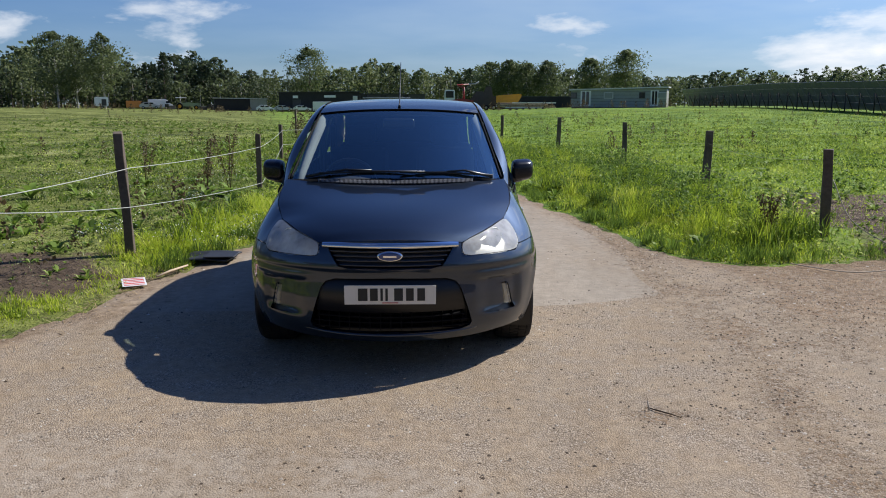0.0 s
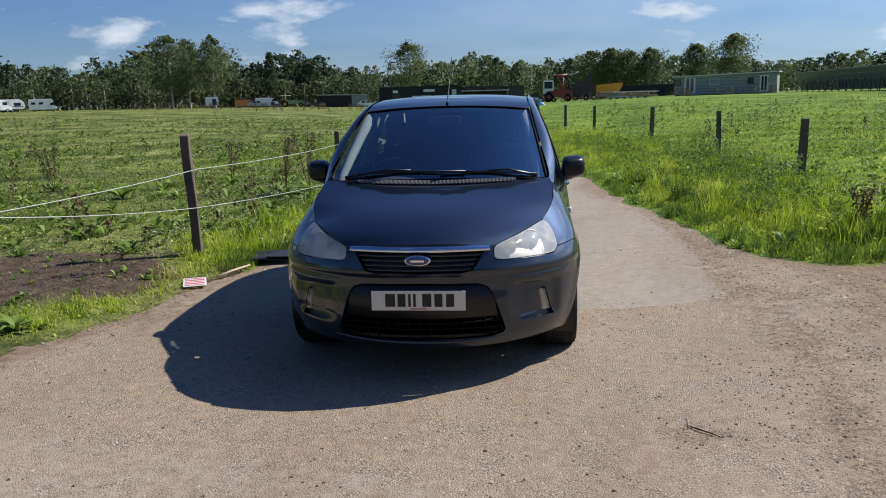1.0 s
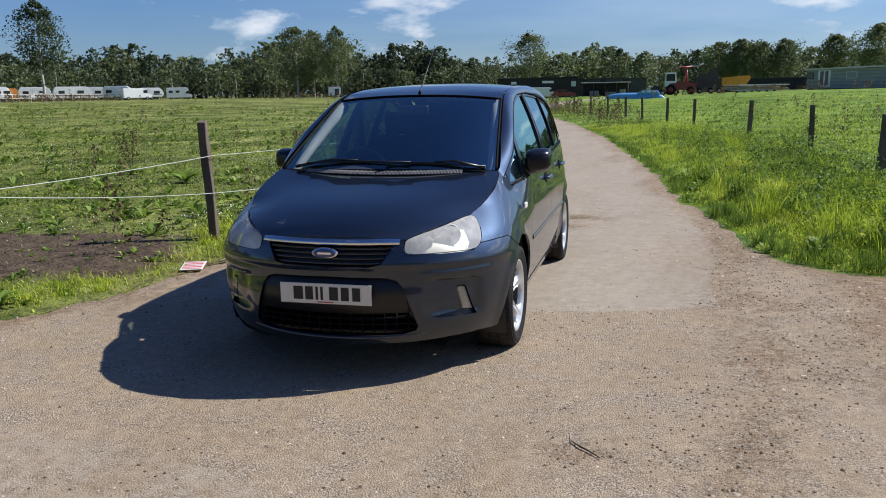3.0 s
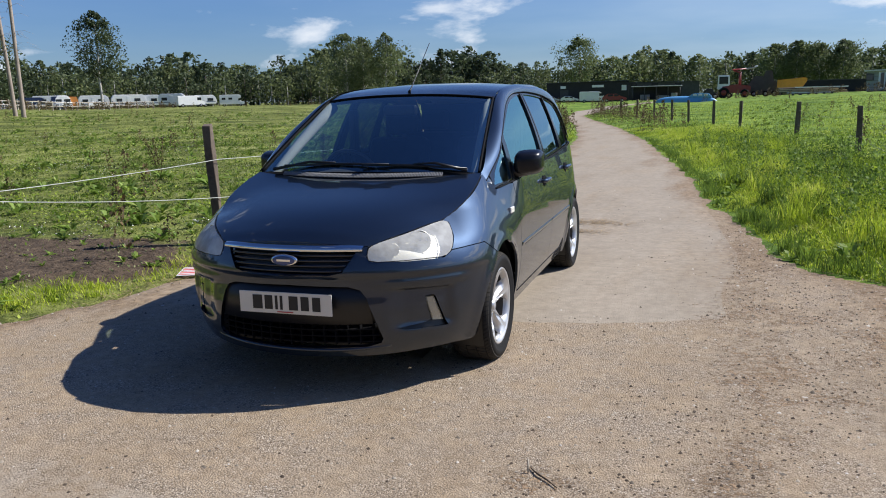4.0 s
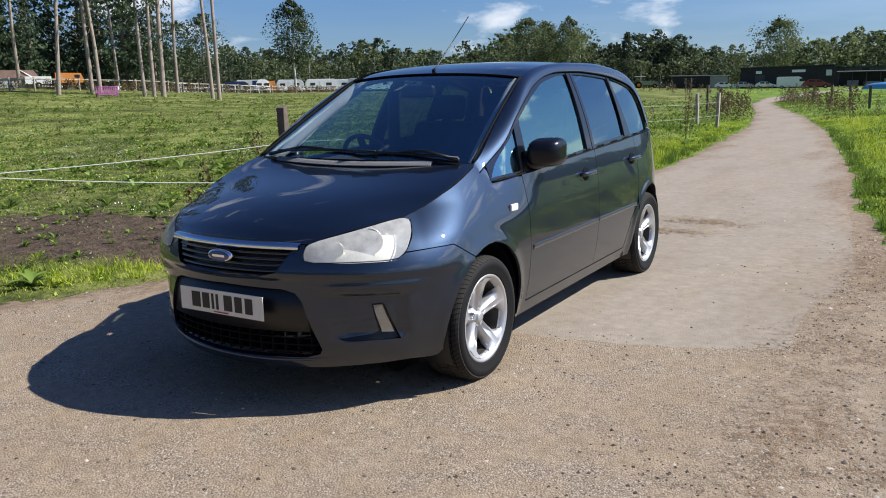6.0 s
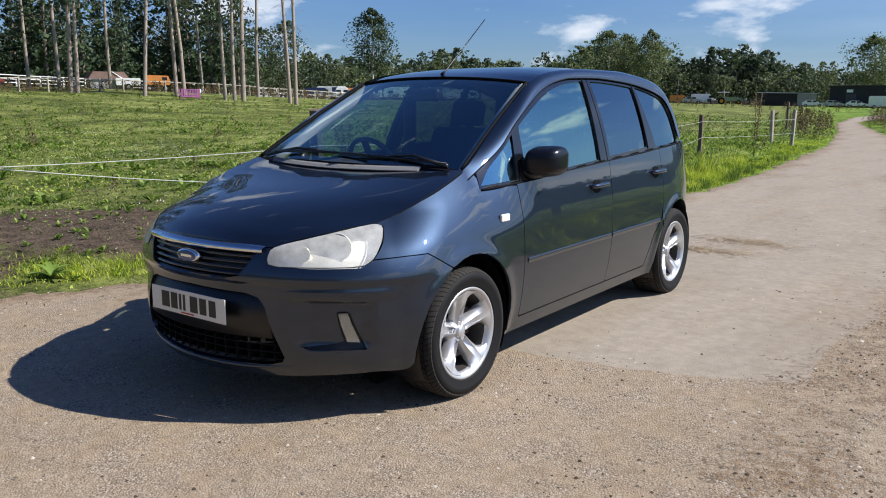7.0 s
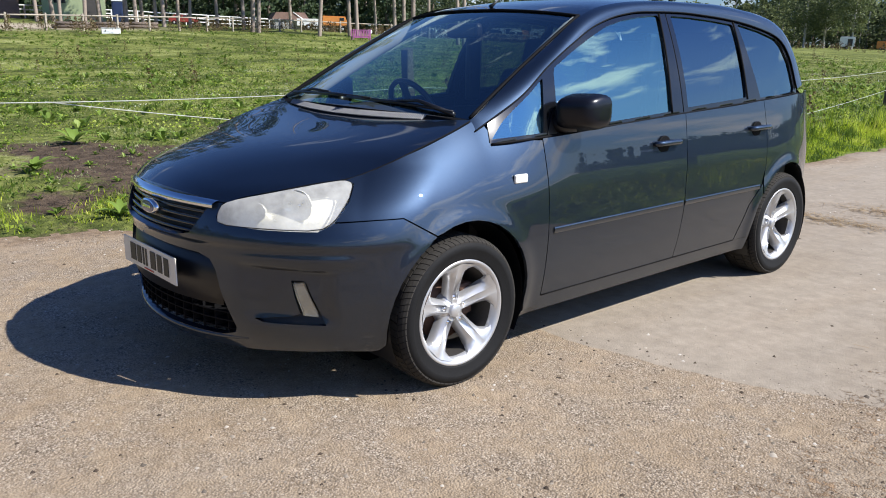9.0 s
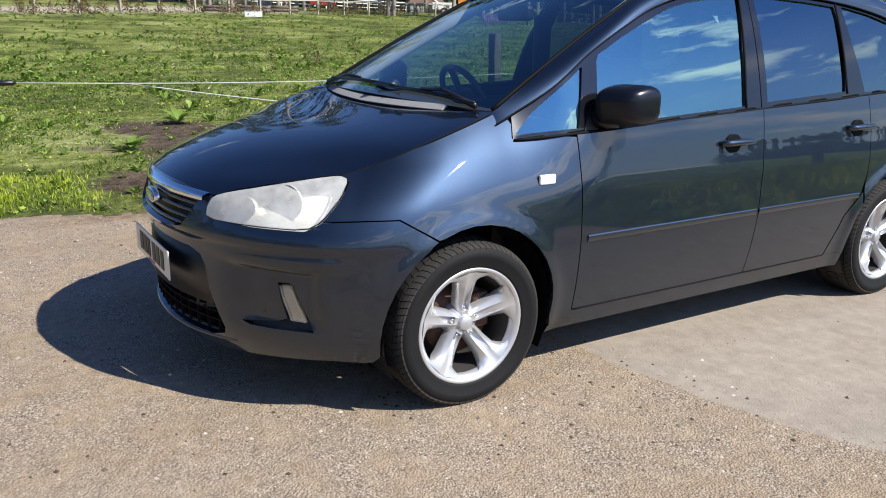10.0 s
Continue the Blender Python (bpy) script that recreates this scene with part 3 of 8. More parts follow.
tarm = sstep(-0.10, 0.10, yr - np.interp(xr, [-3, 0.2, 0.6, 1.2, 1.75], [5.9, 6.10, 6.14, 6.28, 6.56]) + 0.03 * wob(xr, yr, 5.0)) * sstep(-0.12, 0.12, tline - xr)
smooth = 0.48 * sstep(0.12, -0.12, yr - np.interp(xr, [-3.0, -1.6, -0.5, 0.3, 0.7], [3.95, 3.62, 3.52, 3.2, 2.7]) + 0.06 * wob(xr, yr, 4.0)) * sstep(1.2, 0.6, xr)
attr(rm, "tarmac", np.maximum(np.maximum(tarm, smooth), sstep(14, 20, yr) * 0.8 * sstep(0.1, 0.8, RE.ravel()[used])))
fray = vnoise(xr, yr, 0.8) - 0.5
mudv = 0.62 * sstep(0.5, 2.6, yr) * np.exp(-((xr - np.interp(yr, [1, 3.6, 4.1, 4.7, 5.5, 6.4, 9, 12], [1.8, 1.80, 1.85, 1.97, 1.98, 1.85, 1.95, 1.6])) / 0.32) ** 2) * sstep(13, 9, yr)
mudv += 0.85 * sstep(2.1, 3.3, xr + 1.1 * fray) * sstep(3.6, 5.6, yr + 1.6 * fray) + 0.60 * sstep(2.8, 4.4, xr + fray) * sstep(5.6, 3.6, yr) + 0.70 * np.exp(-(((xr - 1.13) / 0.28) ** 2 + ((yr - 3.91) / 0.18) ** 2))
mudv += 0.30 * np.exp(-(((xr + 0.6) / 1.1) ** 2 + ((yr - 3.75) / 0.20) ** 2)) + 0.45 * np.exp(-(((xr + 0.05) / 0.45) ** 2 + ((yr - 10.2) / 0.35) ** 2))
attr(rm, "mud", mudv)
road = part("road", rm, ROAD)
tagged(road, "worn pale gravel and tarmac farm track with ragged edges", "road", kind="structure")

# ---- the car ----
CAR = thing("car", "dark blue metallic five-door people carrier parked on the farm track", "car", pose(-0.336, 5.36, 0, 0, 0, 2.4))
US = curve([(0.16, 0.835), (0.30, 0.872), (0.45, 0.897), (0.60, 0.908), (0.75, 0.905), (0.90, 0.886), (1.0, 0.870), (1.12, 0.846)])
VF = curve([(0.16, -0.80), (0.22, -0.855), (0.32, -0.895), (0.45, -0.906), (0.58, -0.893), (0.625, -0.896), (0.655, -0.912), (0.72, -0.896), (0.78, -0.872), (0.84, -0.83), (0.92, -0.76)])
HOODW = curve([(-0.80, 0.79), (-0.60, 0.826), (-0.42, 0.868), (-0.18, 0.958), (0.16, 1.070), (0.5, 1.10)])
ND = 0.70                      # depth of the rounded nose
WHEEL_V, WHEEL_R = (0.0, 2.64), 0.316


def tail(v, w):
    x = max(0.0, (v - 2.40) / (3.62 - 2.40))
    return math.sqrt(max(0.02, 1 - min(x, 1) ** 2.6))


def half(v, w):
    """Half width of the body at a station and height, behind the nose's curve."""
    x = (v - VF(w)) / ND
    if x <= 0:
        return 0.0
    u = US(w) * (math.sqrt(max(0.0, 1 - (1 - x) ** 2)) if x < 1 else 1.0)
    fade = 1 - float(sstep(0.15, 0.65, v))
    top = HOODW(v)
    if fade > 0 and w > 0.62:
        u -= 0.118 * fade * min(1.3, (w - 0.62) / (top - 0.62)) ** 2.3 * min(1, x * 1.6)
    for wv in WHEEL_V:
        r = math.hypot(v - wv, w - 0.33)
        u += 0.014 * math.exp(-((r - 0.366) / 0.045) ** 2)
    u -= 0.0025 * math.exp(-((w - 0.70) / 0.13) ** 2) * float(sstep(0.35, 0.7, v)) * (1 - float(sstep(2.0, 2.4, v)))
    return u * tail(v, w)


def a_v(v, w):
    x = (v - VF(w)) / ND
    return 1 + (x - 1) * ND if x >= 1 else math.acos(max(-1, 1 - x)) / (math.pi / 2)


def a_u(u, w):
    return math.asin(min(1, u / US(w))) / (math.pi / 2)


def skin(a, w):
    """The body's surface: a from 0 at the nose to 1 at the corner, then metres along the side."""
    if a < 1:
        v = VF(w) + ND * (1 - math.cos(a * math.pi / 2))
    else:
        v = VF(w) + ND + (a - 1)
    return Vector((half(v, w), v, w))


WB = curve([(0.2, 0.972), (0.5, 0.988), (1.4, 1.032), (2.3, 1.072), (2.8, 1.094), (3.4, 1.10)])
UB = curve([(0.2, 0.808), (0.35, 0.833), (0.5, 0.846), (1.0, 0.853), (2.0, 0.851), (2.5, 0.838), (2.8, 0.815), (3.1, 0.74), (3.35, 0.60)])


def cabin(v, w):
    """The side of the glasshouse."""
    d = w - WB(v)
    if d < 0:
        return Vector((UB(v) - 0.002 + 0.7 * d, v, w))
    lean = 0.25 + 0.25 * (1 - float(sstep(0.2, 0.5, v)))
    return Vector((UB(v) - lean * d - 0.30 * d * d, v, w))


def in_poly(p, poly):
    x, y = p
    c = False
    for (ax, ay), (bx, by) in zip(poly, poly[1:] + poly[:1]):
        if (ay > y) != (by > y) and x < ax + (y - ay) / (by - ay) * (bx - ax):
            c = not c
    return c


def nearest(p, poly):
    best = None
    for (ax, ay), (bx, by) in zip(poly, poly[1:] + poly[:1]):
        dx, dy = bx - ax, by - ay
        L = dx * dx + dy * dy
        t = 0 if L == 0 else max(0, min(1, ((p[0] - ax) * dx + (p[1] - ay) * dy) / L))
        q = (ax + t * dx, ay + t * dy)
        d = math.hypot(p[0] - q[0], p[1] - q[1])
        if best is None or d < best[0]:
            best = (d, q)
    return best


def panel(poly, surf, holes=(), step=(0.022, 0.022), rim=0.014, both=False, off=0.0, flip=1):
    """A sheet on a surface, cut to a polygon of its two coordinates, with holes; its edges turn inwards by rim."""
    polys = [poly, *holes]
    x0, x1 = min(p[0] for p in poly), max(p[0] for p in poly)
    y0, y1 = min(p[1] for p in poly), max(p[1] for p in poly)
    nx, ny = max(2, round((x1 - x0) / step[0])), max(2, round((y1 - y0) / step[1]))
    P = {(i, j): ((x0 + (x1 - x0) * i / nx), (y0 + (y1 - y0) * j / ny)) for i in range(nx + 1) for j in range(ny + 1)}
    cells = []
    for i in range(nx):
        for j in range(ny):
            c = (x0 + (x1 - x0) * (i + 0.5) / nx, y0 + (y1 - y0) * (j + 0.5) / ny)
            if in_poly(c, poly) and not any(in_poly(c, h) for h in holes):
                cells.append((i, j))
    count = {}
    for i, j in cells:
        ring = [(i, j), (i + 1, j), (i + 1, j + 1), (i, j + 1)]
        for a, b in zip(ring, ring[1:] + ring[:1]):
            k = (a, b) if a < b else (b, a)
            count[k] = count.get(k, 0) + 1
    edge = {v for k, n in count.items() if n == 1 for v in k}
    for k in edge:
        P[k] = min((nearest(P[k], q) for q in polys), key=lambda r: r[0])[1]
    for q in polys:
        for n, c in enumerate(q):
            a, b = q[n - 1], q[(n + 1) % len(q)]
            d1, d2 = Vector((c[0] - a[0], c[1] - a[1])), Vector((b[0] - c[0], b[1] - c[1]))
            if edge and d1.length and d2.length and d1.angle(d2) > 0.35:
                k = min(edge, key=lambda e: math.hypot(P[e][0] - c[0], P[e][1] - c[1]))
                if math.hypot(P[k][0] - c[0], P[k][1] - c[1]) < 2 * max(step):
                    P[k] = c
    keys = sorted({v for i, j in cells for v in ((i, j), (i + 1, j), (i + 1, j + 1), (i, j + 1))})
    num = {k: n for n, k in enumerate(keys)}
    co = [surf(*P[k]) for k in keys]
    fs = [(num[i, j], num[i + 1, j], num[i + 1, j + 1], num[i, j + 1]) for i, j in cells]
    nrm = [Vector((0, 0, 0)) for _ in co]
    for f in fs:
        n = (co[f[2]] - co[f[0]]).cross(co[f[3]] - co[f[1]])
        for v in f:
            nrm[v] += n
    nrm = [n.normalized() * flip if n.length else Vector((1, 0, 0)) for n in nrm]
    co = [c + n * off for c, n in zip(co, nrm)]
    if flip < 0:
        fs = [f[::-1] for f in fs]
    if rim:
        base = len(co)
        ring = {k: base + n for n, k in enumerate(sorted(edge))}
        for k in sorted(edge):
            co.append(co[num[k]] - nrm[num[k]] * rim)
        for (a, b), n in count.items():
            if n == 1 and not (abs(P[a][0]) < 1e-6 and abs(P[b][0]) < 1e-6):
                fs.append((num[a], num[b], ring[b], ring[a]))
    return co, fs, base if rim else len(co)


def sheet(name, data, mat, parent=CAR, label="", mirror=False, both=False):
    """The panel as a part; mirror: on the car's other side; both: one piece over both sides."""
    co, fs, base = data
    if both:
        n = len(co)
        co2 = list(co) + [Vector((-c[0], c[1], c[2])) for c in co]
        fs2 = list(fs) + [tuple(i + n for i in f[::-1]) for f in fs]
        bm = bmesh.new()
        vs = [bm.verts.new(c) for c in co2]
        for f in fs2:
            if len(set(f)) > 2:
                bm.faces.new([vs[i] for i in f])
        mid = [v for v in bm.verts if abs(v.co.x) < 0.012]
        for v in mid:
            v.co.x = 0
        bmesh.ops.remove_doubles(bm, verts=mid, dist=0.002)
    else:
        bm = bmesh.new()
        vs = [bm.verts.new((-c[0] if mirror else c[0], c[1], c[2])) for c in co]
        for f in fs:
            if len(set(f)) > 2:
                bm.faces.new([vs[i] for i in (f[::-1] if mirror else f)])
    bmesh.ops.dissolve_degenerate(bm, dist=0.0005, edges=bm.edges[:])
    bmesh.ops.recalc_face_normals(bm, faces=bm.faces[:]) if both else None
    for f in bm.faces:
        f.smooth = True
    for e in bm.edges:
        if len(e.link_faces) == 2 and e.calc_face_angle(0) > 0.7:
            e.smooth = False
    return part(name, bm_mesh(name, bm), mat, parent, label)


def pair(name, data, mat, parent=CAR, label=""):
    return sheet(name, data, mat, parent, label), sheet(name, data, mat, parent, label, mirror=True)


def sides(pts):
    """Side polygon from (station, height) to surface coordinates."""
    out = []
    for (v0, w0), (v1, w1) in zip(pts, pts[1:]):
        k = max(1, int(math.hypot(v1 - v0, w1 - w0) / 0.03))
        out += [(v0 + (v1 - v0) * i / k, w0 + (w1 - w0) * i / k) for i in range(k)]
    return [(a_v(v, w), w) for v, w in out + [pts[-1]]]


def side_pt(v, w):
    """The body's side by station and height."""
    return Vector((half(v, w), v, w))


def fine(pts, gap=0.03):
    """A (station, height) outline with points close together."""
    out = []
    for (v0, w0), (v1, w1) in zip(pts, pts[1:]):
        k = max(1, int(math.hypot(v1 - v0, w1 - w0) / gap))
        out += [(v0 + (v1 - v0) * i / k, w0 + (w1 - w0) * i / k) for i in range(k)]
    return out + [pts[-1]]


def arc(cv, cw, r, a0, a1, n=14, squash=1.0):
    return [(cv + r * math.cos(radians(a0 + (a1 - a0) * i / n)), cw + squash * r * math.sin(radians(a0 + (a1 - a0) * i / n))) for i in range(n + 1)]


AR = 0.366                                  # wheel arch
ARCH_F = arc(0, 0.335, AR, 203, -17, 22)     # front to back over the wheel
ARCH_R = arc(2.64, 0.335, AR, 200, -20, 22)
G = 0.0022                                  # half of a shut line

# headlamp outline, grille, lower intake, fog pocket: in surface coordinates
HL = [(a_u(0.424, 0.752), 0.752), (a_u(0.432, 0.716), 0.716), (a_u(0.60, 0.714), 0.714), (a_v(-0.58, 0.714), 0.714), (a_v(-0.530, 0.742), 0.742), (a_v(-0.455, 0.81), 0.81),
      (a_v(-0.405, 0.862), 0.862), (a_v(-0.425, 0.872), 0.872), (a_v(-0.50, 0.862), 0.862), (a_v(-0.62, 0.838), 0.838), (a_u(0.50, 0.806), 0.806), (a_u(0.437, 0.785), 0.785)]
HOODLINE = [(a_u(0.0, 0.812), 0.812), (a_u(0.2, 0.808), 0.808), (a_u(0.39, 0.792), 0.792), (a_u(0.437, 0.790), 0.790), (a_u(0.50, 0.811), 0.811),
            (a_v(-0.62, 0.843), 0.843), (a_v(-0.50, 0.867), 0.867), (a_v(-0.42, 0.877), 0.877), (a_v(-0.30, 0.912), 0.912), (a_v(-0.18, 0.958), 0.958), (a_v(0.0, 1.018), 1.018), (a_v(0.165, 1.070), 1.070)]


def rounded(poly, n=2):
    """A closed outline with its corners cut smooth."""
    for _ in range(n):
        out = []
        for (ax, ay), (bx, by) in zip(poly, poly[1:] + poly[:1]):
            out += [(ax * 0.8 + bx * 0.2, ay * 0.8 + by * 0.2), (ax * 0.2 + bx * 0.8, ay * 0.2 + by * 0.8)]
        poly = out
    return poly


HL = rounded(HL, 1)
GRILLE = [(0, 0.648), (a_u(0.22, 0.650), 0.650), (a_u(0.30, 0.668), 0.668), (a_u(0.372, 0.768), 0.768), (a_u(0.2, 0.785), 0.785), (0, 0.79)]
INTAKE = [(0, 0.268), (a_u(0.40, 0.276), 0.276), (a_u(0.462, 0.295), 0.295), (a_u(0.474, 0.318), 0.318), (a_u(0.405, 0.535), 0.535), (a_u(0.375, 0.575), 0.575), (a_u(0.32, 0.592), 0.592), (0, 0.600)]
FOG = [(a_u(u_, w_), w_) for u_, w_ in ((0.545, 0.366), (0.575, 0.354), (0.752, 0.350), (0.745, 0.378), (0.712, 0.512), (0.700, 0.522), (0.668, 0.520), (0.688, 0.392), (0.665, 0.381))]
BUMP_TOP = [(a_v(-0.300, 0.742), 0.742), (a_v(-0.40, 0.742), 0.742), (a_v(-0.53, 0.737), 0.737), (a_v(-0.585, 0.709), 0.709), (a_u(0.60, 0.709), 0.709), (a_u(0.440, 0.717), 0.717), (a_u(0.418, 0.736), 0.736), (a_u(0.430, 0.788), 0.788)]
arch_front = [p for p in ARCH_F if p[0] < -0.30][::-1]
bumper = [(0, 0.215), (a_u(0.45, 0.222), 0.222), (a_u(0.62, 0.232), 0.232), (a_v(-0.50, 0.235), 0.235), (a_v(-0.40, 0.225), 0.225), (a_v(-0.375, 0.23), 0.23)]
bumper += sides([(v, w) for v, w in ARCH_F if v < -0.175 and w > 0.235] + [(-0.170, 0.662)])
bumper += BUMP_TOP + [(a_u(0.38, 0.786), 0.786), (a_u(0.2, 0.798), 0.798), (0, 0.803)]
NOSE_STEP = (0.0125, 0.0095)


def cheek(a, w):
    """How deep the cheek round the fog lamp sinks into the bumper."""
    u = skin(a, w).x
    top = float(sstep(0.574, 0.556, w + 0.05 * (u - 0.62)))
    return 0.024 * top * float(sstep(0.335, 0.40, w)) * float(sstep(0.47, 0.60, u)) * float(sstep(0.795, 0.745, u))


def bumper_skin(a, w):
    """The bumper's surface: a rolled edge over the sunken cheek."""
    p = skin(a, w)
    d = cheek(a, w)
    roll = 0.009 * math.exp(-((w - 0.602) / 0.022) ** 2) * float(sstep(0.36, 0.56, p.x)) * float(sstep(0.86, 0.80, p.x))
    n = Vector((p.x * 0.55, -0.85 + 0.3 * p.x, 0)).normalized()
    return p + n * (roll - d)


sheet("front_bumper", panel(bumper, bumper_skin, (GRILLE, INTAKE, FOG), NOSE_STEP, 0.02), PAINT, both=True)

# wings
wing = fine([(-0.297, 0.7465), (-0.166, 0.667)] + [p for p in ARCH_F if p[0] > -0.160 and p[1] > 0.245] + [(0.375, 0.24), (0.4845, 0.24), (0.4845, 0.30), (0.4705, 0.976), (0.40, 0.980), (0.215, 0.970), (0.203, 0.980),
                                                               (0.218, 1.03), (0.208, 1.052), (0.17, 1.072)]) + [(skin(*p).y, p[1] - 0.004) for p in HOODLINE[::-1] if p[1] > 0.875]
wing = [(a, w - 0.003 if w > 1.0 else w) for a, w in wing] + fine([(-0.401, 0.862), (-0.452, 0.807), (-0.527, 0.742), (-0.40, 0.746)])
pair("front_wing", panel(wing, side_pt, step=(0.013, 0.013)), PAINT)

# hood
E_PTS = path3([skin(*p) for p in HOODLINE[2:]], 44)
C_PTS = path3([(0, -0.862, 0.815), (0, -0.70, 0.893), (0, -0.45, 0.953), (0, -0.20, 1.003), (0, -0.010, 1.040)], 44)


def hood_pt(a, t):
    i = min(42, int(t * 43))
    f = t * 43 - i
    e = E_PTS[i].lerp(E_PTS[i + 1], f)
    c = C_PTS[i].lerp(C_PTS[i + 1], f)
    q = abs(a)
    return Vector((e.x * a, c.y + (e.y - c.y) * q ** 2.2, c.z + (e.z - c.z) * q ** 2.3))


samples = [(a / 14, t / 24, hood_pt(a / 14, t / 24)) for a in range(-14, 15) for t in range(25)]


def hood_terms(u, v):
    return [1, v, v * v, v ** 3, u * u, u * u * v, u * u * v * v, u ** 4, u ** 4 * v]


HOOD_K = np.linalg.lstsq(np.array([hood_terms(p.x, p.y) for _, _, p in samples]), np.array([p.z for _, _, p in samples]), rcond=None)[0]


def hood_smooth(a, t):
    p = hood_pt(a, t)
    z = float(np.dot(HOOD_K, hood_terms(p.x, p.y)))
    k = max(float(sstep(0.62, 1.0, abs(a))), float(sstep(0.18, 0.0, t)))
    p.z = z + (p.z - z) * k
    return p


# black bar puts the shade of the shut line beside the bonnet
for o in (1, -1):
    part("bonnet_gap_shade", tube("bonnet_gap_shade", [Vector((o * (p.x - 0.001), p.y, p.z - 0.004)) for p in E_PTS[10:]], 0.0035), COWL, CAR)
sheet("bonnet", panel([(-1, 0), (1, 0), (1, 1), (-1, 1)], hood_smooth, step=(0.04, 0.02), rim=0.02), PAINT, label="dark blue bonnet with a glossy clear coat")

# doors
SPLIT = [(1.521, 0.30), (1.531, 0.55), (1.538, 0.85), (1.541, 1.038)]
fd = fine([(0.489, 0.292), (1.519, 0.292)] + [(v - G, w) for v, w in SPLIT] + [(1.0, 1.014), (0.4752, 0.984), (0.4752, 0.976), (0.489, 0.30), (0.489, 0.2925)])
rear_edge = [(2.13, 0.292), (2.15, 0.34), (2.215, 0.49), (2.32, 0.60), (2.355, 0.70), (2.362, 0.90), (2.345, 1.073)]
rd = fine([(1.528, 0.292)] + [(2.133, 0.292)] + [(v - G, w) for v, w in rear_edge[1:]] + [(2.0, 1.059), (1.545, 1.040)] + [(v + G, w) for v, w in SPLIT[::-1]] + [(1.528, 0.2925)])
fdoors = pair("front_door", panel(fd, side_pt, step=(0.013, 0.013)), PAINT)
rdoors = pair("rear_door", panel(rd, side_pt, step=(0.013, 0.013)), PAINT)
quarter = fine([(v + G, w) for v, w in rear_edge[4:]][::-1] + [(2.34, 0.61), (2.345, 0.545)] + [p for p in ARCH_R if p[1] > 0.255 and (p[1] > 0.55 or p[0] > 2.7)] + [(3.05, 0.255), (3.26, 0.255), (3.30, 0.45), (3.30, 0.8), (3.22, 1.095), (2.8, 1.094)])
pair("rear_quarter", panel(quarter, side_pt, step=(0.013, 0.013)), PAINT)
sill = fine([(0.365, 0.212), (2.275, 0.212), (2.285, 0.286), (0.490, 0.286), (0.486, 0.236), (0.372, 0.236)])
pair("sill", panel(sill, side_pt, off=-0.004), PAINT)
pair("rear_sill_corner", panel(fine([(2.140, 0.290), (2.277, 0.290), (2.282, 0.36), (2.30, 0.45), (2.335, 0.53), (2.33, 0.60), (2.222, 0.488), (2.157, 0.34)]), side_pt, step=(0.012, 0.012)), PAINT)

# glasshouse: window openings as (station, height)
QW = [(0.223, 0.992), (0.492, 1.006), (0.549, 1.226), (0.540, 1.224), (0.30, 1.062)]
FW = [(0.575, 1.010), (1.434, 1.053), (1.470, 1.30), (1.528, 1.505), (1.515, 1.517), (1.38, 1.508), (1.22, 1.486), (1.08, 1.455), (0.92, 1.396), (0.78, 1.338), (0.640, 1.272), (0.625, 1.245), (0.600, 1.12)]
RW = [(1.584, 1.066), (2.165, 1.096), (2.205, 1.30), (2.205, 1.480), (2.195, 1.487), (2.0, 1.503), (1.80, 1.514), (1.640, 1.517), (1.628, 1.508)]
BW = [(2.330, 1.088), (2.765, 1.105), (2.785, 1.13), (2.770, 1.28), (2.715, 1.392), (2.69, 1.408), (2.48, 1.456), (2.275, 1.488), (2.262, 1.480), (2.285, 1.30)]
RAIL_LO = [(0.215, 1.055), (0.40, 1.152), (0.60, 1.279), (0.80, 1.376), (1.0, 1.458), (1.2, 1.507), (1.4, 1.530), (1.7, 1.536), (2.0, 1.524), (2.26, 1.503), (2.48, 1.471), (2.68, 1.424), (2.76, 1.37), (2.80, 1.28), (2.82, 1.12)]
rail_w = curve(RAIL_LO[:12])
outline = [(0.206, 0.962)] + [(v, WB(v) - 0.012) for v in np.linspace(0.3, 2.82, 26)] + [(2.835, 1.25), (2.79, 1.37), (2.70, 1.43)] + [(v, rail_w(v) + 0.008) for v in np.linspace(2.6, 0.24, 34)] + [(0.224, 1.05)]
frame_data = panel(outline, cabin, (QW, FW, RW, BW), (0.0125, 0.0115), 0.02)
pair("window_surround", frame_data, FRAME_TRIM)
for nm, poly in (("quarter_window", QW), ("front_door_window", FW), ("rear_door_window", RW), ("rear_quarter_window", BW)):
    pair(nm, panel(poly, cabin, step=(0.04, 0.04), rim=0, off=-0.008), REAR_GLASS if nm.startswith("rear") else SIDE_GLASS)

# roof rails with the windscreen pillars, in body colour
T1 = [Vector((half(0.15, 1.02) - 0.012, 0.150, 1.020))] + [cabin(v, w) for v, w in RAIL_LO]
T2 = [(0.715, 0.125, 1.048), (0.735, 0.172, 1.074), (0.690, 0.47, 1.247), (0.655, 0.72, 1.379), (0.621, 0.965, 1.502), (0.605, 1.15, 1.552), (0.598, 1.4, 1.580), (0.596, 1.7, 1.592), (0.598, 2.1, 1.592), (0.606, 2.45, 1.568), (0.61, 2.72, 1.530), (0.62, 2.90, 1.455), (0.635, 3.05, 1.28), (0.66, 3.12, 1.12)]
n = 90
A, B = path3(T1, n), path3(T2, n)
vs, fs = [], []
K = 9
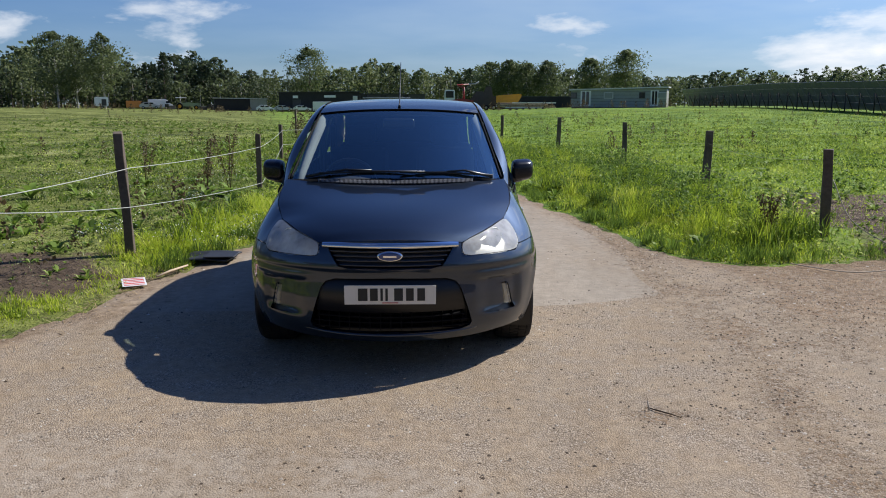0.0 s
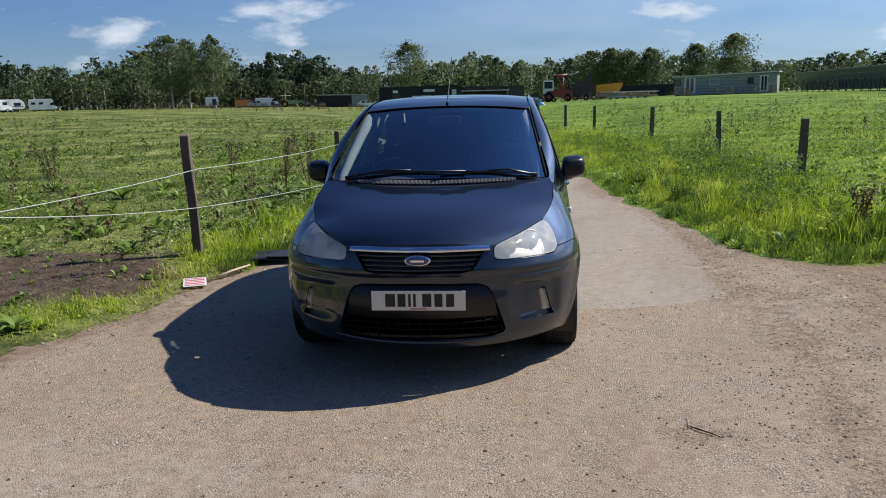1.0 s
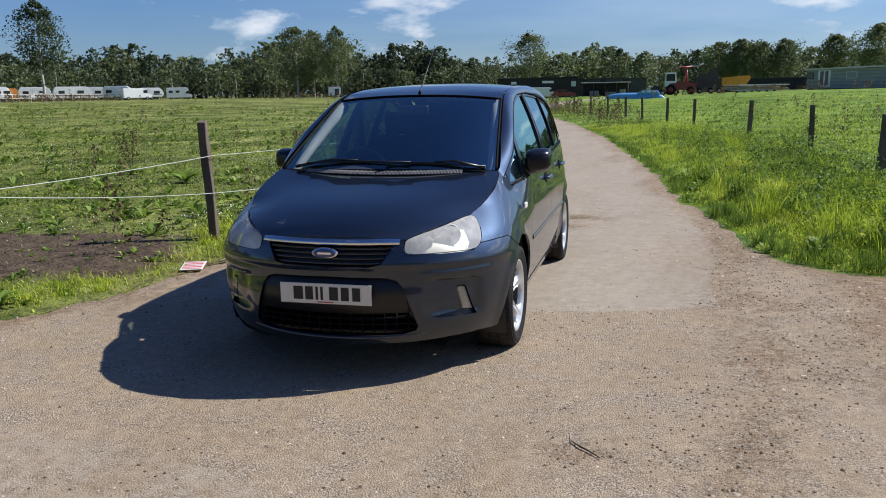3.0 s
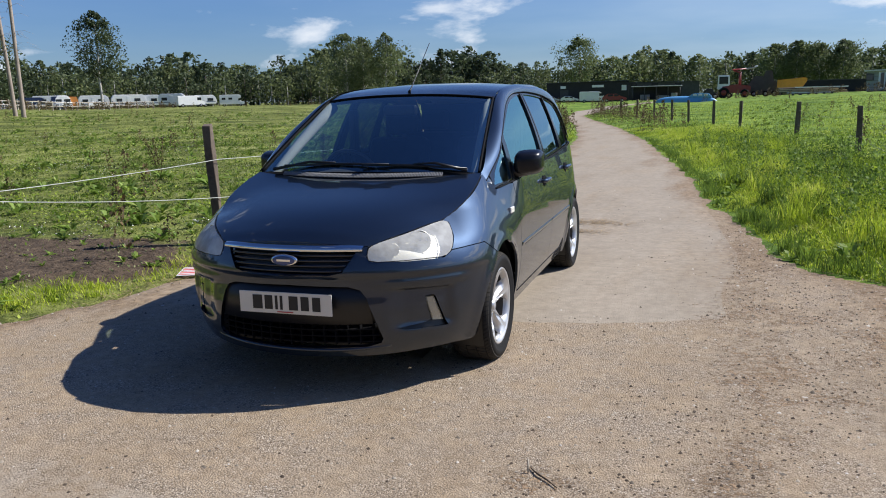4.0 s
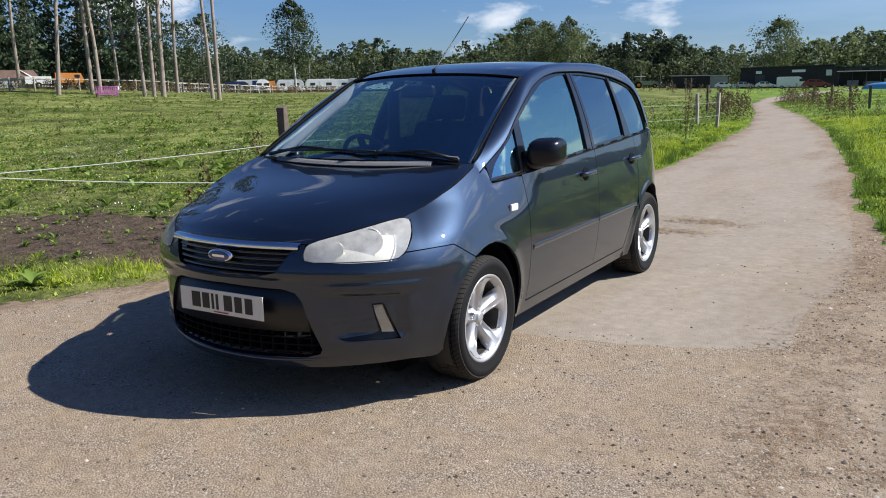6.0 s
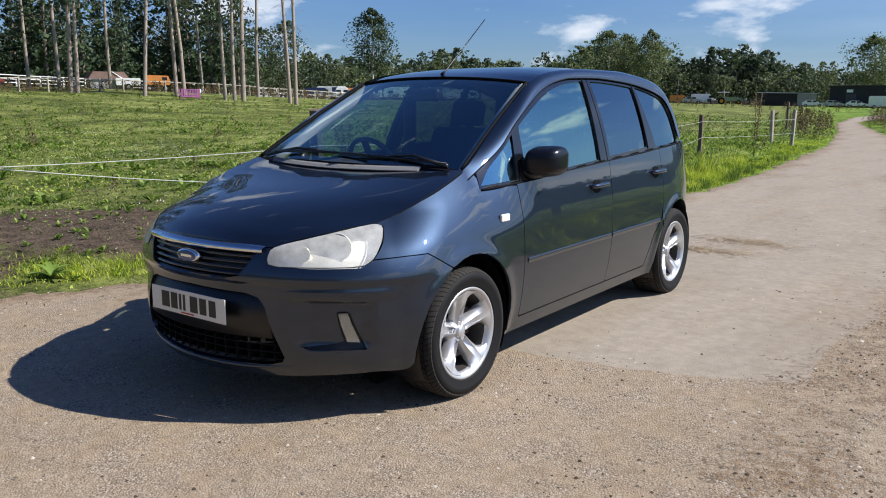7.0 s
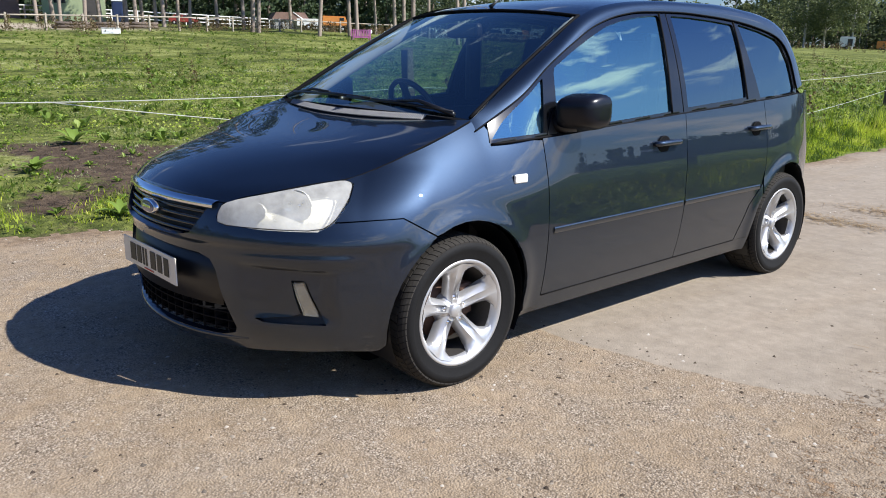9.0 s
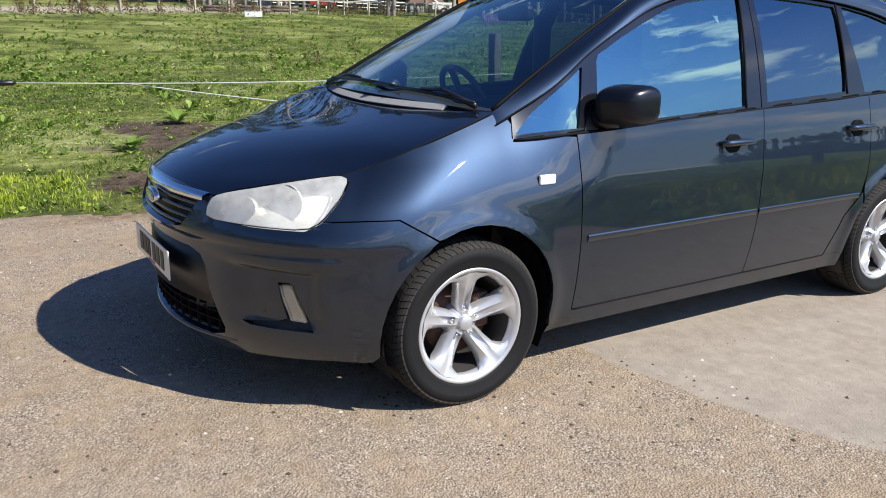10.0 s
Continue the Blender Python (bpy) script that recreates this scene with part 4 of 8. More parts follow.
for i, (a, b) in enumerate(zip(A, B)):
    bulge = Vector((0.75, 0, 0.5)) * (0.36 * (b - a).length * float(sstep(0, 9, i)))
    for k in range(K):
        t = k / (K - 1)
        vs.append(a.lerp(b, t) + bulge * (4 * t * (1 - t)) * 0.36 + Vector((0.008, 0, 0.003)))
for i in range(n - 1):
    for k in range(K - 1):
        q = i * K + k
        fs.append((q, q + 1, q + K + 1, q + K))
rail_data = (vs, [f[::-1] for f in fs], len(vs))
rails = pair("roof_rail", rail_data, PAINT)
for o in (1, -1):
    out = Vector((o * 0.008, 0, 0.002))
    part("rail_seal", tube("rail_seal", [Vector((o * p.x, p.y, p.z)) + out for p in A], 0.0035), COWL, CAR)
    belt = [cabin(v, WB(v) + 0.001) for v in np.linspace(0.21, 2.83, 60)]
    part("waist_seal", tube("waist_seal", [Vector((o * (p.x + 0.006), p.y, p.z)) for p in belt], 0.0055), COWL, CAR)
    for lo, hi in (((1.439, 1.045), (1.535, 1.525)), ((1.541, 1.045), (1.592, 1.525)), ((2.18, 1.085), (2.222, 1.50))):
        pts = [cabin(lo[0] + (hi[0] - lo[0]) * (k / 9) ** 1.25, lo[1] + (hi[1] - lo[1]) * k / 9) for k in range(10)]
        part("pillar_seal", tube("pillar_seal", [Vector((o * p.x, p.y, p.z)) for p in pts], 0.006 if lo[0] != 1.541 else 0.0025), COWL, CAR)

# roof skin
RC = path3([(0, 0.915, 1.536), (0, 1.10, 1.572), (0, 1.4, 1.607), (0, 1.8, 1.622), (0, 2.3, 1.612), (0, 2.75, 1.567), (0, 3.0, 1.49)], 40)
RE2 = path3([Vector(p) for p in T2[4:12]], 40)
vs, fs = [], []
M = 25
for c, e in zip(RC, RE2):
    for k in range(M):
        a = -1 + 2 * k / (M - 1)
        q = abs(a)
        vs.append((e.x * a * 0.995, c.y + (e.y - c.y) * q * q, c.z + (e.z - c.z) * q ** 2.6 - 0.003))
for i in range(39):
    for k in range(M - 1):
        q = i * M + k
        fs.append((q, q + M, q + M + 1, q + 1))
part("roof", pyd("roof", vs, [f[::-1] for f in fs]), PAINT, CAR)
# tailgate and rear bumper, closing the back
vs, fs = [], []
back = [(3.00, 1.485, 0.61), (3.14, 1.28, 0.63), (3.24, 1.10, 0.66), (3.36, 1.02, 0.68), (3.40, 0.80, 0.68), (3.42, 0.60, 0.69), (3.41, 0.40, 0.68), (3.36, 0.24, 0.66)]
for v, w, u in back:
    for k in range(13):
        a = -1 + k / 6
        vs.append((u * a, v + 0.03 - 0.12 * a * a, w))
for i in range(len(back) - 1):
    for k in range(12):
        q = i * 13 + k
        fs.append((q, q + 1, q + 14, q + 13))
part("tailgate", pyd("tailgate", vs, fs), PAINT, CAR)

# windscreen between the pillars
B2 = [Vector(T2[1]) * (1 - t) ** 2 + Vector((0.676, 0.575, 1.314)) * (2 * t * (1 - t)) + Vector(T2[4]) * t * t for t in [i / 23 for i in range(24)]]
WC = [Vector((0, 0.02, 1.086)) * (1 - t) ** 2 + Vector((0, 0.44, 1.340)) * (2 * t * (1 - t)) + Vector((0, 0.908, 1.530)) * t * t for t in [i / 23 for i in range(24)]]
vs, fs = [], []
for c, e in zip(WC, B2):
    for k in range(M):
        a = -1 + 2 * k / (M - 1)
        q = abs(a)
        vs.append(((e.x - 0.012) * a, c.y + (e.y - c.y) * q ** 2.3, c.z + (e.z - 0.004 - c.z) * q ** 2.3))
for i in range(23):
    for k in range(M - 1):
        q = i * M + k
        fs.append((q, q + 1, q + M + 1, q + M))
ws = part("windscreen", pyd("windscreen", vs, fs), SCREEN_GLASS, CAR, "raked windscreen reflecting blue sky")
ws.visible_shadow = False
top_pts = [Vector(v) for v in vs[-M:]]
part("screen_seal", tube("screen_seal", [v + Vector((0, -0.002, 0.004)) for v in top_pts], 0.006), COWL, CAR)
part("tinted_band", pyd("tinted_band", [Vector(v) + Vector((0, 0.004, -0.006)) for v in vs[-2 * M:]], [f for f in fs if max(f) < 2 * M]), BLACK_GLOSS, CAR)
for o in (1, -1):
    part("screen_edge_band", tube("screen_edge_band", [(o * (e.x - 0.012), e.y, e.z + 0.001) for e in B2], 0.008), COWL, CAR)

VENT = simple("grey_vent_slats", (0.24, 0.24, 0.245), 0.6)
# cowl with its slotted vent
vs, fs = [], []
cb = [hood_smooth(-1 + 2 * k / 32, 1.0) for k in range(33)]
cf = [Vector(((B2[0].x - 0.012) * a, 0.02 + (B2[0].y - 0.02) * abs(a) ** 2.3, 1.086 + (B2[0].z - 1.09) * abs(a) ** 2.3)) for a in [-1 + 2 * k / 32 for k in range(33)]]
for k in range(33):
    vs += [cb[k] + Vector((0, -0.004, -0.007)), cf[k] + Vector((0, 0.02, -0.004))]
    if k:
        fs.append((2 * k - 2, 2 * k, 2 * k + 1, 2 * k - 1))
cowl = part("cowl", pyd("cowl", vs, fs), COWL, CAR)
bm = bmesh.new()
for k in range(120):
    x = -0.52 + 1.04 * k / 119
    q = abs(x) / 0.725
    y = 0.004 + 0.165 * q ** 2.2
    m = Matrix.Translation((x, y + 0.008, 1.060 + 0.010 * q)) @ Matrix.Rotation(radians(42), 4, "X") @ Matrix.Diagonal((0.0035, 0.030, 0.012, 1))
    bmesh.ops.create_cube(bm, size=1, matrix=m)
part("cowl_vent", bm_mesh("cowl_vent", bm), VENT, cowl)["kind"] = "stuff"


def wiper(p0, p1, arm0):
    w = part("wiper", tube("wiper", [p0, Vector(p0).lerp(Vector(p1), 0.5) + Vector((0, 0, 0.006)), p1], [0.007, 0.009, 0.005]), BLACK_TRIM, CAR)
    mid = Vector(p0).lerp(Vector(p1), 0.5)
    part("wiper_arm", tube("wiper_arm", [arm0, Vector(arm0).lerp(mid, 0.6) + Vector((0, 0, 0.03)), mid + Vector((0, 0, 0.014))], [0.012, 0.008, 0.006]), BLACK_TRIM, w)


wiper((-0.52, 0.10, 1.115), (0.20, 0.055, 1.128), (-0.61, 0.12, 1.09))
wiper((0.03, 0.045, 1.125), (0.66, 0.135, 1.098), (0.66, 0.14, 1.085))

# grille, intake, lamps
grille = sheet("grille", panel(GRILLE, skin, step=NOSE_STEP, rim=0, off=-0.05), BLACK_TRIM, both=True, label="black slatted upper grille")
for k, w in enumerate((0.672, 0.697, 0.722, 0.747)):
    wid = 0.285 + 0.085 * (w - 0.66) / 0.10
    pts = [skin(a_u(abs(x), w), w) for x in np.linspace(-wid, wid, 25)]
    pts = [Vector((x, p.y + 0.018, w)) for x, p in zip(np.linspace(-wid, wid, 25), pts)]
    part("grille_slat", tube("grille_slat", pts, 0.0075), BLACK_GLOSS, grille)
xs = np.linspace(-0.392, 0.392, 41)
vs, fs = [], []
for x in xs:
    q = abs(x) / 0.392
    for dw, dv in ((0.768, 0.010), (0.770, -0.010), (0.786, -0.015), (0.803 - 0.010 * q ** 3, -0.004), (0.805 - 0.010 * q ** 3, 0.02)):
        p = skin(a_u(abs(x), dw), dw)
        vs.append((x, p.y + dv, dw))
for i in range(40):
    for k in range(4):
        q = i * 5 + k
        fs.append((q, q + 5, q + 6, q + 1))
part("chrome_bar", pyd("chrome_bar", vs, fs), CHROME, CAR, "bright chrome strip over the grille")


def oval(name, cu, cw, ru, rw, dv, depth, seg=36):
    vs, fs = [], []
    for r, d in ((1.0, 0.006), (1.0, -depth * 0.6), (0.90, -depth), (0.0, -depth - 0.001)):
        for i in range(seg):
            a = 2 * math.pi * i / seg
            vs.append((cu + ru * r * math.cos(a), dv + d, cw + rw * r * math.sin(a)))
    for j in range(3):
        for i in range(seg):
            a, b = j * seg + i, j * seg + (i + 1) % seg
            fs.append((a, b, b + seg, a + seg))
    return pyd(name, vs, fs)


badge = part("badge", oval("badge", 0, 0.727, 0.074, 0.030, -0.893, 0.012), CHROME, CAR, "oval chrome-rimmed maker's badge")
part("badge_face", oval("badge_face", 0, 0.727, 0.063, 0.023, -0.9055, 0.0015), BADGE, badge)
part("badge_emblem", boxes("badge_emblem", [((0, -0.9085, 0.727), (0.075, 0.002, 0.012))], 0.0008, 1), CHROME, badge)

intake = sheet("lower_intake", panel(INTAKE, skin, step=NOSE_STEP, rim=0, off=-0.07), BLACK_TRIM, both=True, label="black honeycomb lower air intake")
bm = bmesh.new()
for w in (0.300, 0.334, 0.368):
    wid = 0.452 - 0.5 * max(0, w - 0.31)
    xs = np.linspace(-wid, wid, 30)
    for x0, x1 in zip(xs, xs[1:]):
        p, q = skin(a_u(abs(x0), w), w), skin(a_u(abs(x1), w), w)
        m = Matrix.Translation(((x0 + x1) / 2, (p.y + q.y) / 2 + 0.045, w)) @ Matrix.Rotation(math.atan2(q.y - p.y, x1 - x0), 4, "Z") @ Matrix.Diagonal((0.034, 0.05, 0.005, 1))
        bmesh.ops.create_cube(bm, size=1, matrix=m)
for x in np.linspace(-0.42, 0.42, 15):
    p = skin(a_u(abs(x), 0.33), 0.33)
    bmesh.ops.create_cube(bm, size=1, matrix=Matrix.Translation((x, p.y + 0.045, 0.338)) @ Matrix.Diagonal((0.004, 0.05, 0.10, 1)))
lip_x = np.linspace(-0.50, 0.50, 41)
part("intake_lip", tube("intake_lip", [(x, skin(a_u(abs(x), 0.264), 0.264).y + 0.004, 0.258 + 0.02 * (abs(x) / 0.5) ** 3) for x in lip_x], 0.011, 8), PAINT, CAR)
part("intake_mesh", bm_mesh("intake_mesh", bm), COWL, intake)
vs, fs = [], []
for x in np.linspace(-0.40, 0.40, 33):
    for w, d in ((0.395, 0.012), (0.40, -0.004), (0.588, 0.002), (0.596, 0.02)):
        xx = x * (1.08 - 0.42 * (w - 0.39))
        p = skin(a_u(abs(xx), w), w)
        vs.append((xx, p.y + d + 0.012, w))
for i in range(32):
    for k in range(3):
        q = i * 4 + k
        fs.append((q, q + 4, q + 5, q + 1))
part("plate_plinth", pyd("plate_plinth", vs, fs), BLACK_TRIM, intake)
plate = part("number_plate", boxes("number_plate", [((0, -0.914, 0.509), (0.520, 0.006, 0.111))], 0.0025, 2), PLATE, CAR, "white front number plate with plain dark bars")
bars = [(-0.155, 0.054), (-0.092, 0.044), (-0.048, 0.014), (-0.020, 0.014), (0.048, 0.050), (0.112, 0.044), (0.176, 0.044)]
for x, w in bars:
    part("plate_bar", boxes("plate_bar", [((x, -0.9185, 0.511), (w, 0.002, 0.072))], 0), INK, plate)
part("plate_strip", boxes("plate_strip", [((0, -0.9185, 0.463), (0.09, 0.002, 0.005))], 0), RED, plate)

for o in (1, -1):
    lamp = sheet("headlamp", panel(HL, skin, step=(0.008, 0.007), rim=0.0, off=0.003), LENS, CAR, "large hazed headlamp with a yellowed clear lens", mirror=o < 0)
    lamp.visible_shadow = False
    house = panel([(a, w) for a, w in HL], skin, step=(0.02, 0.012), rim=0, off=-0.075)
    sheet("reflector", house, LAMP_IN, lamp, "bright silver lamp housing", mirror=o < 0)
    edgep = [skin(a, w) for a, w in HL]
    ring = [Vector((o * p.x, p.y, p.z)) for p in edgep]
    part("lamp_surround", tube("lamp_surround", ring + ring[:1], 0.0032), BLACK_TRIM, lamp)
    for cu, cw, r, cv in ((0.503, 0.757, 0.033, -0.690), (0.612, 0.785, 0.058, -0.585)):
        bowl = lathe("lamp_bowl", [(r, 0.0), (r * 0.96, 0.006), (r * 0.8, 0.022), (r * 0.35, 0.036), (0.004, 0.038)], 28)
        part("lamp_bowl", bowl, LAMP_IN, lamp, "", Matrix.Translation((o * cu, cv, cw)) @ Matrix.Rotation(radians(90 + o * 30), 4, "Z"))
        rim_pts = [Vector((o * cu, cv, cw)) + Matrix.Rotation(radians(o * 30), 3, "Z") @ Vector((r * math.cos(k * math.pi / 14), 0, r * math.sin(k * math.pi / 14))) for k in range(29)]
        part("bowl_ring", tube("bowl_ring", rim_pts, 0.0022, 6), LAMP_IN, lamp)
        part("bulb", lathe("bulb", [(0.001, -0.012), (0.006, -0.010), (0.008, 0.0), (0.008, 0.03)], 14), CHROME, lamp, "", Matrix.Translation((o * (cu - 0.004), cv + 0.012, cw)) @ Matrix.Rotation(radians(90 + o * 30), 4, "Z"))
    pocket = sheet("fog_pocket", panel(FOG, bumper_skin, step=(0.012, 0.0095), rim=0, off=-0.024), BLACK_TRIM, CAR, mirror=o < 0)
    FL = [(a_u(0.697, 0.386), 0.386), (a_u(0.735, 0.382), 0.382), (a_u(0.704, 0.512), 0.512), (a_u(0.674, 0.510), 0.510)]
    fog = sheet("fog_lamp", panel(FL, bumper_skin, step=(0.008, 0.011), rim=0.02, off=0.002), FOG_LENS, CAR, "upright clear fog lamp", mirror=o < 0)
    sheet("fog_reflector", panel(FL, bumper_skin, step=(0.01, 0.011), rim=0, off=-0.016), FOG_IN, fog, mirror=o < 0)
    for uu in (0.55, 0.80):
        c = skin(a_u(uu, 0.60), 0.60)
        part("parking_sensor", lathe("parking_sensor", [(0.011, 0.004), (0.010, -0.003), (0.001, -0.004)], 16), BLACK_GLOSS, CAR, "", Matrix.Translation((o * c.x, c.y, c.z)) @ Matrix.Rotation(radians(90 + o * uu * 55), 4, "Z"))

# wheels
PROF = [(0.214, -0.085), (0.222, -0.097), (0.228, -0.103), (0.230, -0.103), (0.245, -0.1095), (0.262, -0.1115), (0.264, -0.1125), (0.282, -0.1105), (0.284, -0.109), (0.297, -0.103), (0.305, -0.090), (0.309, -0.07), (0.3095, 0.0)]
PROF += [(r, -h) for r, h in PROF[-2::-1]]
TYRE = lathe("tyre", [(r, h * 1.07) for r, h in PROF], 72)
CROWN = curve([(0.0, 0.3162), (0.05, 0.3160), (0.075, 0.3146), (0.095, 0.3095), (0.112, 0.2985), (0.122, 0.2850)])
TREADS = []
for x0, x1, n_, skew in ((-0.113, -0.083, 76, 0.022), (-0.077, -0.031, 64, -0.016), (-0.025, 0.025, 48, 0.02), (0.031, 0.077, 64, -0.016), (0.083, 0.113, 76, 0.022)):
    vs, fs = [], []
    for i in range(n_):
        a0, a1 = 2 * math.pi * i / n_, 2 * math.pi * (i + 0.86) / n_
        b_ = len(vs)
        for k in range(4):
            x = x0 + (x1 - x0) * k / 3
            sk = skew * (k / 3 - 0.5) * 2
            for aa in (a0 + sk, a1 + sk):
                for r in (CROWN(abs(x)), CROWN(abs(x)) - 0.009):
                    vs.append((x, r * math.sin(aa), r * math.cos(aa)))
        for k in range(3):
            q = b_ + 4 * k
            fs += [(q, q + 4, q + 6, q + 2), (q, q + 1, q + 5, q + 4), (q + 2, q + 6, q + 7, q + 3)]
        fs += [(b_, b_ + 2, b_ + 3, b_ + 1), (b_ + 12, b_ + 13, b_ + 15, b_ + 14)]
    TREADS.append(pyd("tread", vs, fs, False))
BARREL = lathe("rim", [(0.222, 0.094), (0.2245, 0.102), (0.220, 0.107), (0.212, 0.106), (0.203, 0.097), (0.194, 0.086), (0.192, 0.070)], 72)
INNER = lathe("barrel", [(0.192, 0.071), (0.187, 0.03), (0.186, -0.09)], 48)
# dark tone stands for brake dust and for the shade inside the barrel
DUST_AND_SHADE = simple("dusted_shaded_alloy", (0.050, 0.045, 0.040), 0.6, metal=0.3, vary=0.35, scale=20)
DUSTY = simple("dusty_tread_rubber", (0.034, 0.031, 0.027), 0.85, vary=0.4, scale=30, Specular_IOR_Level=0.2)


def spoke_mesh():
    """One star spoke: a slim waist, a broad foot on the rim, and a bolt pocket near the hub."""
    rows = [(0.030, 0.023, 0.058, 0.0), (0.045, 0.028, 0.060, 0.0), (0.050, 0.029, 0.061, 0.016), (0.065, 0.031, 0.063, 0.018), (0.085, 0.033, 0.067, 0.015), (0.105, 0.034, 0.071, 0.010),
            (0.125, 0.037, 0.077, 0.004), (0.145, 0.040, 0.083, 0.0), (0.165, 0.046, 0.089, 0.0), (0.180, 0.055, 0.094, 0.0), (0.192, 0.070, 0.098, 0.0), (0.205, 0.098, 0.102, 0.0)]
    vs, fs = [], []
    for r, h, x, g in rows:
        pocket = min(0.013, h * 0.42)
        for y, d in ((-h, -0.052), (-h, -0.020), (-h * 0.80, -0.010), (-pocket - 0.003, 0.001), (-pocket, -g), (0, -g * 1.05 - 0.001), (pocket, -g), (pocket + 0.003, 0.001), (h * 0.80, -0.010), (h, -0.020), (h, -0.052)):
            edge_ = 1 - float(sstep(0.165, 0.2, r))
            vs.append((x + (d if abs(y) <= pocket + 0.004 else d * (0.35 + 0.65 * edge_)), y, math.sqrt(max(0.0, r * r - y * y)) if r > 0.17 else r))
    m = 11
    for i in range(len(rows) - 1):
        for k in range(m - 1):
            q = i * m + k
            fs.append((q, q + 1, q + m + 1, q + m))
    me = pyd("spoke", vs, fs)
    me.set_sharp_from_angle(angle=radians(38))
    return me


SPOKE = spoke_mesh()
HUB = lathe("hub_cap", [(0.001, 0.072), (0.024, 0.071), (0.028, 0.067), (0.029, 0.058), (0.044, 0.052), (0.066, 0.036), (0.070, 0.0)], 40)
BOLT = lathe("wheel_bolt", [(0.001, 0.058), (0.007, 0.058), (0.009, 0.054), (0.009, 0.03)], 6)
DISC = lathe("brake_disc", [(0.02, 0.0), (0.138, 0.0), (0.138, -0.022), (0.02, -0.022)], 40)
for o in (1, -1):
    for wv, turn in ((0.0, 3.0), (2.64, 0.0)):
        spin = 1 if wv == 0 else 3
        wheel = new("wheel")
        wheel.parent = CAR
        flipm = Matrix.Rotation(math.pi if o < 0 else 0, 4, "Z")
        wheel.matrix_basis = Matrix.Translation((o * 0.784, wv - 0.004, WHEEL_R)) @ Matrix.Rotation(radians(-0.5 if wv == 0 else 0), 4, "Z") @ flipm @ Matrix.Rotation(radians(spin), 4, "X")
        wheel["label"] = "silver five-spoke alloy wheel with a black tyre"
        tyre = part("tyre", TYRE, RUBBER, wheel)
        for tread in TREADS:
            part("tread", tread, DUSTY, wheel)["kind"] = "stuff"
        part("rim", BARREL, ALLOY, wheel)
        part("barrel", INNER, DUST_AND_SHADE, wheel)
        part("hub_cap", HUB, ALLOY, wheel)
        part("brake_disc", DISC, RUST, wheel)
        part("caliper", boxes("caliper", [((-0.01, 0.10, 0.02), (0.06, 0.07, 0.14))], 0.012, 2), RUST, wheel)
        for k in range(5):
            part("spoke", SPOKE, ALLOY, wheel, "", Matrix.Rotation(2 * math.pi * k / 5, 4, "X"))
            part("wheel_bolt", BOLT, CHROME, wheel, "", Matrix.Rotation(2 * math.pi * k / 5, 4, "X") @ Matrix.Translation((0, 0, 0.056)))
        # liner of the arch
        vs, fs = [], []
        for i in range(25):
            a = radians(-28 + 236 * i / 24)
            for x in (0.45, 0.875):
                vs.append((o * x, wv + 0.362 * math.cos(a), 0.335 + 0.362 * math.sin(a)))
        for i in range(24):
            fs.append((2 * i, 2 * i + 1, 2 * i + 3, 2 * i + 2))
        part("arch_liner", pyd("arch_liner", vs, fs), BLACK_TRIM, CAR)
        vs = [(o * 0.45, wv, 0.335)] + [(o * 0.45, wv + 0.362 * math.cos(radians(15 * i)), 0.335 + 0.362 * math.sin(radians(15 * i))) for i in range(24)]
        part("arch_inner", pyd("arch_inner", vs, [(0, i + 1, (i + 1) % 24 + 1) for i in range(24)]), BLACK_TRIM, CAR)

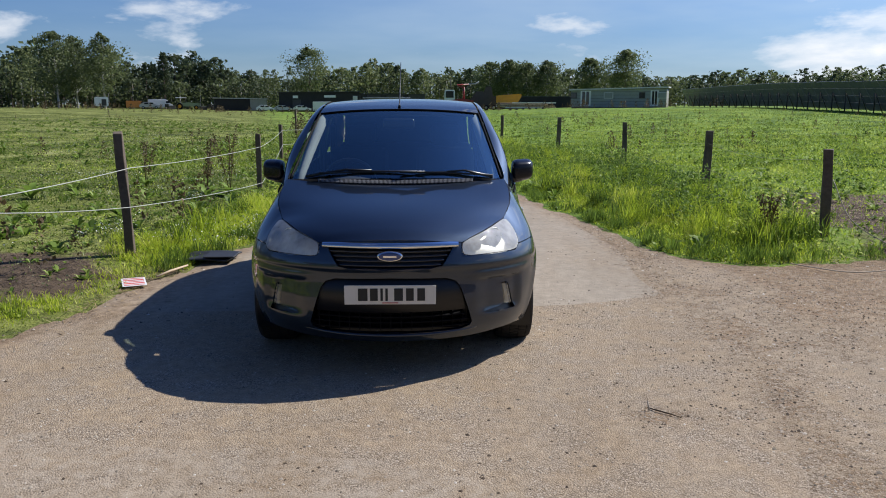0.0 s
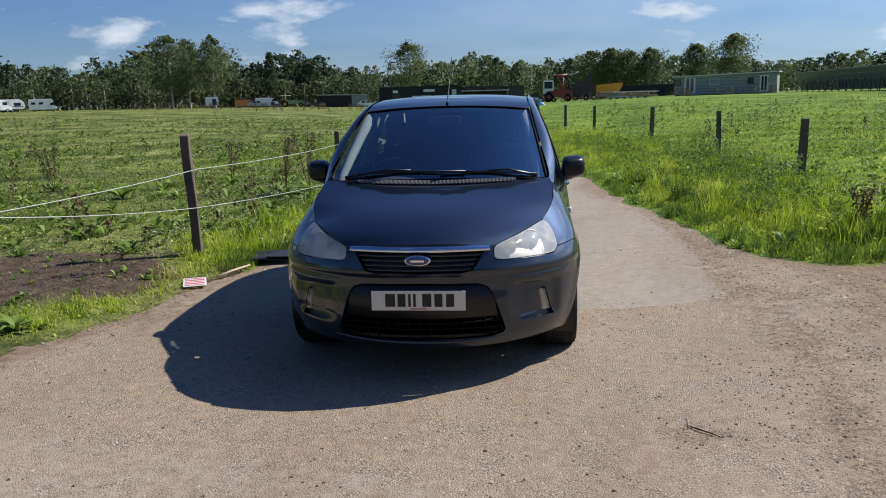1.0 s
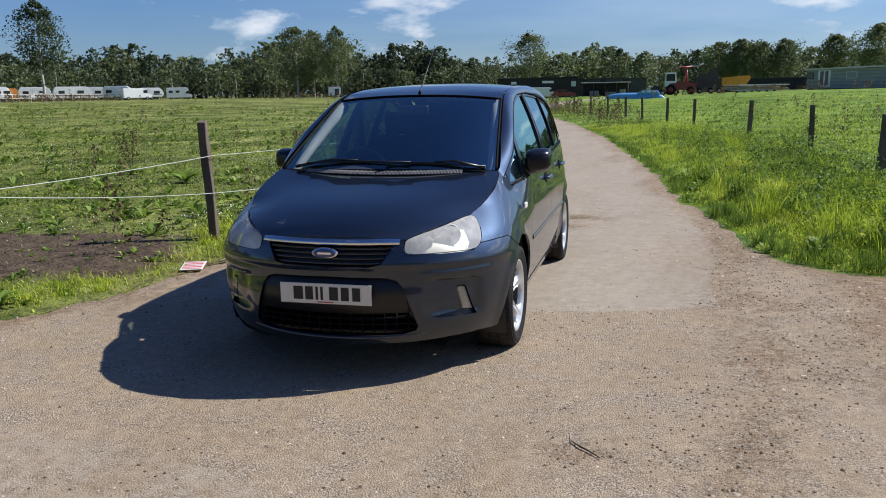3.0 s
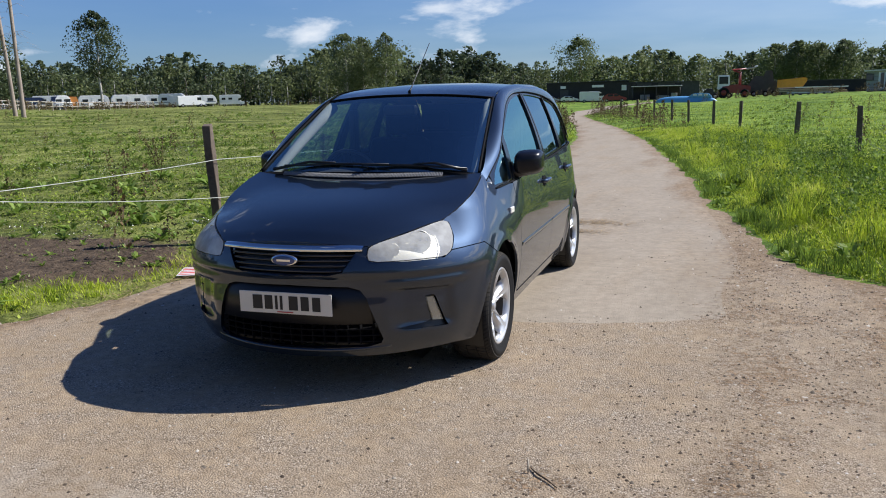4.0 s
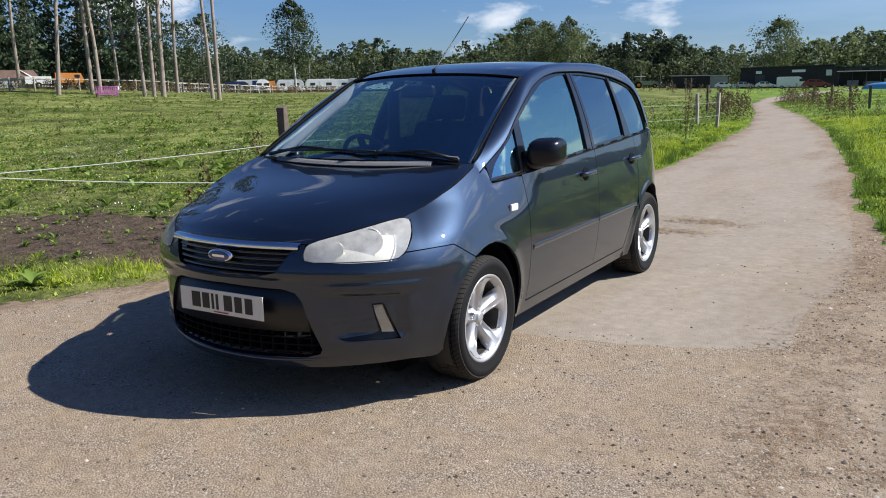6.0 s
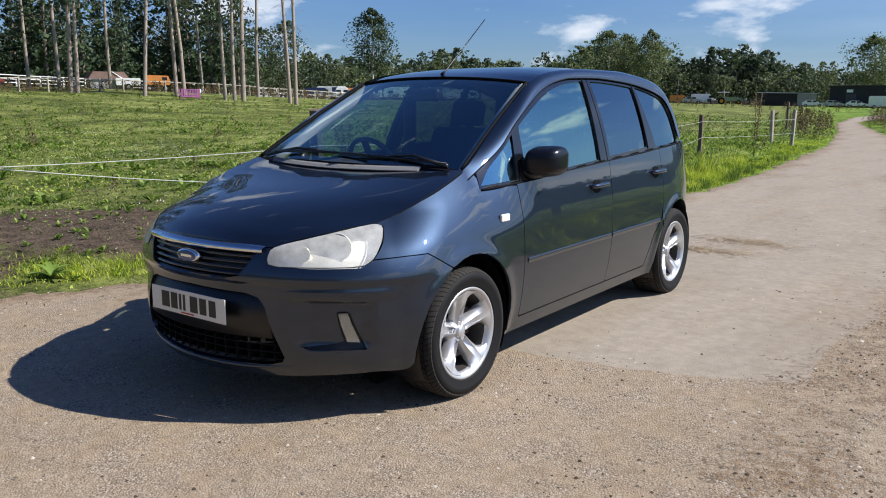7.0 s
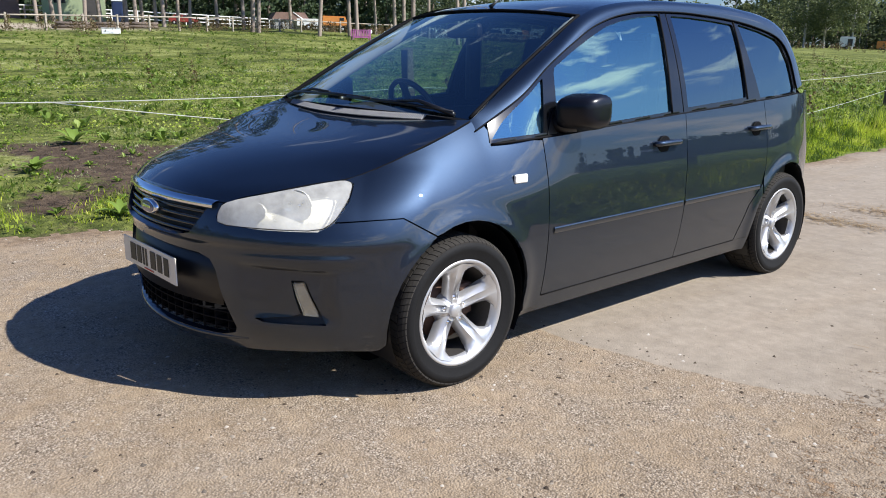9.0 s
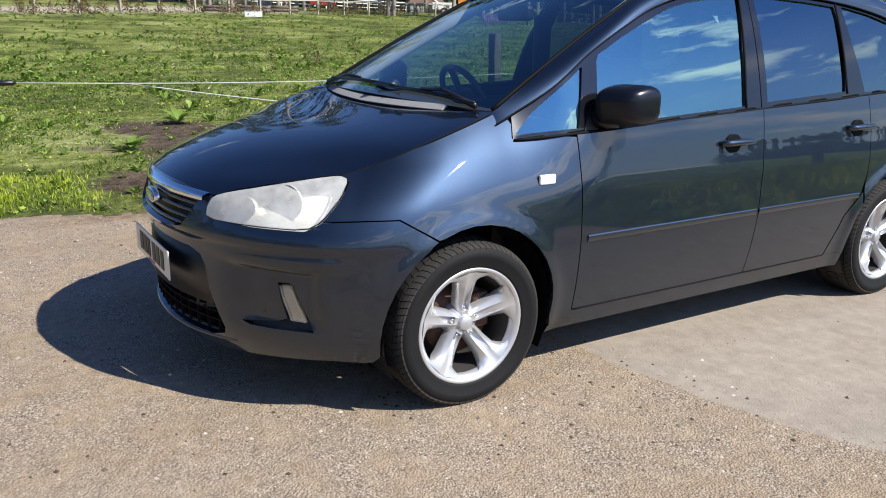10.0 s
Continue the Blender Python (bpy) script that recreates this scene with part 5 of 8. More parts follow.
# mirrors, handles, rubbing strips, indicators
for o in (1, -1):
    bm = bmesh.new()
    bmesh.ops.create_cube(bm, size=1)
    bmesh.ops.subdivide_edges(bm, edges=bm.edges[:], cuts=9, use_grid_fill=True)
    for v in bm.verts:
        c = v.co * 2
        L = (abs(c.x) ** 4 + abs(c.y) ** 4 + abs(c.z) ** 4) ** 0.25
        c = c / L
        taper = 1 - 0.22 * max(0, -c.y) - 0.06 * c.x
        z = c.z * 0.080 * taper + 0.006 * c.x
        v.co = Vector((o * (0.922 + c.x * 0.083), 0.655 + c.y * 0.085 + 0.035 * c.x, 1.090 + z))
    bmesh.ops.recalc_face_normals(bm, faces=bm.faces[:])
    mirror = part("door_mirror", bm_mesh("door_mirror", bm, True), MIRROR_CASE, CAR, "dark door mirror housing")
    part("mirror_stalk", tube("mirror_stalk", [(o * 0.80, 0.585, 1.035), (o * 0.86, 0.60, 1.035), (o * 0.90, 0.63, 1.045)], [0.045, 0.035, 0.04], 10), BLACK_TRIM, mirror)
    part("mirror_glass", boxes("mirror_glass", [((o * 0.925, 0.722, 1.09), (0.13, 0.004, 0.10), o * 20)], 0.002, 1), CHROME, mirror)
    sail = panel([(0.515, 0.995), (0.67, 1.002), (0.66, 1.04), (0.61, 1.10), (0.575, 1.10), (0.535, 1.04)], cabin, step=(0.02, 0.02), rim=0.01, off=0.004)
    sheet("mirror_sail", sail, BLACK_TRIM, CAR, mirror=o < 0)
    for doors, hv, hw in ((fdoors, 1.352, 0.905), (rdoors, 2.262, 0.925)):
        door = doors[0 if o > 0 else 1]
        base = skin(a_v(hv, hw), hw)
        # flat black oval on the skin stands in for the cup's shade
        cup = part("handle_cup_shade", oval("handle_cup_shade", 0, 0, 0.050, 0.042, 0, 0.001), COWL, door, "", Matrix.Translation((o * (base.x + 0.005), hv - 0.02, hw - 0.004)) @ Matrix.Rotation(radians(90 * o), 4, "Z"))
        pts = [(o * (base.x - 0.004), hv - 0.10, hw + 0.001), (o * (base.x + 0.026), hv - 0.08, hw + 0.004), (o * (base.x + 0.034), hv, hw + 0.006), (o * (base.x + 0.028), hv + 0.08, hw + 0.004), (o * (base.x - 0.004), hv + 0.10, hw)]
        part("door_handle", tube("door_handle", path3(pts, 14), [0.011] + [0.014] * 12 + [0.011], 10), PAINT, door)
    for doors, v0, v1 in ((fdoors, 0.515, 1.515), (rdoors, 1.535, 2.300)):
        door = doors[0 if o > 0 else 1]
        vs, fs = [], []
        for v in np.linspace(v0, v1, 24):
            for w, d in ((0.572, -0.002), (0.575, 0.003), (0.594, 0.005), (0.600, 0.004), (0.602, -0.002)):
                vs.append((o * (half(v, w) + d), v, w))
        for i in range(23):
            for k in range(4):
                q = i * 5 + k
                fs.append((q, q + 5, q + 6, q + 1)[::o])
        part("rubbing_strip", pyd("rubbing_strip", vs, fs), PAINT, door)
    c = skin(a_v(0.315, 0.832), 0.832)
    part("side_indicator", boxes("side_indicator", [((o * (c.x + 0.004), 0.315, 0.832), (0.016, 0.074, 0.038), -2 * o)], 0.0075, 4), INDIC, CAR, "clear white side repeater lamp")
part("aerial", tube("aerial", [(0, 0.985, 1.553), (0, 1.02, 1.575), (0, 1.20, 1.715), (0, 1.448, 1.911)], [0.012, 0.005, 0.0035, 0.003]), BLACK_TRIM, CAR)

# cabin
# floor and bulkhead plates, also blocking light through the body
floor_box = boxes("car_floor", [((0, 1.45, 0.235), (1.60, 1.80, 0.04)), ((0, 1.3, 0.235), (0.90, 3.7, 0.04)), ((0, 0.25, 0.62), (1.35, 0.05, 0.75)), ((0, -0.62, 0.42), (0.9, 0.05, 0.4)), ((0, 3.28, 0.6), (1.3, 0.04, 0.8))], 0)
part("car_floor", floor_box, BLACK_TRIM, CAR)
# unseen boxes and a bar added to stop sun leaking through the nose
part("sun_block", boxes("sun_block", [((0, -0.20, 0.53), (0.84, 0.80, 0.46))], 0.04), COWL, CAR)
part("sun_block_bar", tube("sun_block_bar", [Vector((u, skin(a_u(abs(u), 0.62), 0.62).y + 0.10 + 0.06 * abs(u), 0.62)) for u in np.linspace(-0.58, 0.58, 25)], 0.052, 8), COWL, CAR)
part("sun_block_tray", boxes("sun_block_tray", [((0, -0.26, 0.27), (0.80, 0.90, 0.02)), ((0, -0.47, 0.272), (1.02, 0.24, 0.02))], 0), COWL, CAR)
for o in (1, -1):
    # unseen plate added against light leaking past the arch
    part("sun_baffle", boxes("sun_baffle", [((o * 0.60, -0.385, 0.50), (0.30, 0.02, 0.42))], 0), COWL, CAR)
    # black bar drawn for the shadow line between door and sill
    part("sill_gap_shade", tube("sill_gap_shade", [(o * (half(v, 0.288) + 0.001), v, 0.2885) for v in np.linspace(0.49, 2.13, 24)], 0.003), COWL, CAR)
for o in (1, -1):
    part("door_card", boxes("door_card", [((o * 0.79, 1.70, 0.66), (0.05, 2.2, 0.62))], 0.02), DASH, CAR)
vs, fs = [], []
for v, w in ((0.05, 1.06), (0.22, 1.075), (0.45, 1.07), (0.60, 1.03), (0.68, 0.93), (0.66, 0.75)):
    for k in range(17):
        a = -1 + k / 8
        hump = 0.035 * math.exp(-((a + 0.47) / 0.2) ** 2) if 0.4 < v < 0.66 else 0
        vs.append((0.69 * a, v + 0.10 * a * a * (v < 0.4), w + hump - 0.04))
for i in range(5):
    for k in range(16):
        q = i * 17 + k
        fs.append((q, q + 1, q + 18, q + 17))
part("dashboard", pyd("dashboard", vs, fs), DASH, CAR)
wheel_m = Matrix.Translation((-0.37, 0.78, 1.00)) @ Matrix.Rotation(radians(-62), 4, "X")
vs, fs = [], []
for i in range(40):
    a = 2 * math.pi * i / 40
    for k in range(8):
        b = 2 * math.pi * k / 8
        r = 0.185 + 0.016 * math.cos(b)
        vs.append((r * math.cos(a), r * math.sin(a), 0.016 * math.sin(b)))
for i in range(40):
    for k in range(8):
        fs.append((i * 8 + k, ((i + 1) % 40) * 8 + k, ((i + 1) % 40) * 8 + (k + 1) % 8, i * 8 + (k + 1) % 8))
steer = part("steering_wheel", pyd("steering_wheel", vs, fs), BLACK_TRIM, CAR, "", wheel_m)
part("steering_hub", boxes("steering_hub", [((0, 0, -0.01), (0.15, 0.13, 0.05)), ((0, 0, -0.01), (0.35, 0.035, 0.02)), ((0, -0.1, -0.01), (0.05, 0.18, 0.02))], 0.008), BLACK_TRIM, steer)


def seat(u, v, wide):
    s = part("car_seat", boxes("car_seat", [((u, v, 0.52), (wide, 0.52, 0.20))], 0.06, 3), CLOTH, CAR)
    b = boxes("seat_back", [((0, 0, 0.33), (wide, 0.16, 0.66))], 0.06, 3)
    part("seat_back", b, CLOTH, s, "", Matrix.Translation((u, v + 0.26, 0.58)) @ Matrix.Rotation(radians(-20), 4, "X"))
    for h in ((u,) if wide < 0.8 else (u - 0.4, u + 0.4)):
        part("headrest", boxes("headrest", [((0, 0, 0.09), (0.26, 0.10, 0.18))], 0.04, 3), CLOTH, s, "", Matrix.Translation((h, v + 0.50, 1.22)) @ Matrix.Rotation(radians(-15), 4, "X"))


seat(-0.37, 1.28, 0.50)
seat(0.37, 1.28, 0.50)
seat(0.0, 2.20, 1.30)
vs, fs = [], []
for c, e in zip(RC, RE2):
    for k in range(9):
        a = -1 + k / 4
        vs.append((e.x * a, c.y + 0.02, c.z + (e.z - c.z) * abs(a) ** 2.6 - 0.035))
for i in range(39):
    for k in range(8):
        q = i * 9 + k
        fs.append((q, q + 1, q + 10, q + 9))
part("headlining", pyd("headlining", vs, fs), LINER, CAR)
part("inner_mirror", boxes("inner_mirror", [((0, 0.80, 1.43), (0.24, 0.05, 0.075))], 0.02, 3), BLACK_TRIM, CAR)
for o in (1, -1):
    part("pillar_trim", tube("pillar_trim", [(o * 0.685, 0.16, 0.985), (o * 0.668, 0.30, 1.085), (o * 0.645, 0.50, 1.205), (o * 0.615, 0.75, 1.345), (o * 0.585, 0.97, 1.462)], [0.022, 0.028, 0.034, 0.038, 0.040], 8), LINER, CAR, "light grey inner pillar trim")
    part("centre_pillar", boxes("centre_pillar", [((o * 0.665, 1.50, 1.22), (0.05, 0.11, 0.42))], 0.02), DASH, CAR)
    part("rear_pillar", boxes("rear_pillar", [((o * 0.665, 2.25, 1.22), (0.05, 0.09, 0.34))], 0.02), DASH, CAR)

# ---- fences ----
rng = np.random.default_rng(5)


def lz(x, y):
    return float(land(np.array([x]), np.array([y]))[0])


def post_mesh(h, w, d, lean=0.0):
    bm = bmesh.new()
    bmesh.ops.create_cube(bm, size=1, matrix=Matrix.Translation((0, 0, h / 2 - 0.15)) @ Matrix.Diagonal((w, d, h + 0.3, 1)))
    bmesh.ops.subdivide_edges(bm, edges=[e for e in bm.edges if abs(e.verts[0].co.z - e.verts[1].co.z) > 0.5], cuts=6)
    for v in bm.verts:
        v.co.x += 0.006 * math.sin(v.co.z * 7 + v.co.y * 40) + lean * max(0, v.co.z)
        v.co.y += 0.006 * math.cos(v.co.z * 9 + v.co.x * 30)
        if v.co.z > h - 0.05:
            v.co.z += 0.012 * math.sin(v.co.x * 60 + v.co.y * 45)
    bmesh.ops.bevel(bm, geom=bm.edges[:], offset=0.005, segments=1, affect="EDGES")
    return bm_mesh("fence_post", bm)


LEFT_POSTS = [(-3.23, 7.96, 1.30, -0.04), (-3.43, 14.1, 0.95, 0.0), (-4.69, 21.6, 0.95, 0.0), (-3.97, 26.56, 1.06, 0.02), (-4.83, 27.55, 1.0, -0.04), (-8.0, 40.0, 1.2, 0.0), (-3.36, 2.70, 1.25, 0.0)]
for i, (x, y, top, lean) in enumerate(LEFT_POSTS):
    z = lz(x, y)
    h = top - z if i == 0 else top
    p = part("fence_post", post_mesh(h, 0.085, 0.085, lean), POSTWOOD if i < 3 or i > 4 else PALEWOOD, None, "", Matrix.Translation((x, y, z)) @ Matrix.Rotation(rng.uniform(-0.4, 0.4), 4, "Z"))
    tagged(p, "weathered square timber post carrying white electric rope", "fence post", "rope fence posts")
RIGHT_POSTS = [(4.20, 9.08, 1.04), (4.10, 13.3, 1.10), (3.95, 19.2, 1.12), (3.1, 25.2, 1.12), (1.6, 30.0, 1.1), (0.6, 34.2, 1.1), (-0.6, 38.5, 1.1), (-1.6, 42.0, 1.1), (-2.8, 45.5, 1.1), (-4.2, 49.5, 1.1), (-5.8, 54.0, 1.1), (5.2, 3.0, 1.2)]
for x, y, h in RIGHT_POSTS[:11]:
    z = lz(x, y)
    p = part("fence_post", post_mesh(h - z * 0.6, 0.10, 0.10, rng.uniform(-0.03, 0.03)), POSTWOOD, None, "", Matrix.Translation((x, y, z)) @ Matrix.Rotation(rng.uniform(-0.4, 0.4), 4, "Z"))
    tagged(p, "dark weathered timber fence post standing in long grass", "fence post", "field fence posts")


def rope(pts, sag, name="fence_rope", r=0.0036):
    out = []
    for a, b in zip(pts, pts[1:]):
        for k in range(12):
            t = k / 12
            p = Vector(a).lerp(Vector(b), t)
            p.z -= sag * 4 * t * (1 - t)
            out.append(p)
    out.append(Vector(pts[-1]))
    ob = part(name, tube(name, out, r, 5), ROPE)
    return tagged(ob, "thin white electric fence rope strung between timber posts", "fence rope", "fence ropes")


F = LEFT_POSTS
for hi, lo, sag in ((0.95, 0.80, 0.03), (0.56, 0.42, 0.03)):
    pts = [(-3.30, 4.16, 0.937) if hi > 0.8 else (-3.30, 4.82, 0.925)] + [(x + 0.05, y, lz(x, y) + (lo if i != 1 else 0.73 if hi > 0.8 else 0.10)) for i, (x, y, h, l) in enumerate(F[:5])]
    pts[1] = (F[0][0] + 0.05, F[0][1], hi)
    rope(pts, sag)

handle = thing("gate_handle", "black plastic spring handle on the electric rope", "gate handle", Matrix.Translation((-3.30, 4.16, 0.937)))
part("grip", tube("grip", [(0, 0, 0), (0, -0.02, 0), (0, -0.10, 0), (0, -0.12, 0)], [0.006, 0.018, 0.018, 0.008], 8), BLACK_TRIM, handle)
part("hook", tube("hook", [(0, -0.12, 0), (0, -0.8, 0.0), (-0.05, -1.22, 0.0)], 0.004, 5), ROPE, handle)

# ---- grass and weeds ----


def blades(n, xy, hgt, wid, lean, name, mat, label, segs=2, rise=0.0):
    """n blades of grass as thin bent strips, one mesh."""
    x, y = xy
    z = land(x, y) - 0.01
    h = hgt * rng.uniform(0.4, 1.1, n) * (0.45 + 0.85 * patchy(x, y, 1.6))
    if rise:                                   # shorter towards the trodden edge
        h = h * (0.22 + 0.78 * sstep(0.0, rise, -edge_dist(x, y)))
    a = rng.uniform(0, 2 * np.pi, n)
    l = lean * rng.uniform(0.2, 1.3, n) * h
    b = rng.uniform(0, 2 * np.pi, n)
    dx, dy = np.cos(a) * wid / 2, np.sin(a) * wid / 2
    lx, ly = np.cos(b) * l, np.sin(b) * l
    P = np.empty((n, 4 if segs == 2 else 3, 3))
    if segs == 2:                              # a bent sliver, pointed at both ends
        P[:, 0] = np.stack([x, y, z], -1)
        P[:, 1] = np.stack([x - dx + lx * 0.34, y - dy + ly * 0.34, z + h * 0.52], -1)
        P[:, 2] = np.stack([x + dx + lx * 0.34, y + dy + ly * 0.34, z + h * 0.52], -1)
        o = (np.arange(n) * 4)[:, None]
        tris = np.concatenate([o + np.array([0, 2, 1]), o + np.array([1, 2, 3])], 1).reshape(-1, 3)
    else:
        P[:, 0] = np.stack([x - dx, y - dy, z], -1)
        P[:, 1] = np.stack([x + dx, y + dy, z], -1)
        tris = np.arange(n * 3).reshape(n, 3)
    P[:, -1] = np.stack([x + lx, y + ly, z + h * 0.98], -1)
    me = soup(name, P.reshape(-1, 3), tris)
    ob = part(name, me, mat)
    return tagged(ob, label, "grass", kind="stuff")


def scatter(n, x0, x1, y0, y1, dens, side=0):
    """n points off the road, thinned by dens(x, y) in 0..1."""
    xs, ys, got = [], [], 0
    while got < n:
        x, y = rng.uniform(x0, x1, n), rng.uniform(y0, y1, n)
        e = edge_dist(x, y)
        ok = (e + 0.10 * wob(x, y, 3.1) < -0.02) & (rng.uniform(0, 1, n) < dens(x, y, e))
        xs.append(x[ok])
        ys.append(y[ok])
        got += ok.sum()
    return np.concatenate(xs)[:n], np.concatenate(ys)[:n]


def patchy(x, y, f=1.3):
    return vnoise(x, y, f * 0.55)


def bare(x, y):
    return np.clip(1.25 - field_soil(x, y) * 1.9 + 0.3 * wob(x, y, 2.2), 0.03, 1)


# close-cropped pasture by the rope fence
xy = scatter(75000, -16, -2.0, 2.0, 18, lambda x, y, e: bare(x, y) * np.clip(9 / (3 + np.hypot(x, y - 2)), 0, 1) * (0.2 + 0.8 * patchy(x, y)))
blades(len(xy[0]), xy, 0.045, 0.012, 1.3, "pasture_grass", GRASS, "short grazed pasture grass on uneven soil")
xy = scatter(80000, -60, -2.0, 10, 75, lambda x, y, e: np.clip(18 / (np.hypot(x, y)), 0, 1) * (0.3 + 0.7 * patchy(x, y, 0.8)))
blades(len(xy[0]), xy, 0.075, 0.040, 1.1, "pasture_grass", GRASS, "short grazed pasture grass further into the field", 1)
# the verges: longer, brighter grass
xy = scatter(36000, -5.5, -1.5, 2.5, 36, lambda x, y, e: np.exp(-((e + 0.40) / 0.42) ** 2) * np.clip(9 / y, 0.1, 1) * (0.02 + 0.98 * patchy(x, y, 2.1) ** 1.6) * bare(x, y) ** 1.5)
blades(len(xy[0]), xy, 0.075, 0.008, 0.8, "verge_grass", LUSH, "bright tufted verge grass along the track")


def fence_x(y):
    return np.interp(y, [3, 9, 13.3, 19.2, 25.2, 30, 34, 45, 54], [4.6, 4.2, 4.1, 3.95, 3.1, 1.6, 0.6, -2.8, -5.8])


def roadside(x, y):
    """One on the track's side of the field posts, nought beyond."""
    return 1 - sstep(-0.55, 0.15, x - fence_x(y))


xy = scatter(80000, -3, 5.5, 7.6, 32, lambda x, y, e: np.clip(1.2 + e * 0.15, 0.1, 1) * np.clip(11 / y, 0.1, 1) * roadside(x, y) * (0.3 + 0.7 * patchy(x, y, 1.7)))
blades(len(xy[0]), xy, 0.19, 0.0090, 0.9, "long_grass", LUSH, "long lush green grass beside the track", rise=1.3)
xy = scatter(55000, 3.4, 22, 7.6, 34, lambda x, y, e: (1 - roadside(x, y)) * np.clip(11 / y, 0.1, 1) * (1 - 0.92 * np.clip(bank_soil(x, y), 0, 1)) * (0.25 + 0.75 * patchy(x, y, 1.2)))
blades(len(xy[0]), xy, 0.11, 0.013, 0.8, "meadow_grass", MEADOW, "short green meadow grass beyond the field posts")
xy = scatter(80000, -9, 60, 18, 80, lambda x, y, e: np.clip(20 / np.hypot(x, y), 0, 1) * (0.3 + 0.7 * patchy(x, y, 0.7)))
blades(len(xy[0]), xy, 0.13, 0.035, 0.7, "meadow_grass", MEADOW, "rough green meadow grass across the field", 1)


def tufts(n, x0, x1, y0, y1, dens, per, rad, hgt, wid, name, mat, label):
    x, y = scatter(n, x0, x1, y0, y1, dens)
    r_ = rad * rng.uniform(0.4, 1.3, n)
    X = np.repeat(x, per) + rng.normal(0, 1, n * per) * np.repeat(r_, per)
    Y = np.repeat(y, per) + rng.normal(0, 1, n * per) * np.repeat(r_, per)
    ok = edge_dist(X, Y) < 0.06
    return blades(int(ok.sum()), (X[ok], Y[ok]), hgt, wid, 0.45, name, mat, label)


def right_verge(x, y, e):
    return sstep(0.2, 1.3, -e) * np.clip(11 / y, 0.1, 1) * roadside(x, y)


tufts(260, -3, 9, 7.8, 30, right_verge, 60, 0.10, 0.34, 0.008, "grass_tussocks", LUSH, "tall seeding grass tussocks beside the track")
tufts(200, -3, 9, 7.8, 26, right_verge, 60, 0.10, 0.26, 0.010, "dark_tussocks", GRASSDARK, "dark green clumps in the long grass")
tufts(170, -3, 6.5, 7.4, 30, lambda x, y, e: np.exp(-((e + 0.10) / 0.12) ** 2) * np.clip(9 / y, 0.1, 1), 46, 0.07, 0.17, 0.009, "edge_tussocks", GRASSDARK, "dark ragged tufts leaning over the track's edge")
tufts(260, -6.0, -1.6, 2.6, 30, lambda x, y, e: np.exp(-((e + 0.5) / 0.45) ** 2) * np.clip(9 / y, 0.1, 1) * bare(x, y) ** 2, 60, 0.07, 0.11, 0.008, "verge_tussocks", LUSH, "uneven tufts of bright verge grass")
tufts(700, -22, -3.4, 3, 30, lambda x, y, e: bare(x, y) * np.clip(10 / np.hypot(x, y), 0, 1), 34, 0.09, 0.075, 0.014, "pasture_tufts", GRASSDARK, "darker tufts over the grazed pasture")
tufts(500, -22, -3.4, 3, 30, lambda x, y, e: np.clip(10 / np.hypot(x, y), 0, 1), 30, 0.14, 0.032, 0.022, "pale_clover", PALEGRASS, "pale dry clover patches in the pasture")


def leaves_mesh(cs, size, squash=1.0, flat=0.0):
    """Small leaf quads at points cs, random in turn; flat: how much they lie level."""
    n = len(cs)
    s = size * rng.uniform(0.6, 1.3, n)
    d = rng.normal(size=(n, 3))
    d[:, 2] *= squash
    d /= np.linalg.norm(d, axis=1)[:, None]
    e = rng.normal(size=(n, 3))
    e -= (e * d).sum(1)[:, None] * d
    e /= np.linalg.norm(e, axis=1)[:, None]
    P = np.stack([cs - d * s[:, None] * 0.5, cs + e * s[:, None] * 0.30, cs + d * s[:, None] * 0.5, cs - e * s[:, None] * 0.30], 1)
    q = np.arange(n * 4).reshape(n, 4)
    return P.reshape(-1, 3), q


def weeds(n, x0, x1, y0, y1, size, mat, name, label, dens, stalk=0.0):
    """Broad-leaved docks: rosettes of leaves, or upright stems with heads."""
    x, y = scatter(n, x0, x1, y0, y1, dens)
    z = land(x, y)
    V, Q, base = [], [], 0
    for i in range(n):
        k = int(rng.integers(7, 14))
        sc = size * rng.uniform(0.5, 1.3)
        if stalk:
            k *= 2
            t = rng.uniform(0.15, 1, k * 3)
            cs = np.stack([x[i] + rng.normal(0, 0.10 * sc, k * 3) * (1.2 - t), y[i] + rng.normal(0, 0.10 * sc, k * 3) * (1.2 - t), z[i] + stalk * sc * t], -1)
            P, q = leaves_mesh(cs, 0.055 * sc, 2.0)
            V.append(P)
            Q.append(q + base)
            base += len(P)
            continue
        a = rng.uniform(0, 2 * np.pi, k)
        tilt = rng.uniform(0.2, 1.1, k)
        L, W = 0.30 * sc * rng.uniform(0.6, 1.2, k), 0.09 * sc
        for aa, tt, ll in zip(a, tilt, L):
            dx, dy = math.cos(aa), math.sin(aa)
            px, py = -dy * W / 2, dx * W / 2
            c, s_ = math.cos(tt), math.sin(tt)
            V.append(np.array([(x[i], y[i], z[i]), (x[i] + dx * ll * c * 0.5 + px, y[i] + dy * ll * c * 0.5 + py, z[i] + ll * s_ * 0.65),
                               (x[i] + dx * ll * c, y[i] + dy * ll * c, z[i] + ll * s_ * 0.75), (x[i] + dx * ll * c * 0.5 - px, y[i] + dy * ll * c * 0.5 - py, z[i] + ll * s_ * 0.65)]))
            Q.append(np.arange(4)[None] + base)
            base += 4
    ob = part(name, soup(name, np.concatenate(V), np.concatenate(Q)), mat)
    return tagged(ob, label, "weeds", kind="stuff")


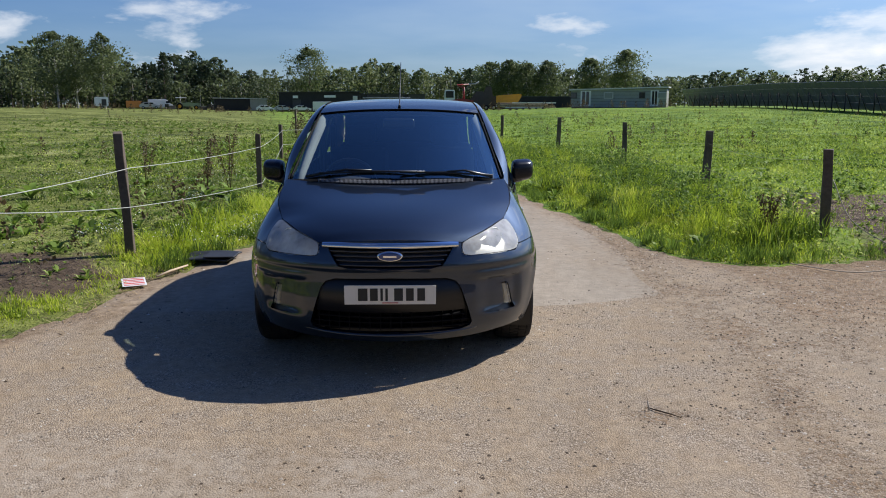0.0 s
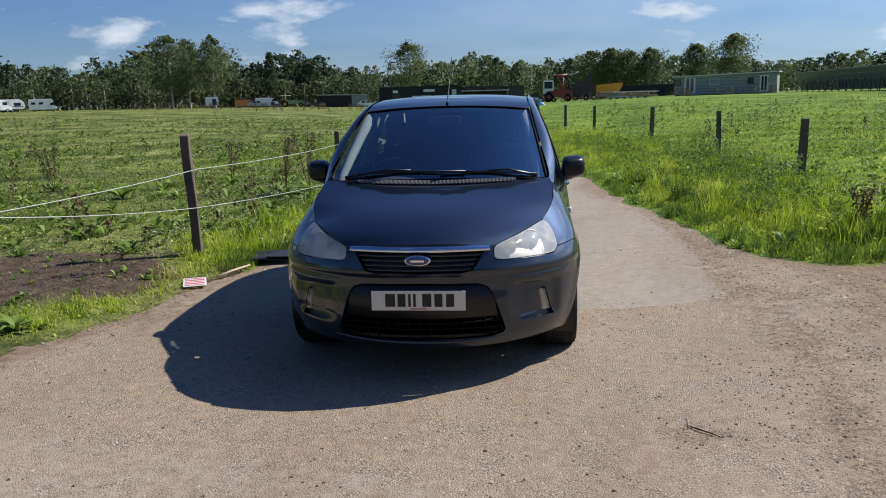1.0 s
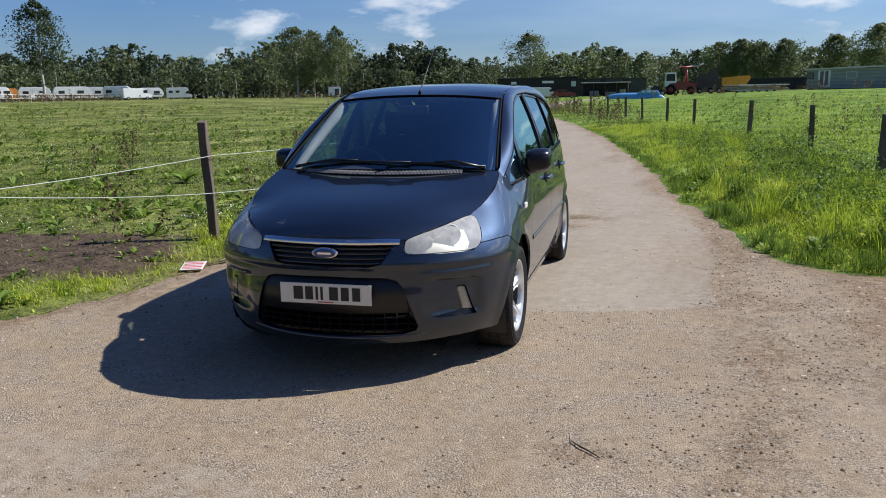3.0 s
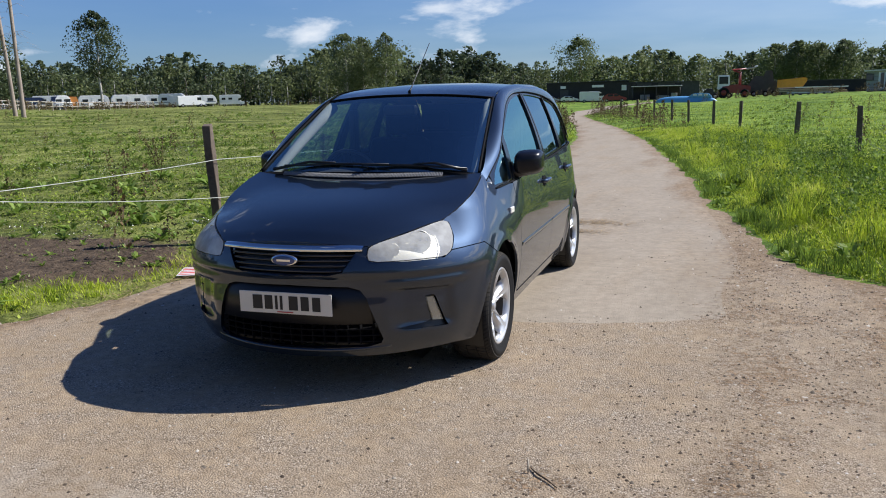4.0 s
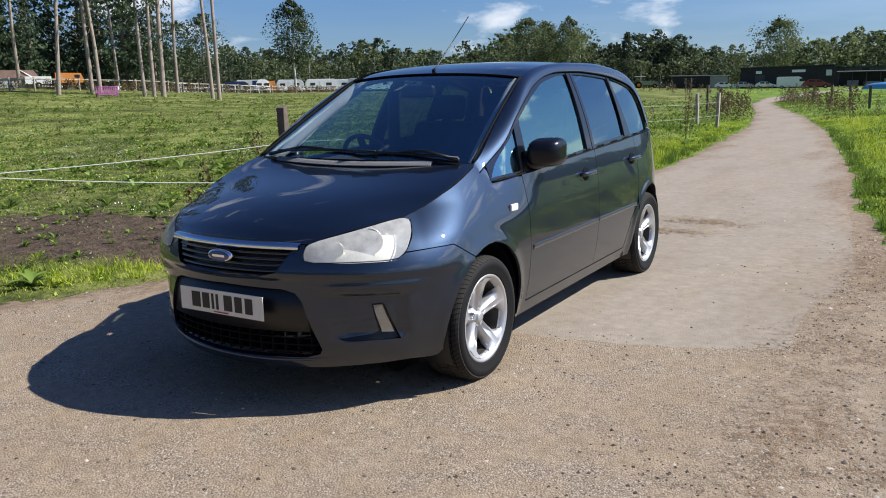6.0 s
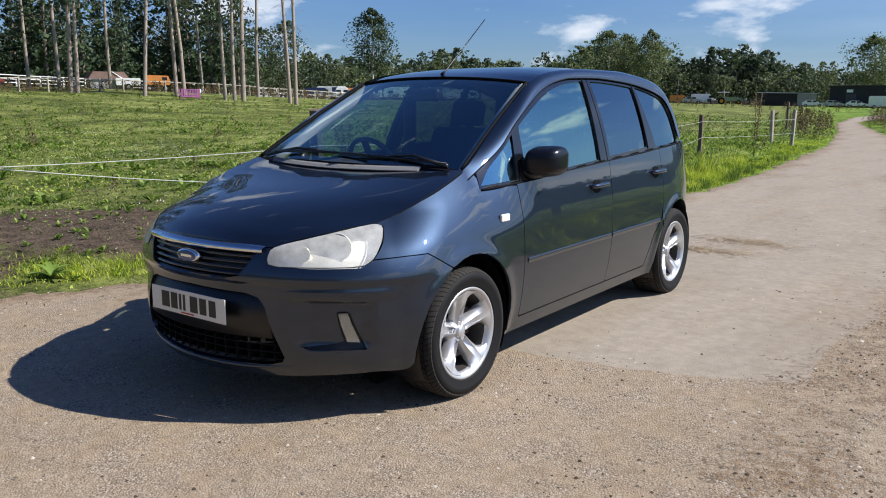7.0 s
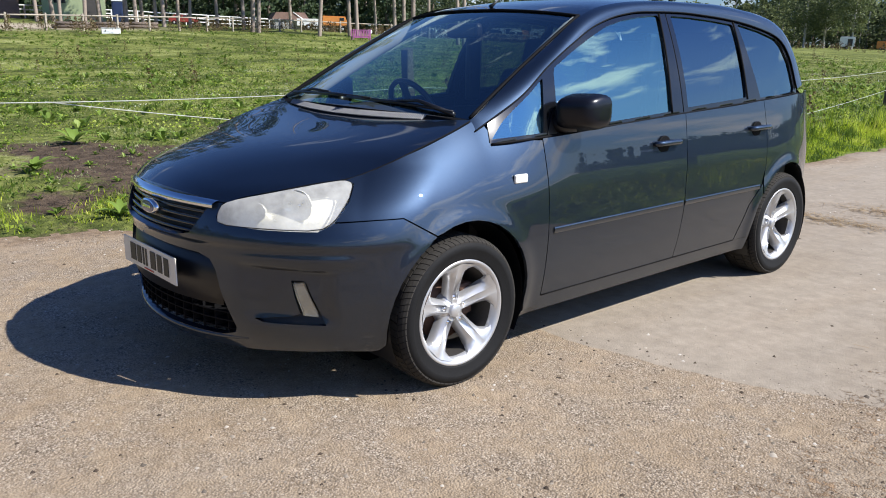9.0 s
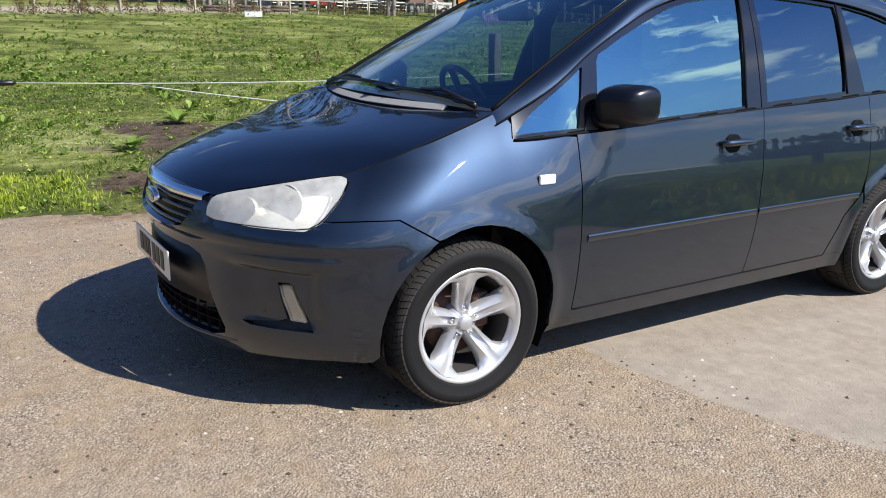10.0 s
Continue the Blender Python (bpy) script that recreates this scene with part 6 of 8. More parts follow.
weeds(3600, -60, -3.0, 2, 60, 0.62, DOCK, "dock_weeds", "broad-leaved green docks dotted over the pasture", lambda x, y, e: np.clip(24 / np.hypot(x, y), 0, 1) * patchy(x, y, 0.5) ** 1.5 * bare(x, y))
weeds(150, -45, -3.2, 7, 70, 0.9, SEED, "seeding_docks", "rusty brown seeding docks in the pasture", lambda x, y, e: np.clip(20 / np.hypot(x, y), 0, 1) * patchy(x, y, 0.5), 0.55)
weeds(2400, 1, 40, 8.5, 60, 0.55, DOCK, "meadow_weeds", "leafy green weeds in the meadow", lambda x, y, e: np.clip(16 / np.hypot(x, y), 0, 1) * patchy(x, y, 0.9))
weeds(170, -9, 4, 30, 60, 1.2, SEED, "roadside_docks", "rusty brown docks along the far track edge", lambda x, y, e: np.exp(-((e + 0.9) / 0.8) ** 2), 0.7)
weeds(500, -84, 0, 0, 110, 2.0, SEED, "field_edge_docks", "brown rough growth at the field's far edge", lambda x, y, e: np.exp(-((x + 51 + 0.315 * y) / 2.6) ** 2), 0.45)
weeds(300, -60, 60, 88, 125, 2.0, SEED, "field_edge_docks", "brown rough growth at the field's far edge", lambda x, y, e: patchy(x, y, 0.2) * 0.9 + 0.1, 0.45)
weeds(220, -2, 8, 8, 24, 0.7, DOCK, "nettle_stems", "upright green nettles in the long grass", right_verge, 0.60)


def herbs(n, x0, x1, y0, y1, dens, hgt, size, name, label, rise=0.0):
    """Low leafy growth: single small leaves filling a soft uneven layer."""
    x, y = scatter(n, x0, x1, y0, y1, dens)
    top = hgt * (0.25 + 1.1 * vnoise(x, y, 1.4)) * (0.2 + 0.8 * sstep(0.0, rise, -edge_dist(x, y)) if rise else 1.0)
    z = land(x, y) + top * rng.uniform(0.1, 1.0, n)
    lv, lq = leaves_mesh(np.stack([x, y, z], -1), size, 0.7)
    return tagged(part(name, soup(name, lv, lq), HERB), label, "weeds", kind="stuff")


herbs(70000, -3, 5.5, 7.6, 34, lambda x, y, e: np.clip(10 / y, 0.1, 1) * roadside(x, y) * (0.05 + 0.95 * sstep(0.5, 2.0, -e)) * (0.15 + 0.85 * vnoise(x, y, 0.8)), 0.26, 0.034, "verge_herbs", "leafy bright green weeds filling the verge", 1.4)
herbs(62000, 3.2, 30, 8.0, 45, lambda x, y, e: (1 - roadside(x, y)) * np.clip(12 / np.hypot(x * 0.7, y), 0.05, 1) * (1 - 0.95 * np.clip(bank_soil(x, y), 0, 1)) * (0.1 + 0.9 * vnoise(x, y, 0.5)), 0.16, 0.052, "meadow_herbs", "low leafy green weeds patching the meadow")
herbs(42000, -34, -3.0, 2.4, 36, lambda x, y, e: np.clip(11 / np.hypot(x, y), 0.05, 1) * bare(x, y) * (0.05 + 0.95 * vnoise(x, y, 0.7) ** 1.5), 0.07, 0.042, "pasture_herbs", "small flat green leaves over the grazed pasture")
weeds(150, 3.5, 45, 20, 75, 0.9, SEED, "meadow_docks", "rusty brown docks scattered over the meadow", lambda x, y, e: np.clip(30 / np.hypot(x, y), 0, 1) * patchy(x, y, 0.3), 0.5)
weeds(2000, -26, -3.0, 2, 30, 0.26, DOCK, "small_weeds", "small flat weeds spotting the pasture", lambda x, y, e: np.clip(9 / np.hypot(x, y), 0, 1))

# small white flower heads in drifts, and white specks standing for leaf glints
x, y = scatter(5000, -30, -3.6, 7.5, 40, lambda x, y, e: np.clip(9 / np.hypot(x, y), 0, 1) * sstep(0.52, 0.75, vnoise(x, y, 0.45)))
x2, y2 = scatter(900, -4.2, -2.2, 8.5, 13.5, lambda x, y, e: sstep(0.45, 0.7, vnoise(x, y, 0.9)))
x, y = np.concatenate([x, x2]), np.concatenate([y, y2])
lv, lq = leaves_mesh(np.stack([x, y, land(x, y) + rng.uniform(0.05, 0.10, len(x))], -1), 0.020, 1.0)
tagged(part("flowers_and_glints", soup("flowers_and_glints", lv, lq), FLOWER_GLINT), "drifts of tiny white flowers and pale leaf glints in the pasture", "flowers", kind="stuff")

# ---- trees ----


def tree_parts(h, spread_, trunk_r, first, clumps, leaf, per, droop=0.0, seed=0, top=1.0):
    """Wood and leaves of one tree: tapered trunk, limbs, and a crown of leaf clumps."""
    r = np.random.default_rng(seed)
    tubes = []
    pts = [Vector((0, 0, -0.2))]
    for k in range(1, 7):
        t = k / 6
        pts.append(Vector((r.normal(0, 0.012 * h * t), r.normal(0, 0.012 * h * t), h * 0.93 * t)))
    tubes.append((pts, [trunk_r * (1 - 0.85 * k / 6) + 0.01 for k in range(7)]))
    cs = []
    for c in range(clumps):
        t = first + (1 - first) * (c + r.uniform(0, 1)) / clumps
        i = min(5, int(t * 6))
        base = pts[i].lerp(pts[i + 1], t * 6 - i)
        w = spread_ * max(0.15, math.sin(math.pi * min(0.97, (0.18 + 0.80 * (t - first) / (1 - first)))) ** 0.8) * r.uniform(0.55, 1.1)
        a = c * 2.4 + r.uniform(-0.5, 0.5)
        tip = base + Vector((math.cos(a) * w, math.sin(a) * w, w * r.uniform(0.1, 0.6) - droop * w))
        tubes.append(([base - Vector((0, 0, 0.05 * h)), base.lerp(tip, 0.55) + Vector((0, 0, 0.06 * w)), tip], [trunk_r * 0.35 * (1.1 - t), trunk_r * 0.2 * (1.1 - t), 0.01]))
        n = per
        rad = max(0.5, w * 0.74) * r.uniform(0.75, 1.3)
        q = r.normal(size=(n, 3))
        q /= np.linalg.norm(q, axis=1)[:, None]
        q *= (r.uniform(0, 1, n) ** 0.45)[:, None] * rad
        q[:, 2] *= 0.75
        cs.append(np.array(tip) * 0.8 + np.array(base) * 0.2 + q)
    return tubes, np.concatenate(cs), leaf


def tubes_arrays(tubes, seg=6):
    V, Q, base = [], [], 0
    for pts, rs in tubes:
        n = len(pts)
        for p, rr in zip(pts, rs):
            for k in range(seg):
                a = 2 * math.pi * k / seg
                V.append((p.x + rr * math.cos(a), p.y + rr * math.sin(a), p.z))
        for i in range(n - 1):
            for k in range(seg):
                Q.append((base + i * seg + k, base + i * seg + (k + 1) % seg, base + (i + 1) * seg + (k + 1) % seg, base + (i + 1) * seg + k))
        base += n * seg
    return np.array(V), np.array(Q)


KINDS, LIGHT, NEAR = [], [], []
for sd, (h, sp, fi, cl_, dr) in enumerate([(13, 3.4, 0.10, 38, 0.0), (15, 3.0, 0.12, 40, 0.1), (11, 3.6, 0.10, 34, 0.0), (16, 2.6, 0.16, 38, 0.15), (9, 3.6, 0.02, 30, 0.0)]):
    tb, cs, lf = tree_parts(h, sp, 0.20, fi, int(cl_ * 1.5), 0.55, 18, dr, 40 + sd)
    wood = tubes_arrays(tb[:12], 5)
    KINDS.append((h, wood, leaves_mesh(cs, 0.70)))
    LIGHT.append((h, tubes_arrays(tb[:1], 5), leaves_mesh(cs[::3], 0.88)))
    tb, cs, lf = tree_parts(h, sp, 0.20, fi, cl_, 0.4, 52, dr, 60 + sd)
    NEAR.append((h, wood, leaves_mesh(cs, 0.44)))


def far_wood(name, label, spots, mats):
    """Many trees as one piece: wood and leaves joined, by kind of tree."""
    WV, WQ, LV, LQ, wb, lb = [], [], [], [], 0, 0
    for x, y, h, k, a in spots:
        H, (wv, wq), (lv, lq) = (KINDS + LIGHT + NEAR)[k]
        s = h / H
        c, sn = math.cos(a), math.sin(a)
        R = np.array([[c, -sn, 0], [sn, c, 0], [0, 0, 1]]).T
        o = np.array([x, y, lz(x, y) - 0.1])
        wide = np.array([s * 1.05, s * 1.05, s])
        WV.append((wv @ R) * wide + o)
        WQ.append(wq + wb)
        wb += len(wv)
        LV.append((lv @ R) * wide + o)
        LQ.append(lq + lb)
        lb += len(lv)
    V = np.concatenate(LV + WV)
    Q = np.concatenate(LQ + [q + lb for q in WQ])
    me = soup(name, V, Q)
    me.materials.append(mats[0])
    me.materials.append(mats[1])
    mi = np.zeros(len(Q), np.int32)
    mi[sum(len(q) for q in LQ):] = 1
    me.polygons.foreach_set("material_index", mi)
    return tagged(part(name, me, None), label, "woodland", kind="stuff")


# height of the wood's edge by bearing
WOODH = [(-100, 13), (-60, 12), (-46, 11), (-41, 11), (-37, 12), (-33, 9), (-28, 14), (-25, 14.5), (-21, 10), (-18, 13.5), (-15, 10), (-10, 10), (-6, 12), (0, 9.5), (3, 10.5), (6, 10), (8, 8.5), (14, 7.5), (20, 8), (34, 9), (60, 13)]
spots, dark = [], []
for b in np.arange(-96, 36, 0.72):
    for row in range(2):
        bb = radians(b + rng.uniform(-0.35, 0.35))
        d = 205 + row * 14 + rng.uniform(-6, 6)
        h = np.interp(b, [w[0] for w in WOODH], [w[1] for w in WOODH]) * rng.uniform(0.72, 1.08) * (1.0 if row == 0 else 1.12)
        (spots if rng.uniform() < (0.85 if b > -14 else 0.40) else dark).append((d * math.sin(bb), d * math.cos(bb), h, int(rng.integers(0, 5)) + 5 * (row or b < -52), rng.uniform(0, 6.28)))
for b in np.arange(-96, 36, 0.62):
    bb = radians(b + rng.uniform(-0.3, 0.3))
    d = 196 + rng.uniform(-3, 3)
    if not -13.5 < b < 8:
        (spots if rng.uniform() < 0.5 else dark).append((d * math.sin(bb), d * math.cos(bb), rng.uniform(5.5, 8.5), 9, rng.uniform(0, 6.28)))
    bb = radians(b + rng.uniform(-0.3, 0.3))
    d = 232 + rng.uniform(-5, 5)
    dark.append((d * math.sin(bb), d * math.cos(bb), np.interp(b, [w[0] for w in WOODH], [w[1] for w in WOODH]) * rng.uniform(0.80, 0.96), (5, 7, 9)[int(rng.integers(0, 3))], rng.uniform(0, 6.28)))
for b in np.arange(-99, -47, 1.9):
    bb = radians(b + rng.uniform(-0.7, 0.7))
    d = rng.uniform(118, 132)
    dark.append((d * math.sin(bb), d * math.cos(bb), rng.uniform(8, 12), 10 + int(rng.integers(0, 5)), rng.uniform(0, 6.28)))
far_wood("far_woodland", "dense mixed green woodland along the horizon", spots, (LEAF, PALE_BARK))
far_wood("far_dark_woodland", "darker green trees in the woodland edge", dark, (LEAF_DARK, BARK))
# unseen trees added behind; the near ones darken reflections in the car's front
ring = []
for b in np.arange(46, 260, 2.6):
    bb = radians(b)
    d = (42 if 130 < b < 245 else 150) * rng.uniform(0.93, 1.07)
    ring.append((d * math.sin(bb), d * math.cos(bb), rng.uniform(8, 13), 5 + int(rng.integers(0, 5)), rng.uniform(0, 6.28)))
far_wood("unseen_trees", "unseen line of green trees added behind, darkening reflections in the car", ring, (LEAF, BARK))

# dark conifers behind the paddock


def spruce_arrays(seed):
    """A conifer: straight stem and tiers of drooping needled branches."""
    r = np.random.default_rng(seed)
    h = 13.0
    tubes, cs = [([Vector((0, 0, -0.3)), Vector((r.normal(0, 0.1), 0, h * 0.5)), Vector((0, 0, h))], [0.18, 0.11, 0.02])], []
    for k in range(64):
        t = 0.06 + 0.93 * (k + r.uniform(0, 1)) / 64
        a = k * 2.4 + r.uniform(-0.4, 0.4)
        L = (2.7 * (1 - t) ** 0.8 + 0.25) * r.uniform(0.6, 1.2)
        n = int(10 + 22 * (1 - t))
        u = r.uniform(0.1, 1.05, n)
        cs.append(np.stack([math.cos(a) * L * u, math.sin(a) * L * u, h * t - 0.28 * L * u], -1) + r.normal(0, 0.20, (n, 3)) * [1, 1, 0.7])
    return h, tubes_arrays(tubes, 5), leaves_mesh(np.concatenate(cs), 0.46)


SPRUCE = len(KINDS + LIGHT + NEAR)
NEAR += [spruce_arrays(90 + k) for k in range(4)]
conifers = []
for b in np.arange(-98, -50.5, 0.85):
    bb = radians(b + rng.uniform(-0.5, 0.5))
    d = rng.uniform(106, 118)
    conifers.append((d * math.sin(bb), d * math.cos(bb), rng.uniform(12, 20), SPRUCE + int(rng.integers(0, 4)), rng.uniform(0, 6.28)))
far_wood("conifer_belt", "dark dense conifers behind the paddock rails", conifers, (NEEDLE, BARK))

# pines with bare trunks


def pine_mesh(seed, dead=False):
    """A tall pine: bare trunk with dead snags below, needled limbs high up."""
    r = np.random.default_rng(seed)
    h = r.uniform(19, 23)
    knees = [Vector((0, 0, -0.3)), Vector((r.normal(0, 0.06), 0, h * 0.2)), Vector((r.normal(0, 0.14), r.normal(0, 0.1), h * 0.42)), Vector((r.normal(0, 0.2), r.normal(0, 0.2), h * 0.68)), Vector((r.normal(0, 0.3), r.normal(0, 0.3), h))]
    tubes = [(knees, [0.19, 0.155, 0.13, 0.09, 0.02])]
    cs = []
    for k in range(70):
        t = r.uniform(0.22, 1.0)
        a = r.uniform(0, 6.28)
        green = t > 0.42 + r.uniform(-0.1, 0.12) and not dead
        L = (2.4 * (1.15 - t) + 0.5) * r.uniform(0.6, 1.2) * (1.0 if green else 0.75)
        z = h * t
        tip = Vector((math.cos(a) * L, math.sin(a) * L, z - 0.15 * L))
        tubes.append(([Vector((0, 0, z)), Vector((tip.x * 0.5, tip.y * 0.5, z + 0.06 * L)), tip], [0.035, 0.022, 0.006]))
        if green or (k % 9 == 0 and not dead):
            n = 46
            u = r.uniform(0.2, 1.05, n)[:, None]
            cs.append(np.array([0, 0, z]) + u * (np.array(tip) - np.array([0, 0, z])) + r.normal(0, 0.30, (n, 3)) * [1, 1, 0.6])
    return tubes_arrays(tubes, 6), leaves_mesh(np.concatenate(cs), 0.30) if cs else None


PINES = []
for k in range(5):
    (wv, wq), green = pine_mesh(70 + k, k == 4)
    w_me = soup("trunk", wv, wq)
    w_me.shade_smooth()
    w_me.materials.append(PINEBARK)
    l_me = None
    if green:
        l_me = soup("crown", *green)
        l_me.materials.append(NEEDLE)
    PINES.append((w_me, l_me))
# bearing from the track and distance; the dead ones stand at the open end
pine_rows = [(-49.1, 62, 4), (-49.5, 64, 4), (-51.6, 78, 0), (-52.6, 65, 1), (-53.2, 64, 2), (-53.8, 64, 4), (-55.2, 80, 3), (-56.4, 70, 0), (-56.9, 68, 4), (-58.9, 64, 1), (-60.9, 82, 2), (-62.9, 66, 3), (-63.3, 67, 0), (-63.9, 72, 4),
             (-65.6, 74, 1), (-67.3, 70, 2), (-68.1, 80, 4), (-68.9, 70, 3), (-69.4, 72, 0), (-70.2, 74, 4), (-70.6, 70, 1), (-71.2, 73, 2), (-72.7, 72, 3), (-73.6, 70, 4), (-75.0, 71, 0), (-75.4, 73, 1), (-76.3, 70, 2)]
for b, d, k in pine_rows:
    x, y = 2.8 + 1.08 * d * math.sin(radians(b)), 2.7 + 1.08 * d * math.cos(radians(b))
    t = thing("pine_tree", "tall dead pine with a bare trunk and broken branches" if k == 4 else "tall pine with a bare straight trunk and dark needles", "tree", Matrix.Translation((x, y, lz(x, y))) @ Matrix.Rotation(rng.uniform(0, 6.28), 4, "Z") @ Matrix.Rotation(rng.normal(0, 0.03), 4, "X") @ Matrix.Rotation(rng.normal(0, 0.025), 4, "Y") @ Matrix.Scale(rng.uniform(0.85, 1.12), 4), "pines by the paddock")
    part("trunk", PINES[k][0], None, t)
    if PINES[k][1]:
        part("crown", PINES[k][1], None, t)

# ---- things round the field ----
EYES = {0: (0.1, 0.0), 2: (1.25, 0.5), 5: (2.4, 1.75), 7: (2.8, 2.7), 10: (2.9, 3.9)}


def spot(e, bearing, d, turn=0.0, dz=0.0):
    """A place by bearing and distance; its front looks back along the bearing."""
    b = radians(bearing)
    x, y = EYES[e][0] + d * math.sin(b), EYES[e][1] + d * math.cos(b)
    return Matrix.Translation((x, y, lz(x, y) + dz)) @ Matrix.Rotation(-b + radians(turn), 4, "Z")


def disc_wheel(parent, x, y, r, w=0.2, mat=None):
    wh = part("wheel", lathe("wheel", [(0.001, w * 0.30), (r * 0.55, w * 0.32), (r * 0.60, w * 0.45), (r * 0.92, w * 0.5), (r, w * 0.35), (r, -w * 0.35), (r * 0.92, -w * 0.5), (r * 0.6, -w * 0.45), (0.001, -w * 0.3)], 20), RUBBER, parent, "",
              Matrix.Translation((x, y, r)) @ Matrix.Rotation(radians(90 if y > 0 else -90), 4, "Z"))
    part("hub", lathe("hub", [(0.001, w * 0.36), (r * 0.5, w * 0.34), (r * 0.55, w * 0.2)], 16), mat or ALLOY, wh)


def profile_body(name, prof, width, bevel=0.06):
    """A body from a side outline (x, z), given width along y, edges rounded."""
    bm = bmesh.new()
    vs = [bm.verts.new((x, -width / 2, z)) for x, z in prof]
    f = bm.faces.new(vs)
    ext = bmesh.ops.extrude_face_region(bm, geom=[f])
    bmesh.ops.translate(bm, verts=[v for v in ext["geom"] if isinstance(v, bmesh.types.BMVert)], vec=(0, width, 0))
    bmesh.ops.recalc_face_normals(bm, faces=bm.faces[:])
    bmesh.ops.bevel(bm, geom=[e for e in bm.edges if e.calc_face_angle(0) > 0.3], offset=bevel, segments=2, affect="EDGES")
    return bm_mesh(name, bm)


def caravan(m, L=5.6, h=2.55, label="white touring caravan parked by the wood", stripe=True):
    t = thing("caravan", label, "caravan", m, "parked caravans")
    part("body", profile_body("body", [(-L / 2, 0.55), (L / 2 - 0.3, 0.55), (L / 2, 1.0), (L / 2 - 0.25, h - 0.4), (L / 2 - 0.8, h), (-L / 2 + 0.4, h), (-L / 2, h - 0.6)], 2.2, 0.08), WHITE, t)
    for x, w in ((-L * 0.28, 1.0), (L * 0.22, 1.1)):
        part("window", boxes("window", [((x, -1.11, h * 0.62), (w, 0.03, 0.55))], 0.02), DARKGLASS, t)
    part("door", boxes("door", [((-L * 0.02, -1.11, 1.45), (0.62, 0.03, 1.6))], 0.015), WHITE, t)
    if stripe:
        part("stripe", boxes("stripe", [((0, -1.105, 1.0), (L * 0.86, 0.02, 0.10))], 0), NAVY, t)
    disc_wheel(t, 0.1, -0.95, 0.32)
    disc_wheel(t, 0.1, 0.95, 0.32)
    part("tow_bar", tube("tow_bar", [(L / 2 - 0.3, -0.4, 0.5), (L / 2 + 1.0, 0, 0.45), (L / 2 - 0.3, 0.4, 0.5)], 0.05), STEEL, t)
    return t


def motorhome(m):
    t = thing("motorhome", "white motorhome with an overcab bunk", "motorhome", m)
    part("body", profile_body("body", [(-3.0, 0.5), (2.9, 0.5), (3.0, 1.1), (2.2, 1.25), (1.7, 2.0), (2.2, 2.1), (2.1, 2.75), (1.6, 2.9), (-3.0, 2.85)], 2.2, 0.07), WHITE, t)
    part("windscreen", boxes("windscreen", [((1.75, -1.11, 1.65), (0.5, 0.03, 0.5))], 0.02), DARKGLASS, t)
    for x in (-2.0, -0.4):
        part("window", boxes("window", [((x, -1.11, 1.9), (0.9, 0.03, 0.5))], 0.02), DARKGLASS, t)
    for x in (-1.9, 2.0):
        disc_wheel(t, x, -0.95, 0.34)
        disc_wheel(t, x, 0.95, 0.34)


def small_car(m, mat, label, van=False, s=1.0):
    t = thing("van" if van else "parked_car", label, "van" if van else "car", m @ Matrix.Scale(s, 4), "vehicles by the yard")
    if van:
        prof = [(-2.6, 0.35), (2.55, 0.35), (2.6, 0.85), (2.0, 1.15), (1.35, 1.95), (1.0, 2.1), (-2.6, 2.1)]
        wins = [(1.45, 1.5, 0.75, 0.5)]
    else:
        prof = [(-2.05, 0.35), (2.05, 0.35), (2.1, 0.75), (1.15, 0.95), (0.45, 1.42), (-1.1, 1.45), (-1.9, 1.0), (-2.1, 0.8)]
        wins = [(0.35, 1.17, 0.75, 0.34), (-0.65, 1.19, 0.85, 0.34)]
    part("body", profile_body("body", prof, 1.75, 0.09), mat, t)
    for x, z, w, h in wins:
        part("window", boxes("window", [((x, -0.88, z), (w, 0.02, h))], 0.02), DARKGLASS, t)
    for x in ((-1.7, 1.75) if van else (-1.3, 1.3)):
        disc_wheel(t, x, -0.8, 0.31)
        disc_wheel(t, x, 0.8, 0.31)
    return t


def shed(name, label, cat, m, L, D, h, wall, roof, slope=0.0, over=0.25):
    t = thing(name, label, cat, m)
    part("wall", boxes("wall", [((0, 0, h / 2 - 0.2), (L, D, h + 0.4))], 0.02), wall, t)
    bm = bmesh.new()
    bmesh.ops.create_cube(bm, size=1, matrix=Matrix.Translation((0, 0, h + 0.06)) @ Matrix.Rotation(radians(slope), 4, "Y") @ Matrix.Diagonal((L + 2 * over, D + 2 * over, 0.12, 1)))
    part("roof", bm_mesh("roof", bm), roof, t)
    return t


def front_box(t, name, mat, x, z, w, h, D, d=0.05):
    return part(name, boxes(name, [((x, -D / 2 - d / 2, z), (w, d, h))], 0.01), mat, t)


# caravans and vehicles along the wood
for b, d, L, h, tn in ((-41.0, 168, 6.4, 2.6, 4), (-38.3, 165, 5.0, 2.6, -6), (-36.3, 170, 4.6, 2.3, 8), (-43.1, 172, 5.6, 2.6, 0), (-44.9, 160, 2.6, 2.5, 5), (-45.8, 168, 5.4, 2.5, -4), (-39.9, 176, 5.8, 2.6, 0)):
    caravan(spot(2, b, d, tn), L, h)
motorhome(spot(2, -34.5, 165, 0) @ Matrix.Scale(0.78, 4))
small_car(spot(2, -37.2, 160, 20), WHITE, "white van parked among the caravans", True)
small_car(spot(5, -43.4, 158, 10), WHITE, "white car parked beside the caravans")
small_car(spot(5, -46.4, 158, 0), SILVER, "silver car parked beside the caravans")
small_car(spot(5, -47.1, 162, 0), NAVY, "dark blue van parked near the caravans", True)
crate = thing("storage_container", "dark green steel storage container", "container", spot(5, -45.8, 160))
